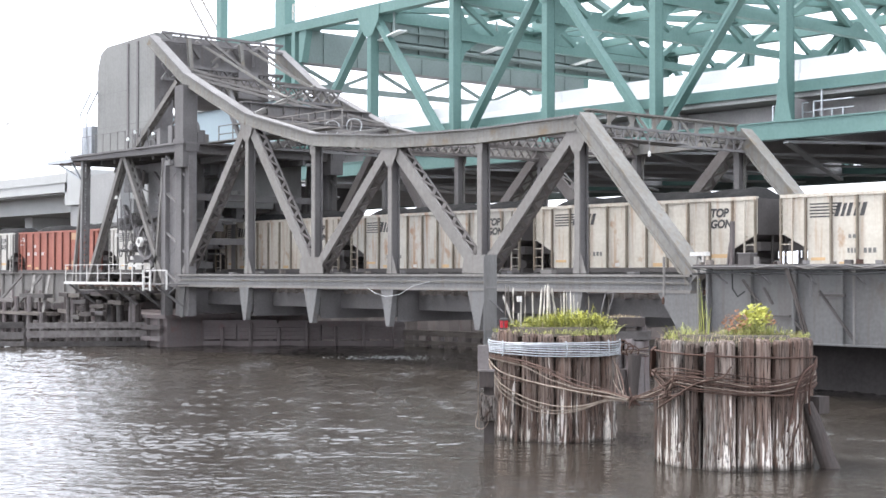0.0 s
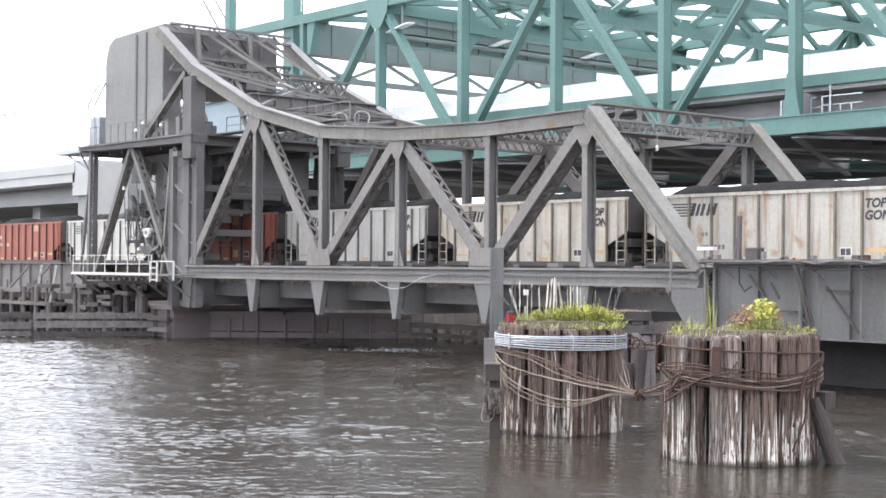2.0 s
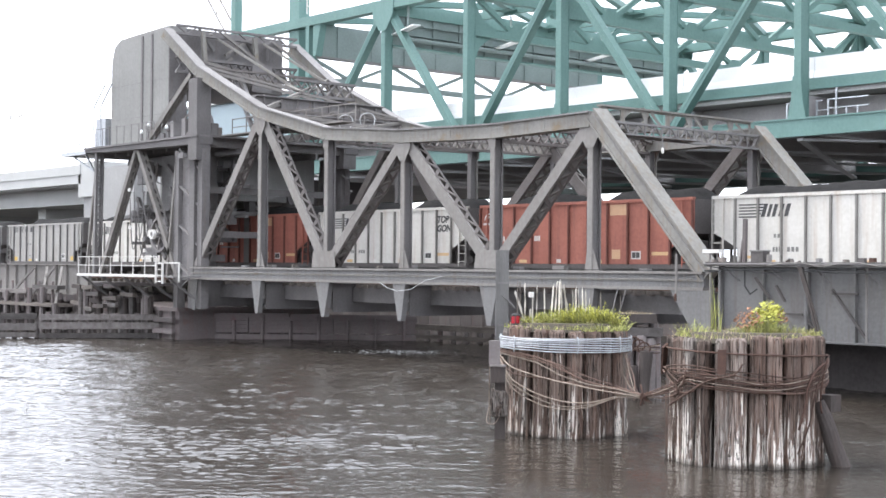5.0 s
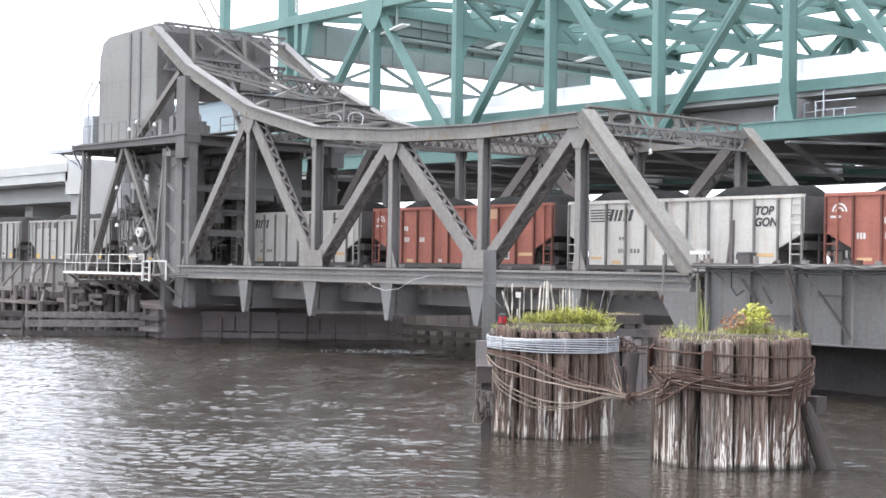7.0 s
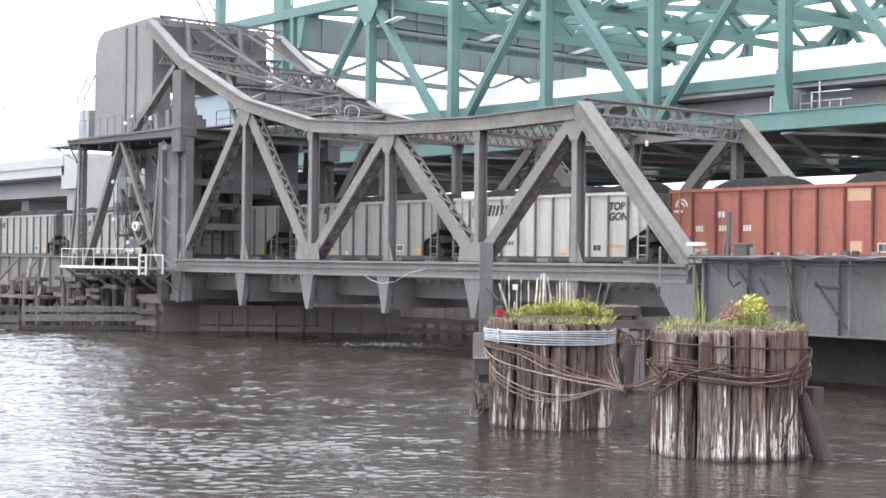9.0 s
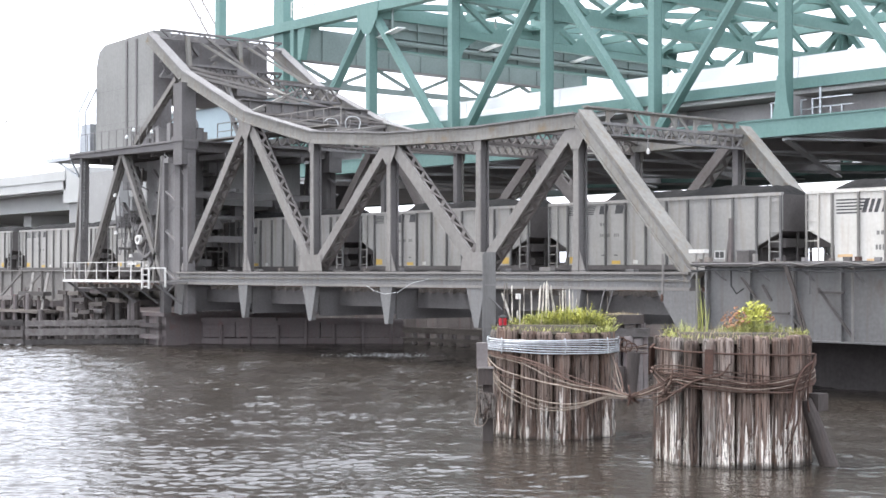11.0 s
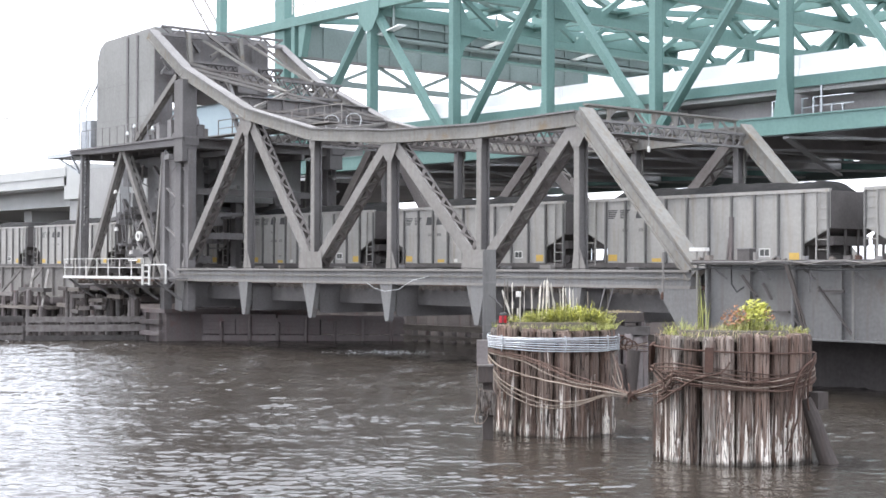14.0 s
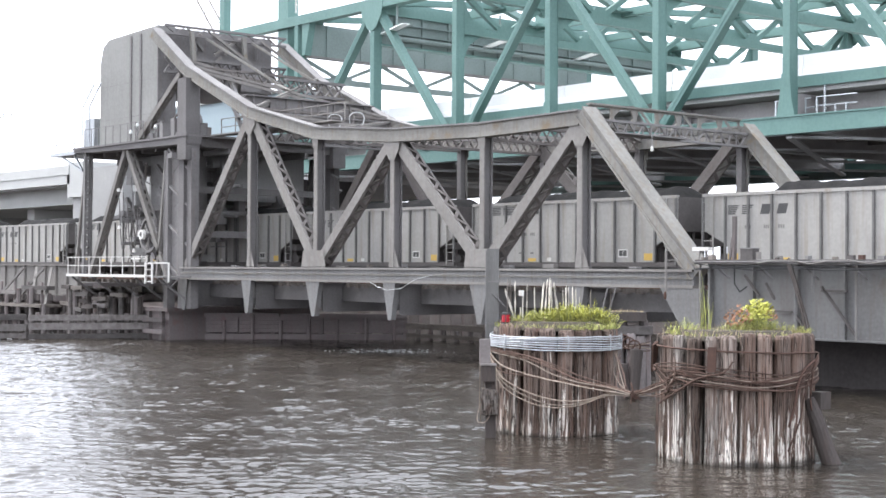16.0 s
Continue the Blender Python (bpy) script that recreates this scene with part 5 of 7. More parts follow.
for i, x in enumerate(GX):
    bm = B()
    box(bm, x - 0.04, x + 0.04, GY + 0.4, GF - 0.4, ZB - 0.3, 14.2)
    box(bm, x - 0.3, x + 0.3, GY + 0.46, GF - 0.46, ZB - 0.36, ZB - 0.3)
    lp("floor_beam", bm, UNDERDECK)
    lp("flange", box(B(), x - 0.31, x + 0.31, GY + 0.46, GF - 0.46, ZB - 0.42, ZB - 0.365), LIGHTSTEEL)
    if i == 10:
        # deep end portal with a braced strut below it
        lp("portal_girder", box(B(), x - 0.25, x + 0.25, GY + 0.33, GF - 0.33, 21.35, 23.9), UNDER)
        lp("portal_flange", box(B(), x - 0.4, x + 0.4, GY + 0.33, GF - 0.33, 21.22, 21.35), SOOT)
        for k in range(9):
            y = GY + 2.4 + k * 3.4
            lp("web_stiffener", box(B(), x + 0.25, x + 0.36, y - 0.05, y + 0.05, 21.35, 23.9), UNDER)
        lp("portal_strut", beam(B(), (x, GY + 0.3, 19.5), (x, GF - 0.3, 19.5), 0.35, 0.45), UNDER)
        for k in range(4):
            y = GY + 4.05 + k * 8.1
            for e in (-1, 1):
                lp("portal_brace", beam(B(), (x, y, 19.6), (x, y + e * 4.0, 21.2), 0.22, 0.26), UNDER)
                lp("brace_gusset", knee(x, y, y + e * 1.3, 19.72, 20.4, 0.45), UNDER)
    elif i == 9:
        lp("cross_girder", box(B(), x - 0.2, x + 0.2, GY + 0.33, GF - 0.33, 21.1, 23.3), UNDER)
        lp("cross_flange", box(B(), x - 0.4, x + 0.4, GY + 0.33, GF - 0.33, 20.98, 21.1), GREEN)
        lp("upper_strut", box(B(), x - 0.4, x + 0.4, GY + 0.4, GF - 0.4, 23.3, 24.3), GREEN)
        for k in range(12):
            y = GY + 1.6 + k * 2.6
            lp("web_stiffener", box(B(), x + 0.2, x + 0.36, y - 0.05, y + 0.05, 21.1, 23.3), UNDER)
        # a service pipe and two narrow ledges along the girder
        lp("service_pipe", tube(B(), [(x + 0.55, GY + 1.5, 21.6), (x + 0.55, GF - 1.5, 21.6)], 0.16, 10), UNDER)
        for z in (21.95, 22.7):
            lp("ledge", box(B(), x + 0.2, x + 0.5, GY + 0.4, GF - 0.4, z - 0.03, z + 0.03), UNDER)
    else:
        lp("upper_strut", box(B(), x - 0.35, x + 0.35, GY + 0.4, GF - 0.4, 23.3, 24.2), GREEN)
        lp("lower_strut", box(B(), x - 0.25, x + 0.25, GY + 0.33, GF - 0.33, 20.72, 21.25), GREEN)
        for y, e in ((GY + 0.33, 1), (GF - 0.33, -1)):
            lp("corner_gusset", knee(x, y, y + e * 2.3, 21.25, 23.3), GREEN)
            lp("knee_gusset", knee(x, y, y + e * 1.7, 20.72, 18.6), GREEN)
        for k in range(4):
            y = GY + 0.3 + 8.025 * (k + 0.5)
            for e in (-1, 1):
                lp("sway_brace", beam(B(), (x, y, 21.1), (x, y + e * 3.8, 23.5), 0.3, 0.36), GREEN)
            for base, tip, z0, z1 in ((1.0, 0.5, 21.2, 21.8), (0.9, 0.45, 23.35, 22.8)):
                c = y if z1 > z0 else y + 4.01
                if c > GF - 1.5:
                    continue
                bm = B()
                pts = [(c - base, z0), (c + base, z0), (c + tip * 1.25, (z0 + z1) / 2), (c + tip * 0.8, z1), (c - tip * 0.8, z1), (c - tip * 1.25, (z0 + z1) / 2)]
                lo, hi = [[bm.verts.new((x + h, py, pz)) for py, pz in pts] for h in (-0.2, 0.2)]
                bm.faces.new(lo)
                bm.faces.new(list(reversed(hi)))
                for q in range(6):
                    bm.faces.new((lo[q], hi[q], hi[(q + 1) % 6], lo[(q + 1) % 6]))
                bmesh.ops.recalc_face_normals(bm, faces=bm.faces)
                lp("brace_gusset", bm, GREEN)
    if i + 1 < len(GX):
        x1 = GX[i + 1]
        for y0, y1 in ((GY, mid), (mid, GF)):
            for a, b in ((y0, y1), (y1, y0)):
                lp("top_lateral", beam(B(), (x, a, ZT - 0.1), (x1, b, ZT - 0.1), 0.5, 0.45), GREEN)
                lp("bottom_lateral", beam(B(), (x, a, ZB - 0.75), (x1, b, ZB - 0.75), 0.42, 0.14), LIGHTSTEEL)
            c = Vector(((x + x1) / 2, (y0 + y1) / 2, ZT - 0.34))
            lp("lateral_gusset", beam(B(), c - Vector((0.8, 0, 0)), c + Vector((0.8, 0, 0)), 1.7, 0.05), GREEN)
        for y in (GY + 0.6, mid, GF - 0.6):
            for e in (0.9, -0.9):
                c = Vector(((x if e < 0 else x1), y, ZT - 0.36))
                bm = B()
                w = 1.7
                pts = [(c.x, y - w), (c.x, y + w), (c.x + e * 1.5, y + 0.7), (c.x + e * 1.8, y), (c.x + e * 1.5, y - 0.7)]
                lo, hi = [[bm.verts.new((px, min(max(py, GY), GF), c.z + h)) for px, py in pts] for h in (0.0, 0.05)]
                bm.faces.new(lo)
                bm.faces.new(list(reversed(hi)))
                for k in range(5):
                    bm.faces.new((lo[k], hi[k], hi[(k + 1) % 5], lo[(k + 1) % 5]))
                bmesh.ops.recalc_face_normals(bm, faces=bm.faces)
                lp("lateral_gusset", bm, GREEN)
        for y in (mid - 8, mid, mid + 8):
            lp("top_stringer", beam(B(), (x, y, 24.0), (x1, y, 24.0), 0.35, 0.6), GREEN)
for k in range(8):
    y = GY + 3 + k * 3.7
    lp("stringer", box(B(), -98, 5, y - 0.15, y + 0.15, 13.1, 14.2), UNDERDECK)
lp("approach_deck", box(B(), -131, -98.2, 70, 96.6, 11.6, 12.7), SOFFIT)
lp("service_duct", box(B(), -132, 5, 95.4, 96.6, 11.5, 12.05), UNDER)
lp("deck", box(B(), -98, 5, GY + 1.2, GF - 1.2, 14.3, 15.2), SOFFIT)
lp("edge_beam", box(B(), -98, 5, GY + 0.98, GY + 1.2, 14.6, 15.2), GREEN)
lp("edge_flange", box(B(), -98, 5, GY + 0.9, GY + 0.98, 14.56, 14.64), GREEN)
for y in (GY + 1.25, GF - 1.5):
    for i in range(len(GX) - 1):
        bm = B()
        x0, x1 = GX[i + 1] + 0.03, GX[i] - 0.03
        v = [(-0.2, 15.2), (-0.16, 15.45), (-0.09, 15.62), (-0.06, 16.38), (0.1, 16.38), (0.14, 15.2)]
        a = [bm.verts.new((x0, y + p, z)) for p, z in v]
        b = [bm.verts.new((x1, y + p, z)) for p, z in v]
        bm.faces.new(a)
        bm.faces.new(list(reversed(b)))
        for k in range(6):
            bm.faces.new((a[k], b[k], b[(k + 1) % 6], a[(k + 1) % 6]))
        bmesh.ops.recalc_face_normals(bm, faces=bm.faces)
        lp("parapet", bm, BARRIER, "white concrete parapet")
# railings: along the upper chord, and on the inspection walk by the lower chord


def railing(add, m, p, q, n, high=1.1, rails=(0.55, 1.1), r=0.03):
    p, q = Vector(p), Vector(q)
    for k in range(n + 1):
        a = p.lerp(q, k / n)
        add("rail_post", beam(B(), a, a + Vector((0, 0, high)), r * 2, r * 2, (0, 1, 0)), m)
    for z in rails:
        add("handrail", beam(B(), p + Vector((0, 0, z)), q + Vector((0, 0, z)), r * 2, r * 2), m)


railing(lp, WHITE, (-97, GY, ZT + 0.45), (-78, GY, ZT + 0.45), 12, 1.2, (0.6, 1.2), 0.04)
for x, high in ((-48.65, 1.0), (-47.92, 1.02), (-47.41, 1.6), (-46.75, 0.55), (-46.06, 0.55), (-50.64, 1.0), (-58.3, 1.0), (-57.4, 1.0)):
    lp("rail_post", box(B(), x - 0.045, x + 0.045, 66.62, 66.7, 12.9, 12.9 + high), GALV)
for x0, x1, z in ((-48.65, -48.3, 13.88), (-47.92, -45.4, 13.9), (-47.92, -45.4, 13.42), (-48.65, -48.0, 13.35), (-50.64, -50.2, 13.88), (-58.3, -57.4, 13.88)):
    lp("handrail", box(B(), x0, x1, 66.63, 66.69, z - 0.03, z + 0.03), GALV)
# pale flat panels hung beside the first cross girder, with their dark hangers
for y in (66.0, 76.1, 86.1):
    lp("hung_panel", beam(B(), (-86.4, y + 0.6, 21.85), (-82.0, y - 0.75, 21.95), 0.6, 0.08), GLASSY, "pale flat panel under the cross girder")
    lp("panel_bracket", beam(B(), (-86.4, y + 1.3, 22.1), (-82.6, y + 0.3, 22.1), 0.25, 0.12), UNDER)
    lp("panel_hanger", box(B(), -84.08, -83.96, y, y + 0.12, 21.95, 24.1), UNDER)
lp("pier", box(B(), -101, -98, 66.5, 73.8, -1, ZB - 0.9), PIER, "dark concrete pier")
# lifting tower behind the span's end
for x, y in ((-108.3, 66.4), (-108.3, 95)):
    lp("tower_column", box(B(), x - 0.35, x + 0.35, y - 0.35, y + 0.35, 24.0, 44), GREEN)
    lp("tower_column", box(B(), -99.4, -98.0, y - 0.5, y + 0.5, 14.0, 40), GREEN)

road = thing("road_viaduct", "pale concrete road viaduct leading to the green bridge", "viaduct", (-170, 81, 0), kind="structure")
part("deck", box(B(), -60, 33, -14.4, 15, 12.6, 13.2), CONCRETE, road)
part("edge_beam", box(B(), -60, 33, -15, -14.4, 12.75, 13.7), CONCRETE, road)
part("parapet", box(B(), -60, 33, -15.1, -14.8, 13.7, 14.65), CONCRETE, road)
# front wall in greyer concrete than the lit cap: its shade is coloured in
part("pier_wall", box(B(), 33, 43.5, -14.6, -13.6, -1, 14.2), WALLGREY, road)
part("pier_cap", box(B(), 32.5, 36.0, -15.0, 14, 11.4, 14.9), CONCRETE, road)
part("column", box(B(), 12, 14, -10, 10, -1, 12.6), CONCRETE, road)
part("column", box(B(), -20, -18, -10, 10, -1, 12.6), CONCRETE, road)
part("span_girder", box(B(), -60, 33, -12.5, 12.5, 10.9, 12.6), CONCRETE, road)
house = thing("control_house", "pale bluish control house behind the bascule span", "house", (-103.5, 71, 14.9))
part("wall", box(B(), -17.0, 2.2, -2.5, 3, 0.5, 4.2), PALEBLUE, house)
part("roof", box(B(), -17.3, 2.5, -2.8, 3.3, 4.2, 4.4), CONCRETE, house)

# ---- crane boom far behind, and a far mast ----
crane = thing("crane_boom", "thin lattice crane boom far behind the bridge", "crane", (-117, 88, 0))
for o in (0.0, 2.4):
    part("boom_chord", beam(B(), (o, 0, 0), (o - 46, 0, 50), 0.16, 0.16), STEEL, crane)
for k in range(16):
    z0, z1 = 18 + k * 2.0, 20 + k * 2.0
    part("boom_lacing", beam(B(), (-0.92 * z0 + (2.4 if k % 2 else 0), 0.2, z0), (-0.92 * z1 + (0 if k % 2 else 2.4), 0.2, z1), 0.09, 0.09), STEEL, crane)
mast = thing("light_mast", "thin light mast beside the viaduct", "mast", (-213.5, 92, 0))
part("pole", tube(B(), [(0, 0, 0), (0, 0, 28)], [0.25, 0.12], 8), GALV, mast)
part("arm", beam(B(), (-2.2, 0, 27.5), (2.2, 0, 27.5), 0.1, 0.1), GALV, mast)
for x in (-2.0, 2.0):
    part("lamp_head", box(B(), x - 0.5, x + 0.5, -0.3, 0.3, 26.9, 27.4), WHITE, mast)

# ---- ties and rails over the whole line ----
bm = B()
for k in range(int((-8 + 320) / 0.8)):
    x = -320 + k * 0.8
    for c in TRACKS:
        box(bm, x - 0.12, x + 0.12, c - 1.35, c + 1.35, 3.45, 3.66)
ties = tagged(part("railway_ties", bm, TIMBER), "dark timber railway ties under the rails", "ties", kind="stuff")
for c in TRACKS:
    for s in (-1, 1):
        y = c + s * 0.755
        rail = tagged(part("rail", box(B(), -320, -8, y - 0.035, y + 0.035, 3.66, 3.8), RUST), "rusty steel running rail on timber ties", "rail", "rails", "structure")
pipe = thing("cable_trough", "grey steel cable trough along the far chord", "trough", (-57.7, 55.1, 4.3))
part("trough_body", box(B(), -20, 20, -0.1, 0.1, 0.0, 0.7), SOOT, pipe)
part("trough_body", box(B(), 20.2, 50, -0.1, 0.1, 0.0, 0.7), SOOT, pipe)

# ---- timber fenders along the channel ----


def fender(name, label, p, q, wales, piles, high, m, pm):
    p, q = Vector((*p, 0)), Vector((*q, 0))
    f = thing("timber_fender", label, "fender", p, "channel fenders")
    d = q - p
    side = Vector((d.y, -d.x, 0)).normalized()
    rnd = random.Random(len(label))
    for z, h, out in wales:
        n = max(1, int(d.length / 7))
        for k in range(n):
            a, b = d * (k / n), d * ((k + 0.985) / n)
            j = Vector((0, 0, z + rnd.uniform(-0.04, 0.04)))
            part("wale", beam(B(), a + j + side * out, b + j + side * (out + rnd.uniform(-0.03, 0.03)), 0.28, h), m, f)
    for k in range(piles):
        a = d * ((k + 0.5) / piles) - side * 0.3
        r = rnd.uniform(0.16, 0.2)
        part("fender_post", tube(B(), [a + Vector((0, 0, -1.2)), a + Vector((0, 0, high + rnd.uniform(-0.25, 0.2)))], r, 8), pm, f)
    return f


C1, C2 = (-82.2, 45.4), (-72.0, 57.6)
fender("fender", "weathered grey timber fender with dark piles", (-92.5, 25.0), C1, ((0.2, 0.3, 0.05), (0.75, 0.42, 0.1), (1.35, 0.35, 0.0)), 34, 1.5, WALE, TARRED)
dark = fender("fender", "dark red-brown sheeted fender wall under the span", C1, C2, ((0.2, 0.34, 0.05), (1.5, 0.26, 0.1)), 16, 1.45, SHEETING, TARRED)
d = Vector((C2[0] - C1[0], C2[1] - C1[1], 0))
for k in range(4):
    z = 0.43 + k * 0.25
    for i in range(3):
        a, b = d * (i / 3 + 0.002), d * ((i + 1) / 3 - 0.002)
        o = Vector((d.y, -d.x, 0)).normalized() * (0.05 + 0.012 * ((k + i) % 3))
        part("sheeting_board", beam(B(), a + o + Vector((0, 0, z + 0.11)), b + o + Vector((0, 0, z + 0.11)), 0.16, 0.235), SHEETING, dark)
fender("fender", "long low timber fender on the far side of the channel", C2, (-38.0, 60.5), ((0.28, 0.24, 0.05), (0.85, 0.36, 0.08)), 30, 0.95, TIMBER, TARRED)
for k in range(9):
    f = (k + 0.5) / 9
    a = d * f + Vector((d.y, -d.x, 0)).normalized() * 0.24
    part("rubbing_post", tube(B(), [a + Vector((0, 0, -1.2)), a + Vector((0, 0, 1.35 + 0.2 * math.sin(k * 2.7)))], 0.11, 7), SHEETING, dark)
wall = thing("timber_bulkhead", "dark sheeted bulkhead wall behind the channel", "bulkhead", (-60, 62.5, 0), kind="structure")
for k in range(68):
    part("sheet_plank", box(B(), -52 + k * 1.1, -52 + k * 1.1 + 1.07, -0.1, 0.1 + 0.05 * (k % 2), -1, 3.95), TARRED, wall)

# ---- trestle piles, deck and clutter by the tower's foot ----
bents = thing("pile_trestle", "dark timber pile trestle under the girder approach", "trestle", (-120, 50.4, 0))
rnd = random.Random(21)
for k in range(40):
    x = 26.5 - k * (2.6 if k < 20 else 3.9)
    for y in (-5.6, -2.5, 0.5, 3.5, 6):
        part("trestle_post", tube(B(), [(x + rnd.uniform(-0.15, 0.15), y, -1.2), (x, y, 2.6)], 0.2, 7), TARRED, bents)
    part("cap_beam", box(B(), x - 0.2, x + 0.2, -6.4, 6.6, 2.1, 2.5), TARRED, bents)
    if k < 10:
        part("cross_brace", beam(B(), (x + 0.25, -6.2, 0.3), (x + 0.25, 6.2, 2.1), 0.1, 0.25), TARRED, bents)
part("walkway", box(B(), -40, 27, -7.6, -6.0, 1.7, 1.9), TIMBER, bents)
for k in range(22):
    x = 27 - k * 2.0
    part("walkway_post", tube(B(), [(x, -7.4, -1.2), (x + 0.05, -7.4, 2.4 + rnd.uniform(-0.6, 0.9))], 0.17, 7), TARRED, bents)
for x0, x1, z in ((14, 22, 2.65), (3, 11, 2.3), (23, 27, 3.0)):
    part("stacked_timber", box(B(), x0, x1, -7.2, -6.6, z - 0.12, z + 0.15), WALE, bents)

# white railing platform in front of the tower
plat = thing("inspection_platform", "steel platform with a white pipe railing", "platform", (-83, 42.5, 3.95))


def pp(name, bm, m=WHITE):
    bm.transform(Matrix.Translation((83, -42.5, -3.95)))
    return part(name, bm, m, plat)


pp("floor_edge", box(B(), -88.3, -77.8, 42.35, 42.5, 3.86, 4.02))
pp("floor_plate", box(B(), -88.3, -76.0, 42.5, 44.4, 3.86, 3.94), SOOT)
for k in range(8):
    x = -88.2 + k * 1.48
    pp("rail_post", box(B(), x - 0.025, x + 0.025, 42.41, 42.46, 4.0, 5.1))
for z in (4.55, 5.08):
    pp("handrail", box(B(), -88.3, -77.8, 42.4, 42.45, z - 0.022, z + 0.022))
for x in (-77.6, -76.8):
    pp("ladder_rail", box(B(), x - 0.05, x + 0.05, 42.2, 42.3, 3.5, 4.75))
for k in range(4):
    pp("ladder_rung", box(B(), -77.6, -76.8, 42.22, 42.28, 3.6 + k * 0.35, 3.65 + k * 0.35))
for x in (-75.2,):
    pp("rail_post", box(B(), x - 0.04, x + 0.04, 42.4, 42.48, 3.6, 4.75))
pp("handrail", box(B(), -77.6, -75.2, 42.4, 42.46, 4.68, 4.75))
for k in range(5):
    pp("bracket", beam(B(), (-88 + k * 2.8, 42.6, 3.85), (-88 + k * 2.8, 44.4, 2.6), 0.1, 0.12), SOOT)
# caged ladder and small cabin at the tail of the tower platform
railing(tpart, GALV, (-95.5, NEAR, 12.3), (-91.8, NEAR, 12.3), 4, 1.1, (0.55, 1.1), 0.03)
tpart("outrigger", box(B(), -95.6, -91.8, NEAR - 0.4, NEAR + 2.0, 12.05, 12.3), GALV)
for x in (-94.6, -92.6):
    tpart("outrigger_brace", beam(B(), (x, NEAR, 12.05), (-91.4, NEAR, 10.9), 0.1, 0.12, (0, 1, 0)), GALV)
tpart("tank", box(B(), -91.6, -90.2, NEAR + 0.2, NEAR + 1.4, 12.42, 14.4), GALV, "pale grey cabinet")
for x in (-91.5, -90.5):
    tpart("ladder_rail", tube(B(), [(x, NEAR, 12.4), (x, NEAR, 15.2), (x + 1.6, NEAR, 16.6)], 0.06, 6), GALV)
# machinery inside the tower: gear wheel, shafts, drums and operating strut
tpart("gear_ring", annulus(B(), -82.2, 6.5, 0.95, 1.08, 44.9, 45.1, 48, 0.07), BLACKSTEEL)
for k in range(6):
    a = math.pi * k / 3 + 0.2
    tpart("gear_spoke", beam(B(), (-82.2, 45.05, 6.5), (-82.2 + 1.0 * math.cos(a), 45.05, 6.5 + 1.0 * math.sin(a)), 0.09, 0.12), BLACKSTEEL)
# slack cables looped between the braces
for x0, x1, top, low in ((-86.0, -84.9, 8.9, 5.6), (-85.5, -84.1, 9.3, 6.2), (-84.9, -83.5, 8.4, 5.3), (-84.4, -82.8, 10.2, 7.4), (-81.4, -80.2, 8.0, 5.2)):
    tpart("slack_cable", tube(B(), [(x0 + (x1 - x0) * u, 44.9, low + (top - low) * abs(2 * u - 1) ** 2.6) for u in [q / 14 for q in range(15)]], 0.035, 6), UNDERSTEEL)
tpart("brake_ring", annulus(B(), -82.2, 6.5, 0.17, 0.3, 44.4, 44.6, 24), WHITE, "white painted ring")
tpart("ring_axle", tube(B(), [(-82.2, 44.45, 6.5), (-82.2, 45.2, 6.5)], 0.12, 10), SOOT)
for r in (1.9, 2.35):
    tpart("gear_ring", annulus(B(), -82.6, 7.4, r, r + 0.16, 47.2, 47.5, 48, 0.06), BLACKSTEEL)
for k in range(5):
    a = math.pi * (k + 0.3) / 5
    tpart("gear_spoke", beam(B(), (-82.6 - 1.95 * math.cos(a), 47.35, 7.4 - 1.95 * math.sin(a)), (-82.6 + 1.95 * math.cos(a), 47.35, 7.4 + 1.95 * math.sin(a)), 0.12, 0.16, (0, 1, 0)), BLACKSTEEL)
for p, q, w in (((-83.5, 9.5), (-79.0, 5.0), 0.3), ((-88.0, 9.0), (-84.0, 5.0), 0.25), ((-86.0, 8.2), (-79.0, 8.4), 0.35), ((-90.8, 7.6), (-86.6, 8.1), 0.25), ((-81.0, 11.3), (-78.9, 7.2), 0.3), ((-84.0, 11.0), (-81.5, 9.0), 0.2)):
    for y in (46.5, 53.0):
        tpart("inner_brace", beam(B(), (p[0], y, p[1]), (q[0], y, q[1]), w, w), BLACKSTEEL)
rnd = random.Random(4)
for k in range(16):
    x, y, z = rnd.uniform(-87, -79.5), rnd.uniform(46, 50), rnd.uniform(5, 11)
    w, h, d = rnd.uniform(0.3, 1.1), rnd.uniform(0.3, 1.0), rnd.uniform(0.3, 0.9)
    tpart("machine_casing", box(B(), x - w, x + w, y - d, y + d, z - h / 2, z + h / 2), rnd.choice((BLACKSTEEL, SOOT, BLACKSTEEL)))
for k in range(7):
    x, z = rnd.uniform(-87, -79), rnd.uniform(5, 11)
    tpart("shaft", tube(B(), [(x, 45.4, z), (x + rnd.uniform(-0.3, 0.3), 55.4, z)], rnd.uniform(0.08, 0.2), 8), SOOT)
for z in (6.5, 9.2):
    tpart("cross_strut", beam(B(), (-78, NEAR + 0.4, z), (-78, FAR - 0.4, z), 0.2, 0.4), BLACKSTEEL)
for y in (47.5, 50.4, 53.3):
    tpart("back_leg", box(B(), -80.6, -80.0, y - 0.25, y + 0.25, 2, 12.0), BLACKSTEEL)
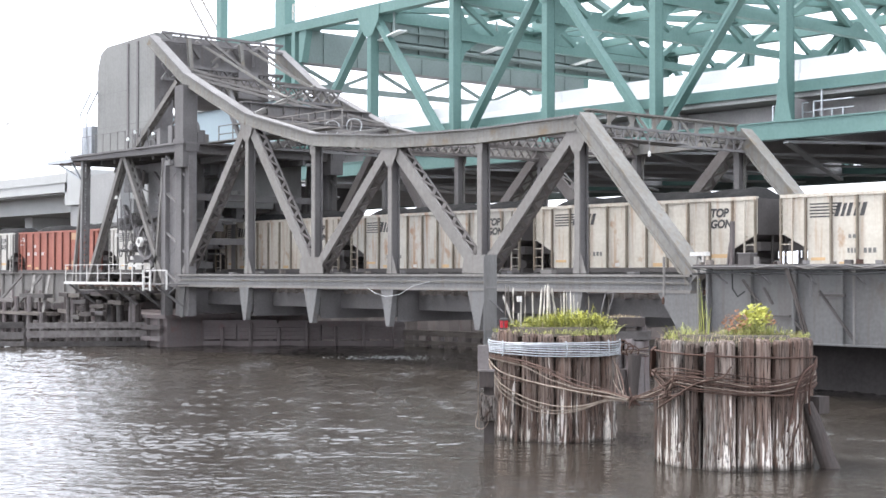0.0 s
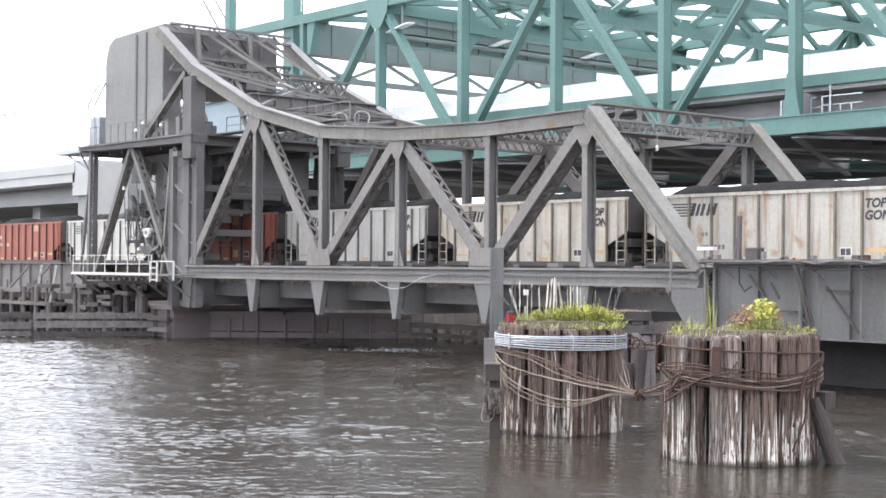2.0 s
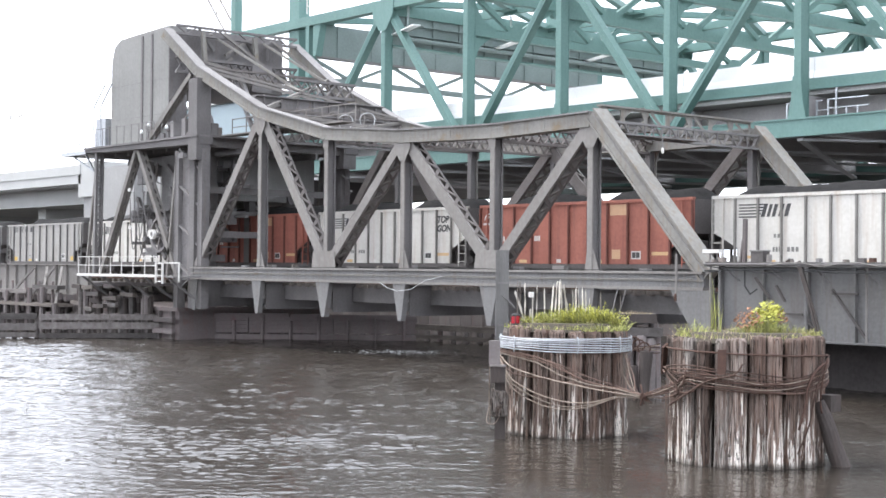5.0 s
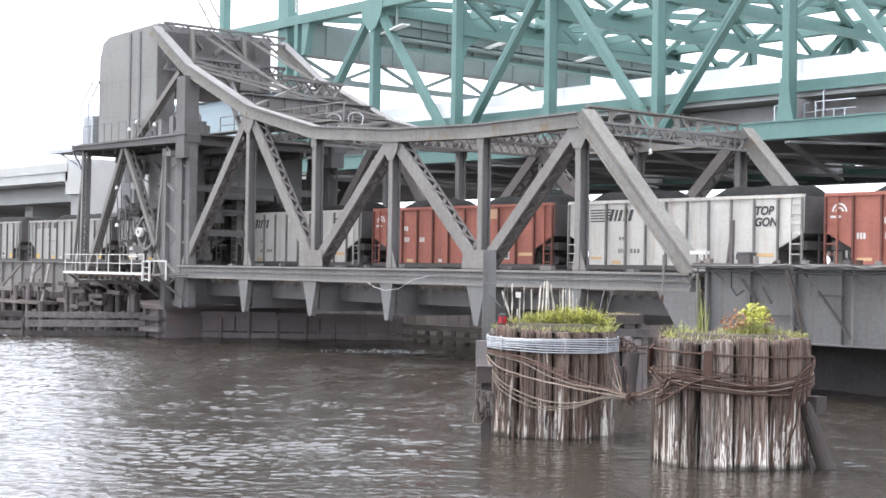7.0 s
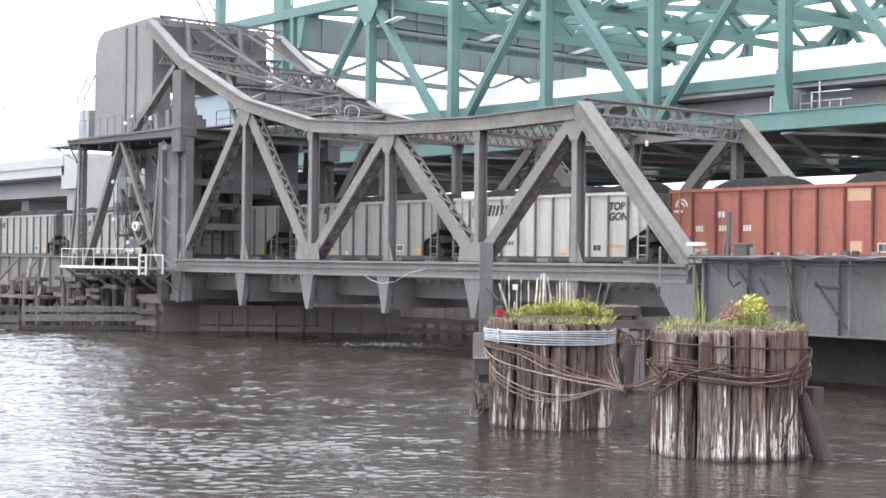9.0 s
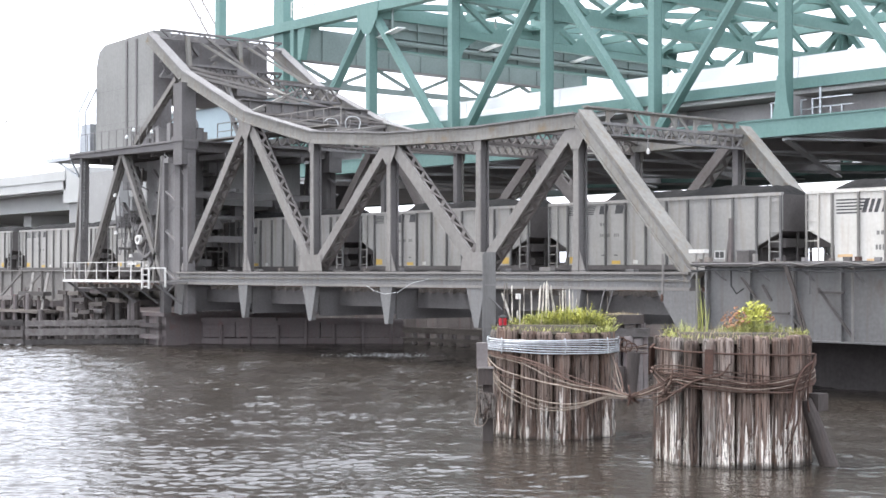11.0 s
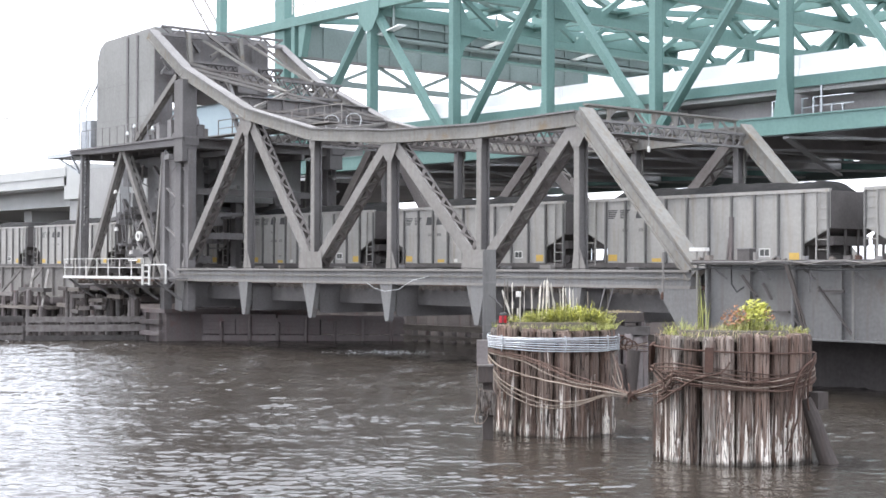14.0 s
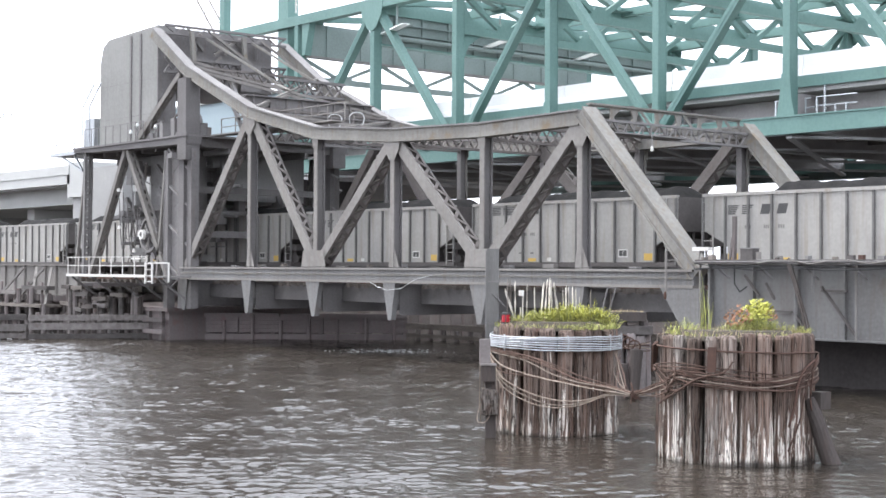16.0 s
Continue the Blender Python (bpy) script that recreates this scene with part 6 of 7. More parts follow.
# lamps on the platform edge
for x, z in ((-83.8, 12.9), (-82.9, 13.3), (-80.6, 13.0)):
    tpart("lamp", tube(B(), [(x, 44.5, z), (x, 44.5, z + 0.08), (x, 44.5, z + 0.24)], [0.07, 0.12, 0.06], 8), GLASSY)
    tpart("lamp_post", tube(B(), [(x, 44.5, 12.3), (x, 44.5, z)], 0.04, 6), SOOT)
# walkway and rods over the tail of the span, between the trusses
for a, b in (((-77.4, 45.3, 16.6), (-70.4, 55.5, 13.6)), ((-77.4, 55.5, 16.6), (-70.4, 45.3, 13.6)), 
             ((-77.4, 50, 15.2), (-70.4, 50, 12.4)), ((-70.4, 47, 12.3), (-57.3, 47, 10.6)), ((-70.4, 54, 12.3), (-63.9, 54, 11.2))):
    bpart("tie_rod", beam(B(), a, b, 0.13, 0.13), STEEL)
for x, z in ((-70.4, 12.1),):
    bpart("sway_strut", lattice(B(), (x, NEAR + 0.3, z), (x, FAR - 0.3, z), 0.9, 0.7, 0.1, cross=True), SOOT)
bpart("operating_strut", box(B(), -78.6, -66.5, 49.7, 50.1, 12.1, 12.5), BLACKSTEEL)
bpart("panel_strut", box(B(), PX[5] - 0.25, PX[5] + 0.25, NEAR + 0.3, FAR - 0.3, 12.75, 13.25), BLACKSTEEL)
bpart("panel_strut_flange", box(B(), PX[5] - 0.4, PX[5] + 0.4, NEAR + 0.3, FAR + 0.3, 13.25, 13.31), SOOT)
for a, b in (((-81.4, 48.4, 19.3), (-73.0, 51.5, 14.3)), ((-80.7, 52.4, 19.0), (-75.6, 54.2, 16.0))):
    bpart("tie_rod", beam(B(), a, b, 0.12, 0.14), CHORD)
bpart("rod_plate", beam(B(), (-74.8, 50.05, 15.6), (-73.9, 50.4, 15.2), 0.7, 0.06), CHORD)
# deep cross girder under the tail, its stiffeners and the laced strut above it
bpart("cross_girder", box(B(), -71.86, -71.8, NEAR + 0.35, FAR - 0.35, 12.9, 14.35), BLACKSTEEL)
for z in (12.87, 14.35):
    bpart("girder_flange", box(B(), -72.1, -71.55, NEAR + 0.35, FAR - 0.35, z, z + 0.06), BLACKSTEEL)
for k in range(8):
    y = NEAR + 1.0 + k * (FAR - NEAR - 2.0) / 7
    bpart("girder_stiffener", box(B(), -71.8, -71.66, y - 0.04, y + 0.04, 12.93, 14.35), BLACKSTEEL)
bpart("cross_lacing", lattice(B(), (-74.6, 50.6, 15.5), (-74.6, FAR - 0.35, 15.5), 0.9, 0.75, 0.14, cross=True, chord=0.16), BLACKSTEEL)
bpart("crawl_plate", box(B(), -75.4, -69.2, 48.2, 49.4, 12.55, 12.62), BLACKSTEEL)
# bent pipe hoops over the ladder way
for k in range(4):
    x, r = -69.9 + 0.62 * k, (0.75, 0.6, 0.8, 0.65)[k]
    bpart("pipe_hoop", tube(B(), [(x + r * 0.7 * math.cos(a), 50.0 + 0.35 * k + 0.3 * math.sin(2 * a), 12.6 + 1.35 * r * math.sin(a)) for a in [math.pi * q / 10 for q in range(11)]], 0.028, 6), LIGHTSTEEL if k % 2 else STEEL)
bpart("upper_walk", box(B(), -76.5, -64, 46.0, 46.9, 12.35, 12.43), STEEL)
railing(bpart, STEEL, (-76.5, 46.9, 12.43), (-64, 46.9, 12.43), 8, 1.0, (0.5, 1.0), 0.025)

# ---- clutter on the right-hand girder ----
walkw = thing("girder_walkway", "narrow grated walkway with pipes along the girder top", "walkway", (-25, 44.5, 4.77))
part("grating", box(B(), -12, 17, -0.75, -0.06, 0.0, 0.09), GRIME, walkw)
part("edge_angle", box(B(), -12, 17, -0.8, -0.75, -0.05, 0.11), GRIME, walkw)
for k in range(8):
    x = -11.3 + k * 2.05
    part("bracket", beam(B(), (x, -0.7, 0), (x, 0.4, -0.6), 0.05, 0.06), SOOT, walkw)
for k in range(3):
    part("cable", tube(B(), [(-12 + s * 1.45, -0.84, -0.04 - 0.05 * k - 0.16 * abs(math.sin(s * 1.3 + k))) for s in range(21)], 0.022, 6), RUBBER, walkw)
part("pipe", tube(B(), [(-12, -0.9, 0.02), (17, -0.9, 0.05)], 0.03, 8), UNDERSTEEL, walkw)
for k, r in enumerate((0.018, 0.014, 0.02)):
    part("loose_hose", tube(B(), [(-9 + s * 0.8, -0.86 - 0.03 * k, 0.1 + 0.05 * math.sin(s * 2.3 + k * 2) - 0.1 * abs(math.sin(s * 0.9 + k))) for s in range(12)], r, 6), (SOOT, RUBBER, STEEL)[k], walkw)
rnd = random.Random(31)
for k in range(26):
    x, w, h = rnd.uniform(-12, 6), rnd.uniform(0.05, 0.3), rnd.uniform(0.05, 0.22)
    part("clutter", box(B(), x, x + w, -0.7, -0.7 + rnd.uniform(0.1, 0.3), 0.09, 0.09 + h), rnd.choice((SOOT, TIMBER, GRIME, RUST, GRIME)), walkw)
board = thing("leaning_board", "long weathered board leaning on the girder", "board", (-32.85, 44.1, 0))
bm = B()
beam(bm, (0.2, -0.42, 4.9), (0.72, -0.5, 3.65), 0.17, 0.07, (0, 1, 0))
beam(bm, (0.66, -0.52, 3.75), (1.3, -0.6, 1.9), 0.08, 0.06, (0, 1, 0))
beam(bm, (0.76, -0.52, 3.7), (1.46, -0.6, 1.9), 0.05, 0.05, (0, 1, 0))
part("plank", bm, WETWOOD, board)
stub = thing("timber_stub", "rough upright timber stub beside a steel box", "timber", (-35.35, 44.0, 4.86))
part("upright", beam(B(), (0, 0, -0.1), (0.03, 0, 1.65), 0.13, 0.15, (0, 1, 0)), TARRED, stub)
part("prop", beam(B(), (-0.22, 0, -0.1), (-0.08, 0, 0.85), 0.06, 0.08, (0, 1, 0)), TARRED, stub)
cab = thing("relay_box", "dark steel relay box with a small barrel", "box", (-34.7, 44.1, 4.86))
part("case", box(B(), -0.28, 0.28, -0.2, 0.2, -0.02, 0.42), GRIME, cab)
part("lid", box(B(), -0.31, 0.31, -0.23, 0.23, 0.42, 0.46), SOOT, cab)
part("barrel", tube(B(), [(0.5, -0.1, 0.0), (0.5, -0.1, 0.3)], 0.1, 10), STEEL, cab)
fix = thing("signal_lamp", "white flat lamp on two short legs", "lamp", (-36.9, 44.0, 4.86))
part("shade", box(B(), -0.4, 0.4, -0.12, 0.12, 0.36, 0.5), WHITE, fix)
for x in (-0.15, 0.2):
    part("leg", beam(B(), (x, 0, -0.1), (x + 0.05, 0, 0.4), 0.045, 0.045, (0, 1, 0)), STEEL, fix)
for x, y, z0, z1, nm, m in ((-37.15, 44.2, 1.0, 4.8, "conduit", STEEL), (-36.75, 44.25, 1.5, 4.8, "conduit", SOOT), (-38.9, 44.2, 3.6, 5.2, "hanging_pole", STEEL), (-32.1, 44.4, 3.7, 4.8, "conduit", SOOT),
                            (-33.0, 44.6, 2.6, 4.7, "conduit", SOOT), (-30.4, 44.6, 2.0, 4.7, "conduit", STEEL)):
    part(nm, tube(B(), [(x + 25, y - 44.5, z0 - 4.77), (x + 25, y - 44.5, z1 - 4.77)], 0.05, 8), m, walkw)
part("signal_cap", tube(B(), [(-13.9, -0.35, -1.45), (-13.9, -0.35, -1.25), (-13.9, -0.35, -1.15)], [0.05, 0.06, 0.03], 8), RUST, walkw, "small rusty cap")
for x0, z0, x1, z1 in ((-32.1, 3.9, -30.6, 2.1), (-35.6, 4.3, -34.9, 3.5), (-33.3, 2.9, -32.6, 2.1), (-32.1, 3.75, -31.0, 3.75), (-34.2, 2.95, -33.4, 2.95), (-34.6, 4.0, -34.2, 3.4)):
    part("web_strut", beam(B(), (x0 + 25, 0.45, z0 - 4.77), (x1 + 25, 0.45, z1 - 4.77), 0.08, 0.08, (0, 1, 0)), GRIME, walkw)
part("hose", tube(B(), [(-10.5, -0.3, -0.1), (-10.45, -0.35, -0.8), (-10.2, -0.35, -1.1), (-9.9, -0.3, -0.9)], 0.03, 6), RUBBER, walkw)

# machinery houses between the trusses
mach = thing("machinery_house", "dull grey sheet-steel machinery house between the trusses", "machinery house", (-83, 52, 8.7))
part("wall", box(B(), -3, 3.2, -3, 3, 0, 3.0), WALLGREY, mach)
part("lean_to_wall", box(B(), -9.3, -3.9, -1.5, 3, 0.0, 2.85), WALLGREY, mach)
part("lean_to_wall", box(B(), -5.2, -3.2, -2.5, 2.6, -2.4, 0.35), WALLGREY, mach)
part("duct", box(B(), -8.0, -3.0, -2.2, -1.6, 1.6, 2.85), WALLGREY, mach)
for k in range(6):
    part("wall_rib", box(B(), -2.8 + k * 1.1, -2.7 + k * 1.1, -3.08, -3.0, 0, 3.0), WALLGREY, mach)
rnd = random.Random(15)
for k in range(30):
    x, z = rnd.uniform(-3.0, 3.2), rnd.uniform(-3.0, 2.9)
    a = rnd.choice((0.0, 0.0, 1.57, 0.8, -0.8))
    n = rnd.uniform(0.8, 2.6)
    part("wall_fitting", beam(B(), (x, -3.3 - 0.5 * rnd.random(), z), (x + n * math.cos(a), -3.35, z + n * math.sin(a) * 0.8), rnd.uniform(0.08, 0.28), rnd.uniform(0.1, 0.3), (0, 1, 0)), rnd.choice((GRIME, BLACKSTEEL, SOOT)), mach)
part("cabinet", box(B(), 0.6, 1.7, -3.9, -3.1, 1.2, 2.3), SOOT, mach)
part("lamp", tube(B(), [(2.2, -3.9, 2.2), (2.2, -3.9, 2.45)], 0.16, 8), WHITE, mach)
part("lamp", tube(B(), [(-1.4, -3.9, 0.4), (-1.4, -3.9, 0.6)], 0.12, 8), WHITE, mach)

# broken posts and timbers round the tower's foot
rnd = random.Random(77)
yard = thing("pile_cluster", "stand of broken dark piles and timbers by the pier", "pile cluster", (-86, 42.5, 0))
for k in range(46):
    x, y, h = rnd.uniform(-7, 3.5), rnd.uniform(1.6, 2.3), rnd.uniform(1.5, 3.2)
    part("broken_post", tube(B(), [(x, y, -1.2), (x + rnd.uniform(-0.1, 0.1), y, h)], rnd.uniform(0.12, 0.2), 7), rnd.choice((TARRED, WETWOOD, WETWOOD, WALE)), yard)
for k in range(12):
    x, y, z, w = rnd.uniform(-7, 1), rnd.uniform(1.0, 1.7), rnd.uniform(1.6, 3.3), rnd.uniform(1, 2.6)
    part("loose_timber", beam(B(), (x, y, z), (x + w, y + rnd.uniform(-0.4, 0.4), z + rnd.uniform(-0.1, 0.1)), 0.25, 0.25), rnd.choice((TIMBER, TARRED, WETWOOD, WALE)), yard)

# white water where the current breaks round the fender
bm = B()
for k in range(260):
    u = rnd.gauss(0, 0.26)
    x, y = -62.0 + u * 4.0 + rnd.gauss(0, 0.5), 48.4 + u * 0.9 + rnd.gauss(0, 1.1)
    w = rnd.uniform(0.01, 0.05)
    vs = [bm.verts.new((x + w * math.cos(a) * 1.8, y + w * math.sin(a) * 1.3, 0.04)) for a in [i * math.pi / 3 for i in range(6)]]
    top = bm.verts.new((x, y, 0.05 + w * 0.4))
    for i in range(6):
        bm.faces.new((vs[i], vs[(i + 1) % 6], top))
tagged(part("foam", bm, FOAM), "white broken water by the timber fender", "foam", kind="stuff")

# cables slung along the lower chord of the span
for k, (z, sag) in enumerate(((4.56, 0.04), (4.22, 0.05))):
    bpart("chord_cable", tube(B(), [(PX[6] + i * 1.3, 44.62 - 0.03 * k, z - sag * abs(math.sin(i * 1.1 + k))) for i in range(31)], 0.016, 6), STEEL if k else RUBBER)
bpart("loose_cable", tube(B(), [(-58.8, 44.55, 3.8), (-58.1, 44.5, 3.55), (-57.3, 44.5, 3.4), (-56.2, 44.5, 3.5), (-55.2, 44.55, 3.95), (-54.0, 44.6, 4.15)], 0.014, 6), LIGHTSTEEL)
for k in range(14):
    x = PX[6] + 1.5 + k * 2.6
    bpart("deck_clutter", box(B(), x, x + 0.2 + 0.25 * (k % 3), 45.5, 45.8, 4.5, 4.56 + 0.05 * (k % 4)), (TIMBER, SOOT, STEEL)[k % 3])

# rivet heads along the near truss
def rivet(bm, p, n, r=0.035):
    n = Vector(n).normalized()
    s = n.orthogonal().normalized()
    t = n.cross(s)
    ring = [bm.verts.new(p + (s * math.cos(k * math.pi / 2) + t * math.sin(k * math.pi / 2)) * r) for k in range(4)]
    top = bm.verts.new(p + n * 0.025)
    for k in range(4):
        bm.faces.new((ring[k], ring[(k + 1) % 4], top))


bm = B()
chain = [(PX[0] + 0.1, MIDZ + 0.1)] + [(PX[i], TOPZ[i]) for i in range(1, 7)] + [TIP]
for a, b in zip(chain, chain[1:]):
    d = Vector((b[0] - a[0], 0, b[1] - a[1]))
    u = Vector((-d.z, 0, d.x)).normalized()
    n = int(d.length / 0.24)
    for k in range(n):
        for off in (-0.3, 0.14):
            rivet(bm, Vector((a[0], NEAR - 0.281, a[1])) + d * ((k + 0.5) / n) + u * off, (0, -1, 0))
for k in range(160):
    for z in (LOW + 0.2, HIGH - 0.18):
        rivet(bm, Vector((PX[6] + k * 0.245, NEAR - 0.301, z)), (0, -1, 0))
tagged(bpart("riveting", bm, STEEL), kind="stuff")
bm = B()
for k in range(118):
    x = -37.2 + k * 0.245
    for z in (1.93 + 0.14, 4.77 - 0.14):
        rivet(bm, Vector((x, NEAR + 0.179, z)), (0, -1, 0))
bm.transform(Matrix.Translation((25, -44.5, -4.77)))
tagged(part("riveting", bm, GIRDER, walkw), kind="stuff")
# splice plates on the upper chord
for i, f in ((1, 0.5), (2, 0.5), (3, 0.45), (4, 0.55), (5, 0.5)):
    a, b = Vector((PX[i], NEAR - 0.285, TOPZ[i])), Vector((PX[i + 1], NEAR - 0.285, TOPZ[i + 1]))
    p, q = a.lerp(b, f - 0.06), a.lerp(b, f + 0.06)
    bpart("splice_plate", beam(B(), p, q, 0.02, 0.42, off=(0, -0.09)), CHORD)

# more machinery over the tower platform
rnd = random.Random(12)
for k in range(18):
    x, y, z = rnd.uniform(-84.5, -77.8), rnd.uniform(44.6, 47.5), 12.42
    w, h = rnd.uniform(0.12, 0.5), rnd.uniform(0.2, 1.3)
    tpart("machine_casing", box(B(), x - w, x + w, y - 0.2, y + 0.2, z, z + h), rnd.choice((BLACKSTEEL, SOOT, BLACKSTEEL, STEEL)))
for r0, r1, x, z in ((0.45, 0.6, -79.3, 13.4),):
    tpart("sheave_rim", annulus(B(), x, z, r0, r1, 46.4, 46.7, 24), SOOT)
    for k in range(3):
        a = math.pi * k / 3
        tpart("sheave_spoke", beam(B(), (x - r0 * math.cos(a), 46.55, z - r0 * math.sin(a)), (x + r0 * math.cos(a), 46.55, z + r0 * math.sin(a)), 0.1, 0.14, (0, 1, 0)), SOOT)
for dx in (0.0, 0.75):
    tpart("operating_bar", beam(B(), (-77.1 + dx, 47.2, 15.9), (-74.4 + dx, 47.2, 11.9), 0.22, 0.2, (0, 1, 0)), SOOT)
for k in range(6):
    f = k / 5
    tpart("bar_batten", beam(B(), (-77.1 + 2.7 * f, 47.2, 15.9 - 4 * f), (-76.35 + 2.7 * f, 47.2, 15.9 - 4 * f), 0.1, 0.25, (0, 1, 0)), SOOT)
# struts in front of the girder by the tower
for x0, x1 in ((-93.0, -95.0), (-95.2, -97.4), (-98.0, -96.2), (-101.5, -99.5)):
    bents_z = 4.4
    part("raking_strut", beam(B(), (x0 + 120, -7.3, 1.9), (x1 + 120, -5.9, bents_z), 0.16, 0.16), STEEL, bents)
for k in range(5):
    part("guard_post", box(B(), 25.4 - k * 2.2, 25.55 - k * 2.2, -6.9, -6.75, 1.9, 3.4), TARRED, bents)

bpart("portal_lamp", tube(B(), [(-42.64, 47.5, 9.58), (-42.64, 47.5, 9.74), (-42.64, 47.5, 9.82)], [0.07, 0.07, 0.03], 10), WHITE)
bpart("lamp_stem", tube(B(), [(-42.64, 47.5, 9.8), (-42.64, 47.5, 10.3)], 0.025, 6), SOOT)
# frame at the tip of the span's tail: lattice rims, upright posts and a cladding panel
bpart("tail_strut", lattice(B(), (-80.9, NEAR + 0.3, 19.3), (-80.9, FAR - 0.3, 19.3), 0.5, 0.8, 0.12, chord=0.14), BLACKSTEEL)
for y in (47.35, 51.7):
    bpart("tail_post", beam(B(), (-80.75, y, 19.3), (-80.75, y + 0.2, 17.4), 0.24, 0.3, (0, 1, 0)), CHORD)
bpart("tail_strut", lattice(B(), (-80.9, NEAR + 0.3, 17.1), (-80.9, FAR - 0.3, 17.1), 0.9, 0.7, 0.13, cross=True, chord=0.16), BLACKSTEEL)
bpart("tail_plate", box(B(), -80.5, -80.42, 51.3, 53.0, 15.8, 17.5), BLACKSTEEL)
for a, b in (((-80.7, 49.0, 19.3), (-80.4, 52.2, 17.5)), ((-80.7, 53.2, 19.2), (-79.4, 56.0, 17.1)), ((-81.0, 49.4, 18.0), (-81.0, 51.2, 19.0)), ((-80.4, 46.9, 17.4), (-76.4, 52.6, 15.5))):
    bpart("tail_brace", beam(B(), a, b, 0.13, 0.16), STEEL)
rnd = random.Random(58)
for k in range(9):
    y, z = rnd.uniform(48.0, 53.5), rnd.uniform(15.9, 18.6)
    bpart("tail_bracket", beam(B(), (-81.4, y, z), (-81.2, y + rnd.uniform(-1.2, 1.2), z + rnd.uniform(0.3, 1.1)), 0.16, 0.22), rnd.choice((SOOT, STEEL)))

# hanging boxes, pipes and lamps inside the tower frame
rnd = random.Random(91)
for x, y, z, w, h in ((-85.6, 46.0, 8.9, 0.45, 0.9), (-84.8, 46.0, 7.3, 0.3, 0.25), (-86.4, 46.2, 10.6, 1.3, 1.5), (-83.6, 47.0, 9.8, 0.9, 2.6), (-78.2, 44.4, 11.2, 0.5, 0.3)):
    tpart("hung_box", box(B(), x - w / 2, x + w / 2, y - 0.25, y + 0.25, z - h / 2, z + h / 2), rnd.choice((WALLGREY, SOOT, GALV, SOOT)))
for k in range(16):
    x, z = rnd.uniform(-87.5, -79.5), rnd.uniform(5.0, 11.2)
    a = rnd.uniform(-1.2, 1.2)
    n = rnd.uniform(0.8, 2.4)
    tpart("pipe", tube(B(), [(x, 45.8, z), (x + n * math.sin(a) * 0.5, 45.8 + rnd.uniform(-0.2, 0.4), z - n * 0.5), (x + n * math.sin(a), 46.0, z - n * math.cos(a))], rnd.uniform(0.04, 0.1), 7), rnd.choice((SOOT, RUSTYSTEEL, STEEL)))
for x, z in ((-85.5, 9.3), (-83.4, 5.4), (-85.4, 6.9)):
    tpart("small_lamp", tube(B(), [(x, 44.6, z), (x, 44.6, z + 0.22)], [0.14, 0.09], 8), WHITE)
tpart("lamp_bar", box(B(), -83.6, -82.5, 44.5, 44.6, 4.95, 5.05), WHITE)
railing(tpart, SOOT, (-90.0, NEAR - 0.6, 12.3), (-81.0, NEAR - 0.6, 12.3), 9, 1.3, (1.25,), 0.02)
for k in range(22):
    x = rnd.uniform(-84.2, -78.4)
    z = rnd.uniform(12.4, 13.6)
    p = Vector((x, rnd.uniform(44.5, 46.2), z))
    tpart("linkage", beam(B(), p, p + Vector((rnd.uniform(-0.9, 0.9), rnd.uniform(-0.2, 0.2), rnd.uniform(-0.1, 0.9))), 0.08, 0.1), rnd.choice((SOOT, STEEL, RUSTYSTEEL)))
for k in range(14):
    y = rnd.uniform(46.5, 54)
    p = Vector((rnd.uniform(-80, -71), y, rnd.uniform(12.6, 15.2)))
    bpart("linkage", beam(B(), p, p + Vector((rnd.uniform(-1.6, 1.6), rnd.uniform(-0.8, 0.8), rnd.uniform(-0.6, 0.8))), 0.09, 0.1), rnd.choice((SOOT, STEEL, RUSTYSTEEL)))
tpart("apron_plate", box(B(), -85.7, -82.9, 47.0, 47.06, 7.6, 11.7), SOOT)
tpart("apron_plate", box(B(), -82.2, -80.4, 48.0, 48.06, 6.8, 10.6), SOOT)

# ---- the coal train ----
RAIL, SIDE = 3.8, 1.6
SILL, TOP = 1.0, 3.94
# body lengths by kind
BODIES = {"cream": 13.65, "top": 13.6, "long": 14.15, "top2": 13.65, "red": 14.43, "grey": 13.65, "grey_plain": 13.85}


def coal_mesh(body, start, slope, dip, seed):
    """Heaped coal that begins some way in from the end and rises over a slope; dip leaves a saddle between two heaps."""
    HB = body / 2
    bm = B()
    nx, ny = 56, 10
    grid = []
    for i in range(nx + 1):
        row = []
        for j in range(ny + 1):
            u, v = i / nx * 2 - 1, j / ny * 2 - 1
            into = (u + 1) * HB
            along = min(max((into - start) / slope, 0), (2 * HB - into) / 0.9, 1)
            if dip:
                along = min(along, max(0.0, min((abs(into - HB - 0.1) - 0.5) / 1.3, 1)))
            else:
                along *= 0.93 + 0.07 * math.cos(u * 7 + seed)
            rise = along * min((1 - abs(v)) * 1.5, 1)
            z = TOP - 0.12 + 0.66 * rise + 0.11 * noise.noise(Vector((i * 0.3, j * 0.5, 3.1 + seed))) * min(rise * 3, 1) + 0.07 * noise.noise(Vector((i * 1.3, j * 1.7, seed)))
            row.append(bm.verts.new((u * (HB - 0.06), v * (SIDE - 0.05), z)))
        grid.append(row)
    for i in range(nx):
        for j in range(ny):
            bm.faces.new((grid[i][j], grid[i + 1][j], grid[i + 1][j + 1], grid[i][j + 1]))
    me = bpy.data.meshes.new("coal_load")
    bm.normal_update()
    bm.to_mesh(me)
    bm.free()
    me.materials.append(COAL)
    for f in me.polygons:
        f.use_smooth = True
    return me


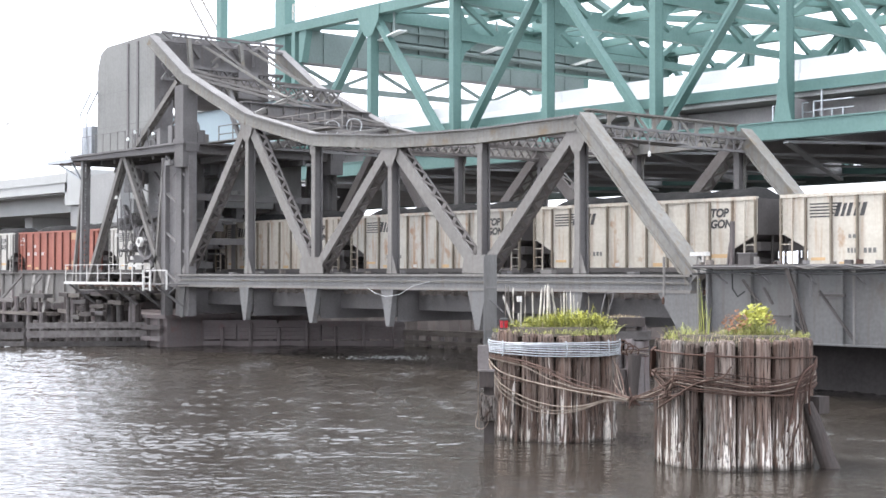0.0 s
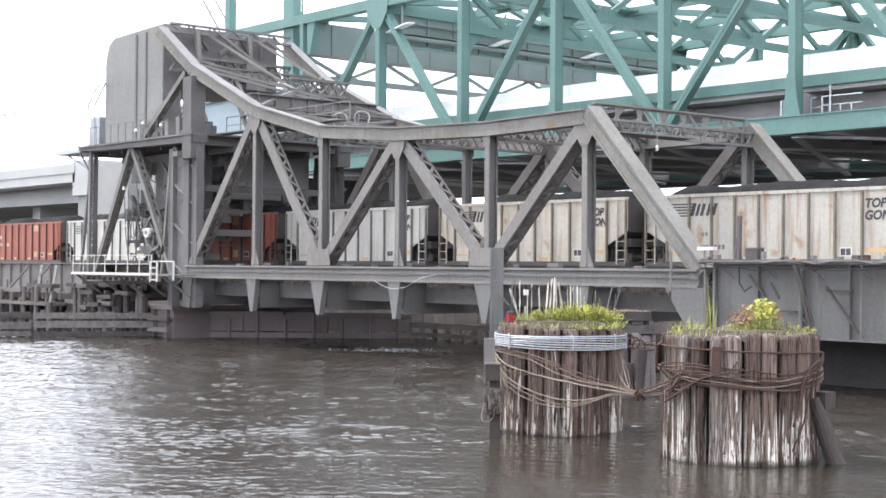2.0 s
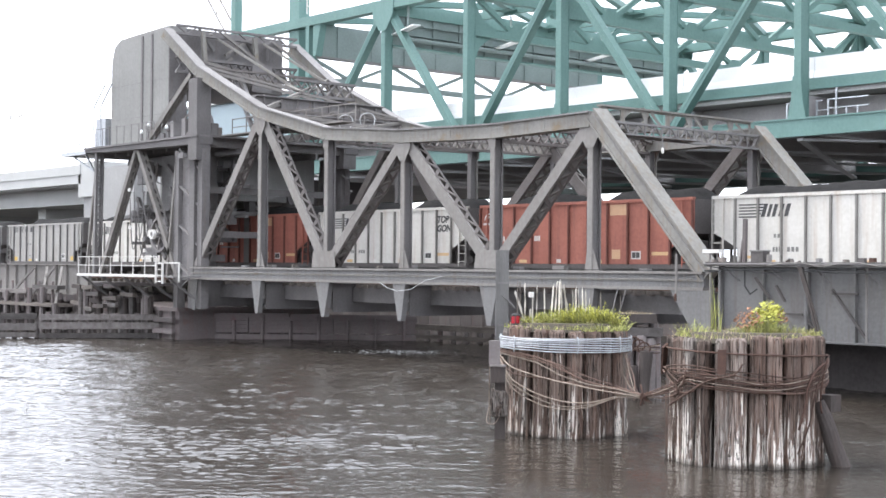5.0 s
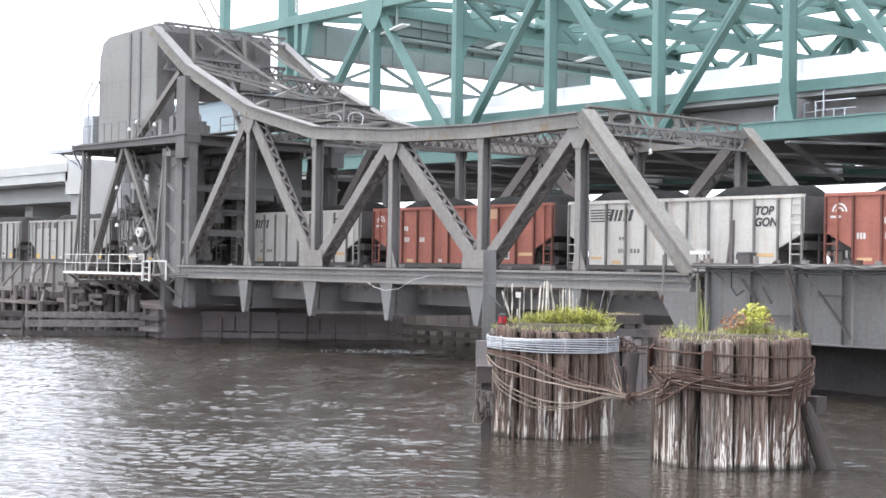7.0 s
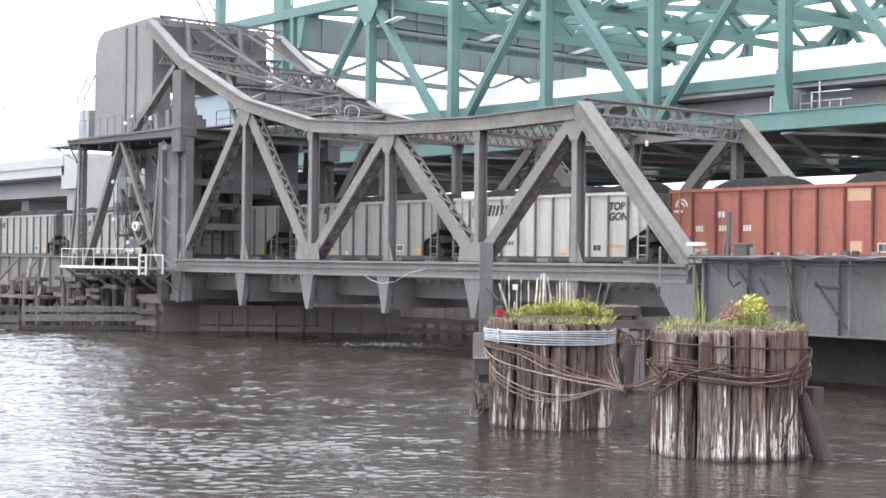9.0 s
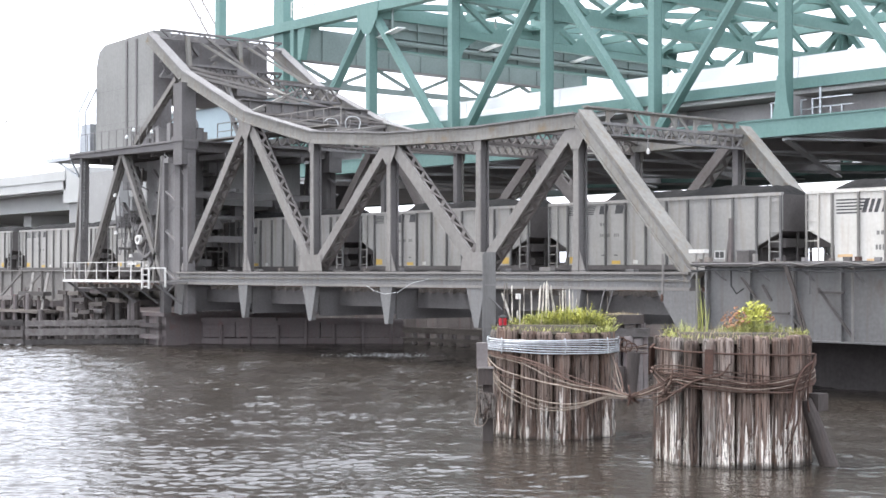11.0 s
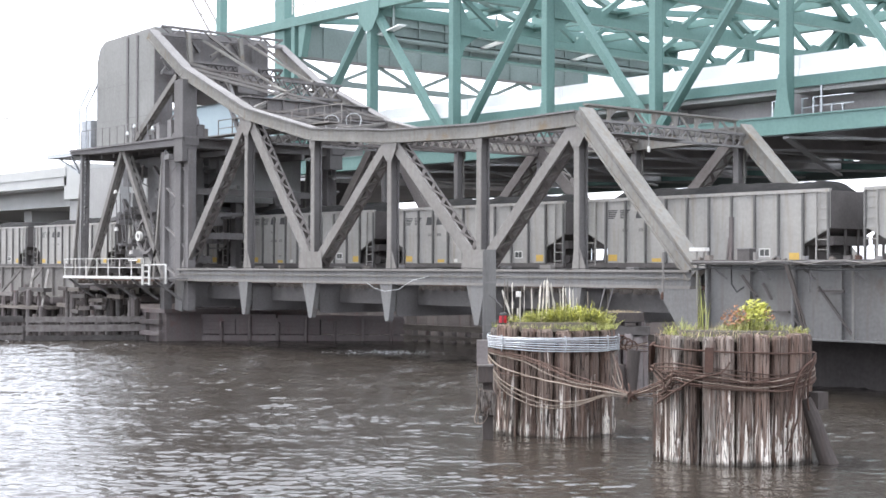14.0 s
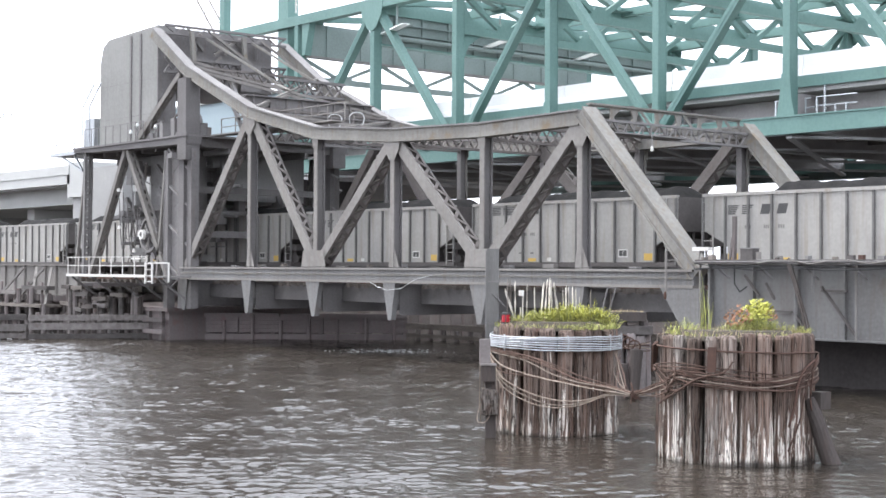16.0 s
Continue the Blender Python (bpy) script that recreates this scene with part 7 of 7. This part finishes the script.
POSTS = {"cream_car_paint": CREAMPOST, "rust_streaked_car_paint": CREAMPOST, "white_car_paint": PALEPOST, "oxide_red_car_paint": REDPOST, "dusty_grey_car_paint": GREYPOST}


def coal_car(kind, paint, label):
    BODY = BODIES[kind]
    HB = BODY / 2
    car = thing("coal_car", label, "coal car", (0, 51.8, RAIL), "coal train")
    # side sheets with a sloping cut at each lower end
    for s in (-1, 1):
        bm = B()
        prism(bm, [(-HB, SILL + 1.43), (-HB + 1.35, SILL + 0.75), (-HB + 1.35, SILL), (HB - 1.35, SILL), (HB - 1.35, SILL + 0.75), (HB, SILL + 1.43), (HB, TOP), (-HB, TOP)],
              s * SIDE - 0.02, s * SIDE + 0.02)
        part("side_panel", bm, paint, car)
        part("top_rail", box(B(), -HB, HB, s * SIDE - 0.08, s * SIDE + 0.1, TOP - 0.06, TOP + 0.08), paint, car)
        part("side_sill", box(B(), -HB, HB, s * SIDE - 0.1, s * SIDE + 0.06, SILL - 0.2, SILL + 0.02), GRIME, car)
        n = 11
        for i in range(n + 1):
            x = -HB + 0.05 + i * (BODY - 0.1) / n
            z0 = SILL if abs(x) < HB - 0.2 else SILL - 0.1
            # posts darker than the panel paint, their rib shadow put into the colour
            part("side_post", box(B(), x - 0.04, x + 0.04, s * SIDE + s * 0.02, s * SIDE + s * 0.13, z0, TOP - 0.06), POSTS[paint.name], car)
    for e in (-1, 1):
        bm = B()
        x = e * HB
        box(bm, x - 0.03, x + 0.03, -SIDE + 0.03, SIDE - 0.03, SILL + 1.4, TOP)
        part("end_wall", bm, GRIME, car)
        bm = B()
        beam(bm, (x, 0, SILL + 1.43), (x - e * 2.6, 0, SILL + 0.1), SIDE * 2 - 0.1, 0.05)
        part("slope_sheet", bm, GRIME, car)
        part("end_sill", box(B(), x - 0.1, x + 0.1, -SIDE, SIDE, SILL - 0.25, SILL), GRIME, car)
        part("coupler", box(B(), x, x + e * 0.72, -0.12, 0.12, SILL - 0.3, SILL - 0.05), GRIME, car)
        for k in range(7):
            part("ladder_rung", box(B(), x - e * 0.62, x - e * 0.06, -SIDE - 0.1, -SIDE - 0.07, SILL + 0.1 + k * 0.42, SILL + 0.135 + k * 0.42), paint, car)
        for q in (0.62, 0.06):
            part("ladder_rail", box(B(), x - e * q - 0.025, x - e * q + 0.025, -SIDE - 0.12, -SIDE - 0.05, SILL - 0.1, TOP - 0.06), paint, car)
        part("end_post", box(B(), x - e * 0.12, x - e * 0.04, -0.5, -0.4, SILL, SILL + 1.45), GRIME, car)
        part("end_post", box(B(), x - e * 0.12, x - e * 0.04, 0.4, 0.5, SILL, SILL + 1.45), GRIME, car)
        part("air_reservoir", tube(B(), [(x - e * 0.55, -0.9, SILL + 0.22), (x - e * 0.55, 0.5, SILL + 0.22)], 0.2, 10), GRIME, car)
        part("brake_gear", box(B(), x - e * 1.5, x - e * 0.85, -0.7, 0.95, SILL, SILL + 0.75), GRIME, car)
        part("end_platform", box(B(), x - e * 0.1, x - e * 1.4, -1.25, 1.25, SILL + 0.72, SILL + 1.1), GRIME, car)
        part("hopper_bay", box(B(), x - e * 2.2, x - e * 1.3, -1.3, 1.3, SILL, SILL + 0.85), GRIME, car)
        truck = part("truck", box(B(), e * (HB - 1.82) - 1.2, e * (HB - 1.82) + 1.2, -1.1, 1.1, 0.35, 0.7), GRIME, car)
        for dx in (-0.88, 0.88):
            for s in (-1, 1):
                bm = B()
                tube(bm, [(e * (HB - 1.82) + dx, s * 0.68, 0.42), (e * (HB - 1.82) + dx, s * 0.82, 0.42)], 0.42, 16)
                part("wheel", bm, GRIME, truck)
    part("centre_sill", box(B(), -HB, HB, -0.4, 0.4, SILL - 0.35, SILL + 0.05), GRIME, car)
    part("floor", box(B(), -HB + 2.4, HB - 2.4, -SIDE + 0.1, SIDE - 0.1, SILL - 0.1, SILL), GRIME, car)
    load = new("coal_load", coal_mesh(BODY, 0.3, 1.8, False, 0))
    load.parent = car
    load["label"] = "heaped black coal"
    y = -SIDE - 0.028
    ink = BLACK if kind != "red" else WHITE
    w = (BODY - 0.1) / 11

    def plate(nm, m, x0, x1, z0, z1, lab=""):
        part(nm, box(B(), x0, x1, y, y + 0.006, z0, z1), m, car, lab)

    def bars(nm, x0, x1, z0, z1, count, m):
        """A row of characters as plain upright bars."""
        step = (x1 - x0) / count
        for k in range(count):
            plate(nm, m, x0 + k * step, x0 + (k + 0.66) * step, z0, z1)

    if kind == "red":
        bm = B()
        for r0, r1 in ((0.36, 0.28), (0.2, 0.12)):
            pts = [(-HB + 0.68 + math.cos(a) * r, SILL + 2.25 + math.sin(a) * r) for r, sweep in ((r0, 1), (r1, -1)) for a in [radians(k * 15 if sweep > 0 else 180 - k * 15) for k in range(13)]]
            prism(bm, pts, y, y + 0.006)
        part("round_emblem", bm, WHITE, car)
        plate("emblem_bar", WHITE, -HB + 0.25, -HB + 0.75, SILL + 2.0, SILL + 2.1)
        for k in range(3):
            bars("number_bar", -HB + 1.5 + k * w, -HB + 1.95 + k * w, SILL + 1.15, SILL + 1.4, 3, WHITE)
        bars("reporting_bar", -HB + 2.75, -HB + 3.15, SILL + 1.75, SILL + 2.0, 2, WHITE)
        plate("blank_panel", TAN, w * 1.5 + 0.12, w * 2.5 - 0.12, SILL + 2.3, SILL + 2.8, "faded tan patch")
        plate("blank_panel", TAN, w * 1.5 + 0.25, w * 1.5 + 0.8, SILL + 0.25, SILL + 0.7)
    elif kind == "grey":
        # a small striped emblem in two groups with two separate blocks
        for k in range(5):
            z = SILL + 2.42 - k * 0.085
            plate("emblem_stripe", ink, -HB + 1.4, -HB + 1.98 - k * 0.05, z, z + 0.05)
            plate("emblem_stripe", ink, -HB + 2.15, -HB + 2.75 - k * 0.09, z, z + 0.05)
        for x0 in (3.1, 3.95):
            bm = B()
            prism(bm, [(-HB + x0, SILL + 2.06), (-HB + x0 + 0.48, SILL + 2.06), (-HB + x0 + 0.6, SILL + 2.48), (-HB + x0 + 0.12, SILL + 2.48)], y, y + 0.006)
            part("emblem_block", bm, ink, car)
        for x0, x1 in ((2.3, 2.65), (3.3, 3.6), (4.05, 4.4)):
            bars("number_bar", -HB + x0, -HB + x1, SILL + 1.45, SILL + 1.6, 3, FADED)
    elif kind == "grey_plain":
        for k in range(5):
            z = SILL + 2.74 - k * 0.085
            plate("emblem_stripe", ink, -HB + 1.33, -HB + 2.1, z, z + 0.045)
            plate("emblem_stripe", ink, -HB + 2.3, -HB + 3.15 - k * 0.04, z, z + 0.045)
        for x0 in (3.35, 4.35):
            bm = B()
            prism(bm, [(-HB + x0, SILL + 2.4), (-HB + x0 + 0.5, SILL + 2.4), (-HB + x0 + 0.6, SILL + 2.8), (-HB + x0 + 0.1, SILL + 2.8)], y, y + 0.006)
            part("emblem_block", bm, ink, car)
        bars("reporting_bar", -HB + 3.4, -HB + 3.8, SILL + 1.85, SILL + 2.0, 2, FADED)
        for x0, x1 in ((3.4, 3.75), (3.85, 4.05), (4.3, 4.65)):
            bars("number_bar", -HB + x0, -HB + x1, SILL + 1.33, SILL + 1.48, 3, FADED)
        for x0, x1 in ((3.5, 3.72), (4.3, 4.52)):
            plate("data_bar", ink, -HB + x0, -HB + x1, SILL + 0.45, SILL + 0.5)
    else:
        for k in range(5):
            plate("emblem_stripe", ink, -HB + 1.45, -HB + 3.0 - k * 0.12, SILL + 2.55 - k * 0.13, SILL + 2.61 - k * 0.13)
        for q, wide in ((2.72, 0.2), (3.02, 0.16), (3.28, 0.18), (3.62, 0.17), (3.92, 0.2)):
            bm = B()
            x0 = -HB + q
            prism(bm, [(x0 - 0.1, SILL + 2.05), (x0 - 0.1 + wide, SILL + 2.05), (x0 + 0.08 + wide, SILL + 2.58), (x0 + 0.08, SILL + 2.58)], y, y + 0.006)
            part("emblem_block", bm, ink, car)
        bars("reporting_bar", -HB + 3.3, -HB + 3.7, SILL + 1.16, SILL + 1.32, 2, FADED)
        bars("number_bar", -HB + 3.25, -HB + 3.72, SILL + 0.57, SILL + 0.77, 3, FADED)
        bars("number_bar", -HB + 4.0, -HB + 4.65, SILL + 0.57, SILL + 0.77, 3, FADED)
    if kind in ("top", "long"):
        for word, z in (("TOP", SILL + 2.2), ("GON", SILL + 1.72)):
            cu = bpy.data.curves.new("lettering", "FONT")
            cu.body, cu.size, cu.shear, cu.extrude = word, 0.5, 0.2, 0.003
            cu.offset = 0.02
            cu.materials.append(BLACK)
            t = new("lettering", cu)
            t.parent = car
            t.matrix_local = pose(HB - 2.52, y - 0.004, z, 90)
    stencil = OCHRE if kind.startswith("grey") else AMBER
    for xx in ((-HB + 3 * w + 0.4,) if stencil is OCHRE else (-HB + 2 * w + 0.4, HB - 5 * w + 0.3)):
        plate("yellow_stencil", stencil, xx, xx + 0.55, SILL + 0.06, SILL + 0.22)
    plate("white_stencil", WHITE, -HB + 4 * w + 0.5, -HB + 4 * w + 0.78, SILL + 0.07, SILL + 0.24)
    if kind.startswith("grey"):
        plate("yellow_stencil", OCHRE, -HB + 1.4, -HB + 1.95, SILL + 0.1, SILL + 0.4)
        plate("yellow_stencil", OCHRE, HB - 2.0, HB - 1.5, SILL + 0.1, SILL + 0.42)
    else:
        plate("yellow_stencil", stencil, -HB + 1.5, -HB + 2.2, SILL + 0.28, SILL + 0.4)
        plate("yellow_stencil", stencil, HB - 2.5, HB - 1.5, SILL + 0.42, SILL + 0.58)
    # framed data panel
    x = HB - 3 * w + 0.15
    plate("data_panel", WHITE, x, x + 0.58, SILL + 0.25, SILL + 0.62, "white framed data panel")
    for k in range(2):
        part("data_bar", box(B(), x + 0.05 + k * 0.25, x + 0.27 + k * 0.25, y - 0.004, y, SILL + 0.3, SILL + 0.57), BLACK, car)
    return car


KINDS = {-1: "cream", 0: "top", 1: "long", 2: "top", 3: "top2", 4: "red", 5: "top2", 6: "red", 7: "top2", 8: "grey_plain", 9: "grey_plain", 12: "grey_plain", 15: "grey_plain"}
models = {}
TRAIN = []
for j in range(-1, 18):
    kind = KINDS.get(j, "grey")
    if kind not in models:
        models[kind] = {
            "cream": lambda: coal_car("cream", CREAM, "cream coal car with rust streaks and a heaped load"),
            "top": lambda: coal_car("top", CREAM, "cream gondola coal car lettered TOP GON, heaped with coal"),
            "long": lambda: coal_car("long", STREAKED, "greyish cream coal car streaked with rust, lettered TOP GON"),
            "top2": lambda: coal_car("top", PALE, "off-white gondola coal car lettered TOP GON, heaped with coal"),
            "red": lambda: coal_car("red", OXIDE, "oxide-red coal car with white markings, heaped with coal"),
            "grey": lambda: coal_car("grey", DUSTY, "dusty grey coal car with yellow stencils, heaped with coal"),
            "grey_plain": lambda: coal_car("grey_plain", DUSTY, "dusty grey coal car with a high striped emblem, coal heaped")}[kind]()
        TRAIN.append((j, models[kind]))
    else:
        TRAIN.append((j, copy_thing(models[kind], pose(0, 51.8, RAIL))))
HEAPS = ((0.2, 1.1, False, 0), (1.0, 1.3, True, 1), (4.6, 1.6, False, 2), (2.6, 0.9, False, 3), (2.7, 0.9, False, 4), (0.5, 1.0, False, 5), (0.2, 1.1, True, 6))
SHAPES = {-1: 2, 1: 0, 2: 3, 4: 1, 5: 6, 6: 1, 7: 0, 8: 3, 9: 4, 10: 5, 11: 4, 12: 0, 13: 3, 15: 5, 16: 4}
# middle of each car along the track at the start
MIDDLE = {-1: -30.92, 0: -45.77, 1: -60.64, 2: -75.66, 3: -90.36, 4: -105.45, 5: -120.5, 6: -135.54, 7: -150.77, 8: -165.7, 9: -180.96, 10: -196.33, 11: -211.47}
for j, car in TRAIN:
    kind = KINDS.get(j, "grey")
    MIDDLE.setdefault(j, -211.47 - 15.2 * (j - 11))
    for o in car.children:
        if o.name.startswith("coal_load"):
            o.data = coal_mesh(BODIES[kind], *HEAPS[SHAPES.get(j, 0)])
    car.location.x = MIDDLE[j]


def motions():
    """The train rolls past at an even pace; the river drifts."""
    times = [k * 0.5 for k in range(33)]
    for j, car in TRAIN:
        walk(car, [(t, pose(MIDDLE[j] + 11.016 * t, 51.8, RAIL)) for t in times])
    walk(river, [(0, pose(0, 0, 0)), (8, pose(5.0, -1.6, 0)), (16, pose(10.0, -3.2, 0))])


motions()
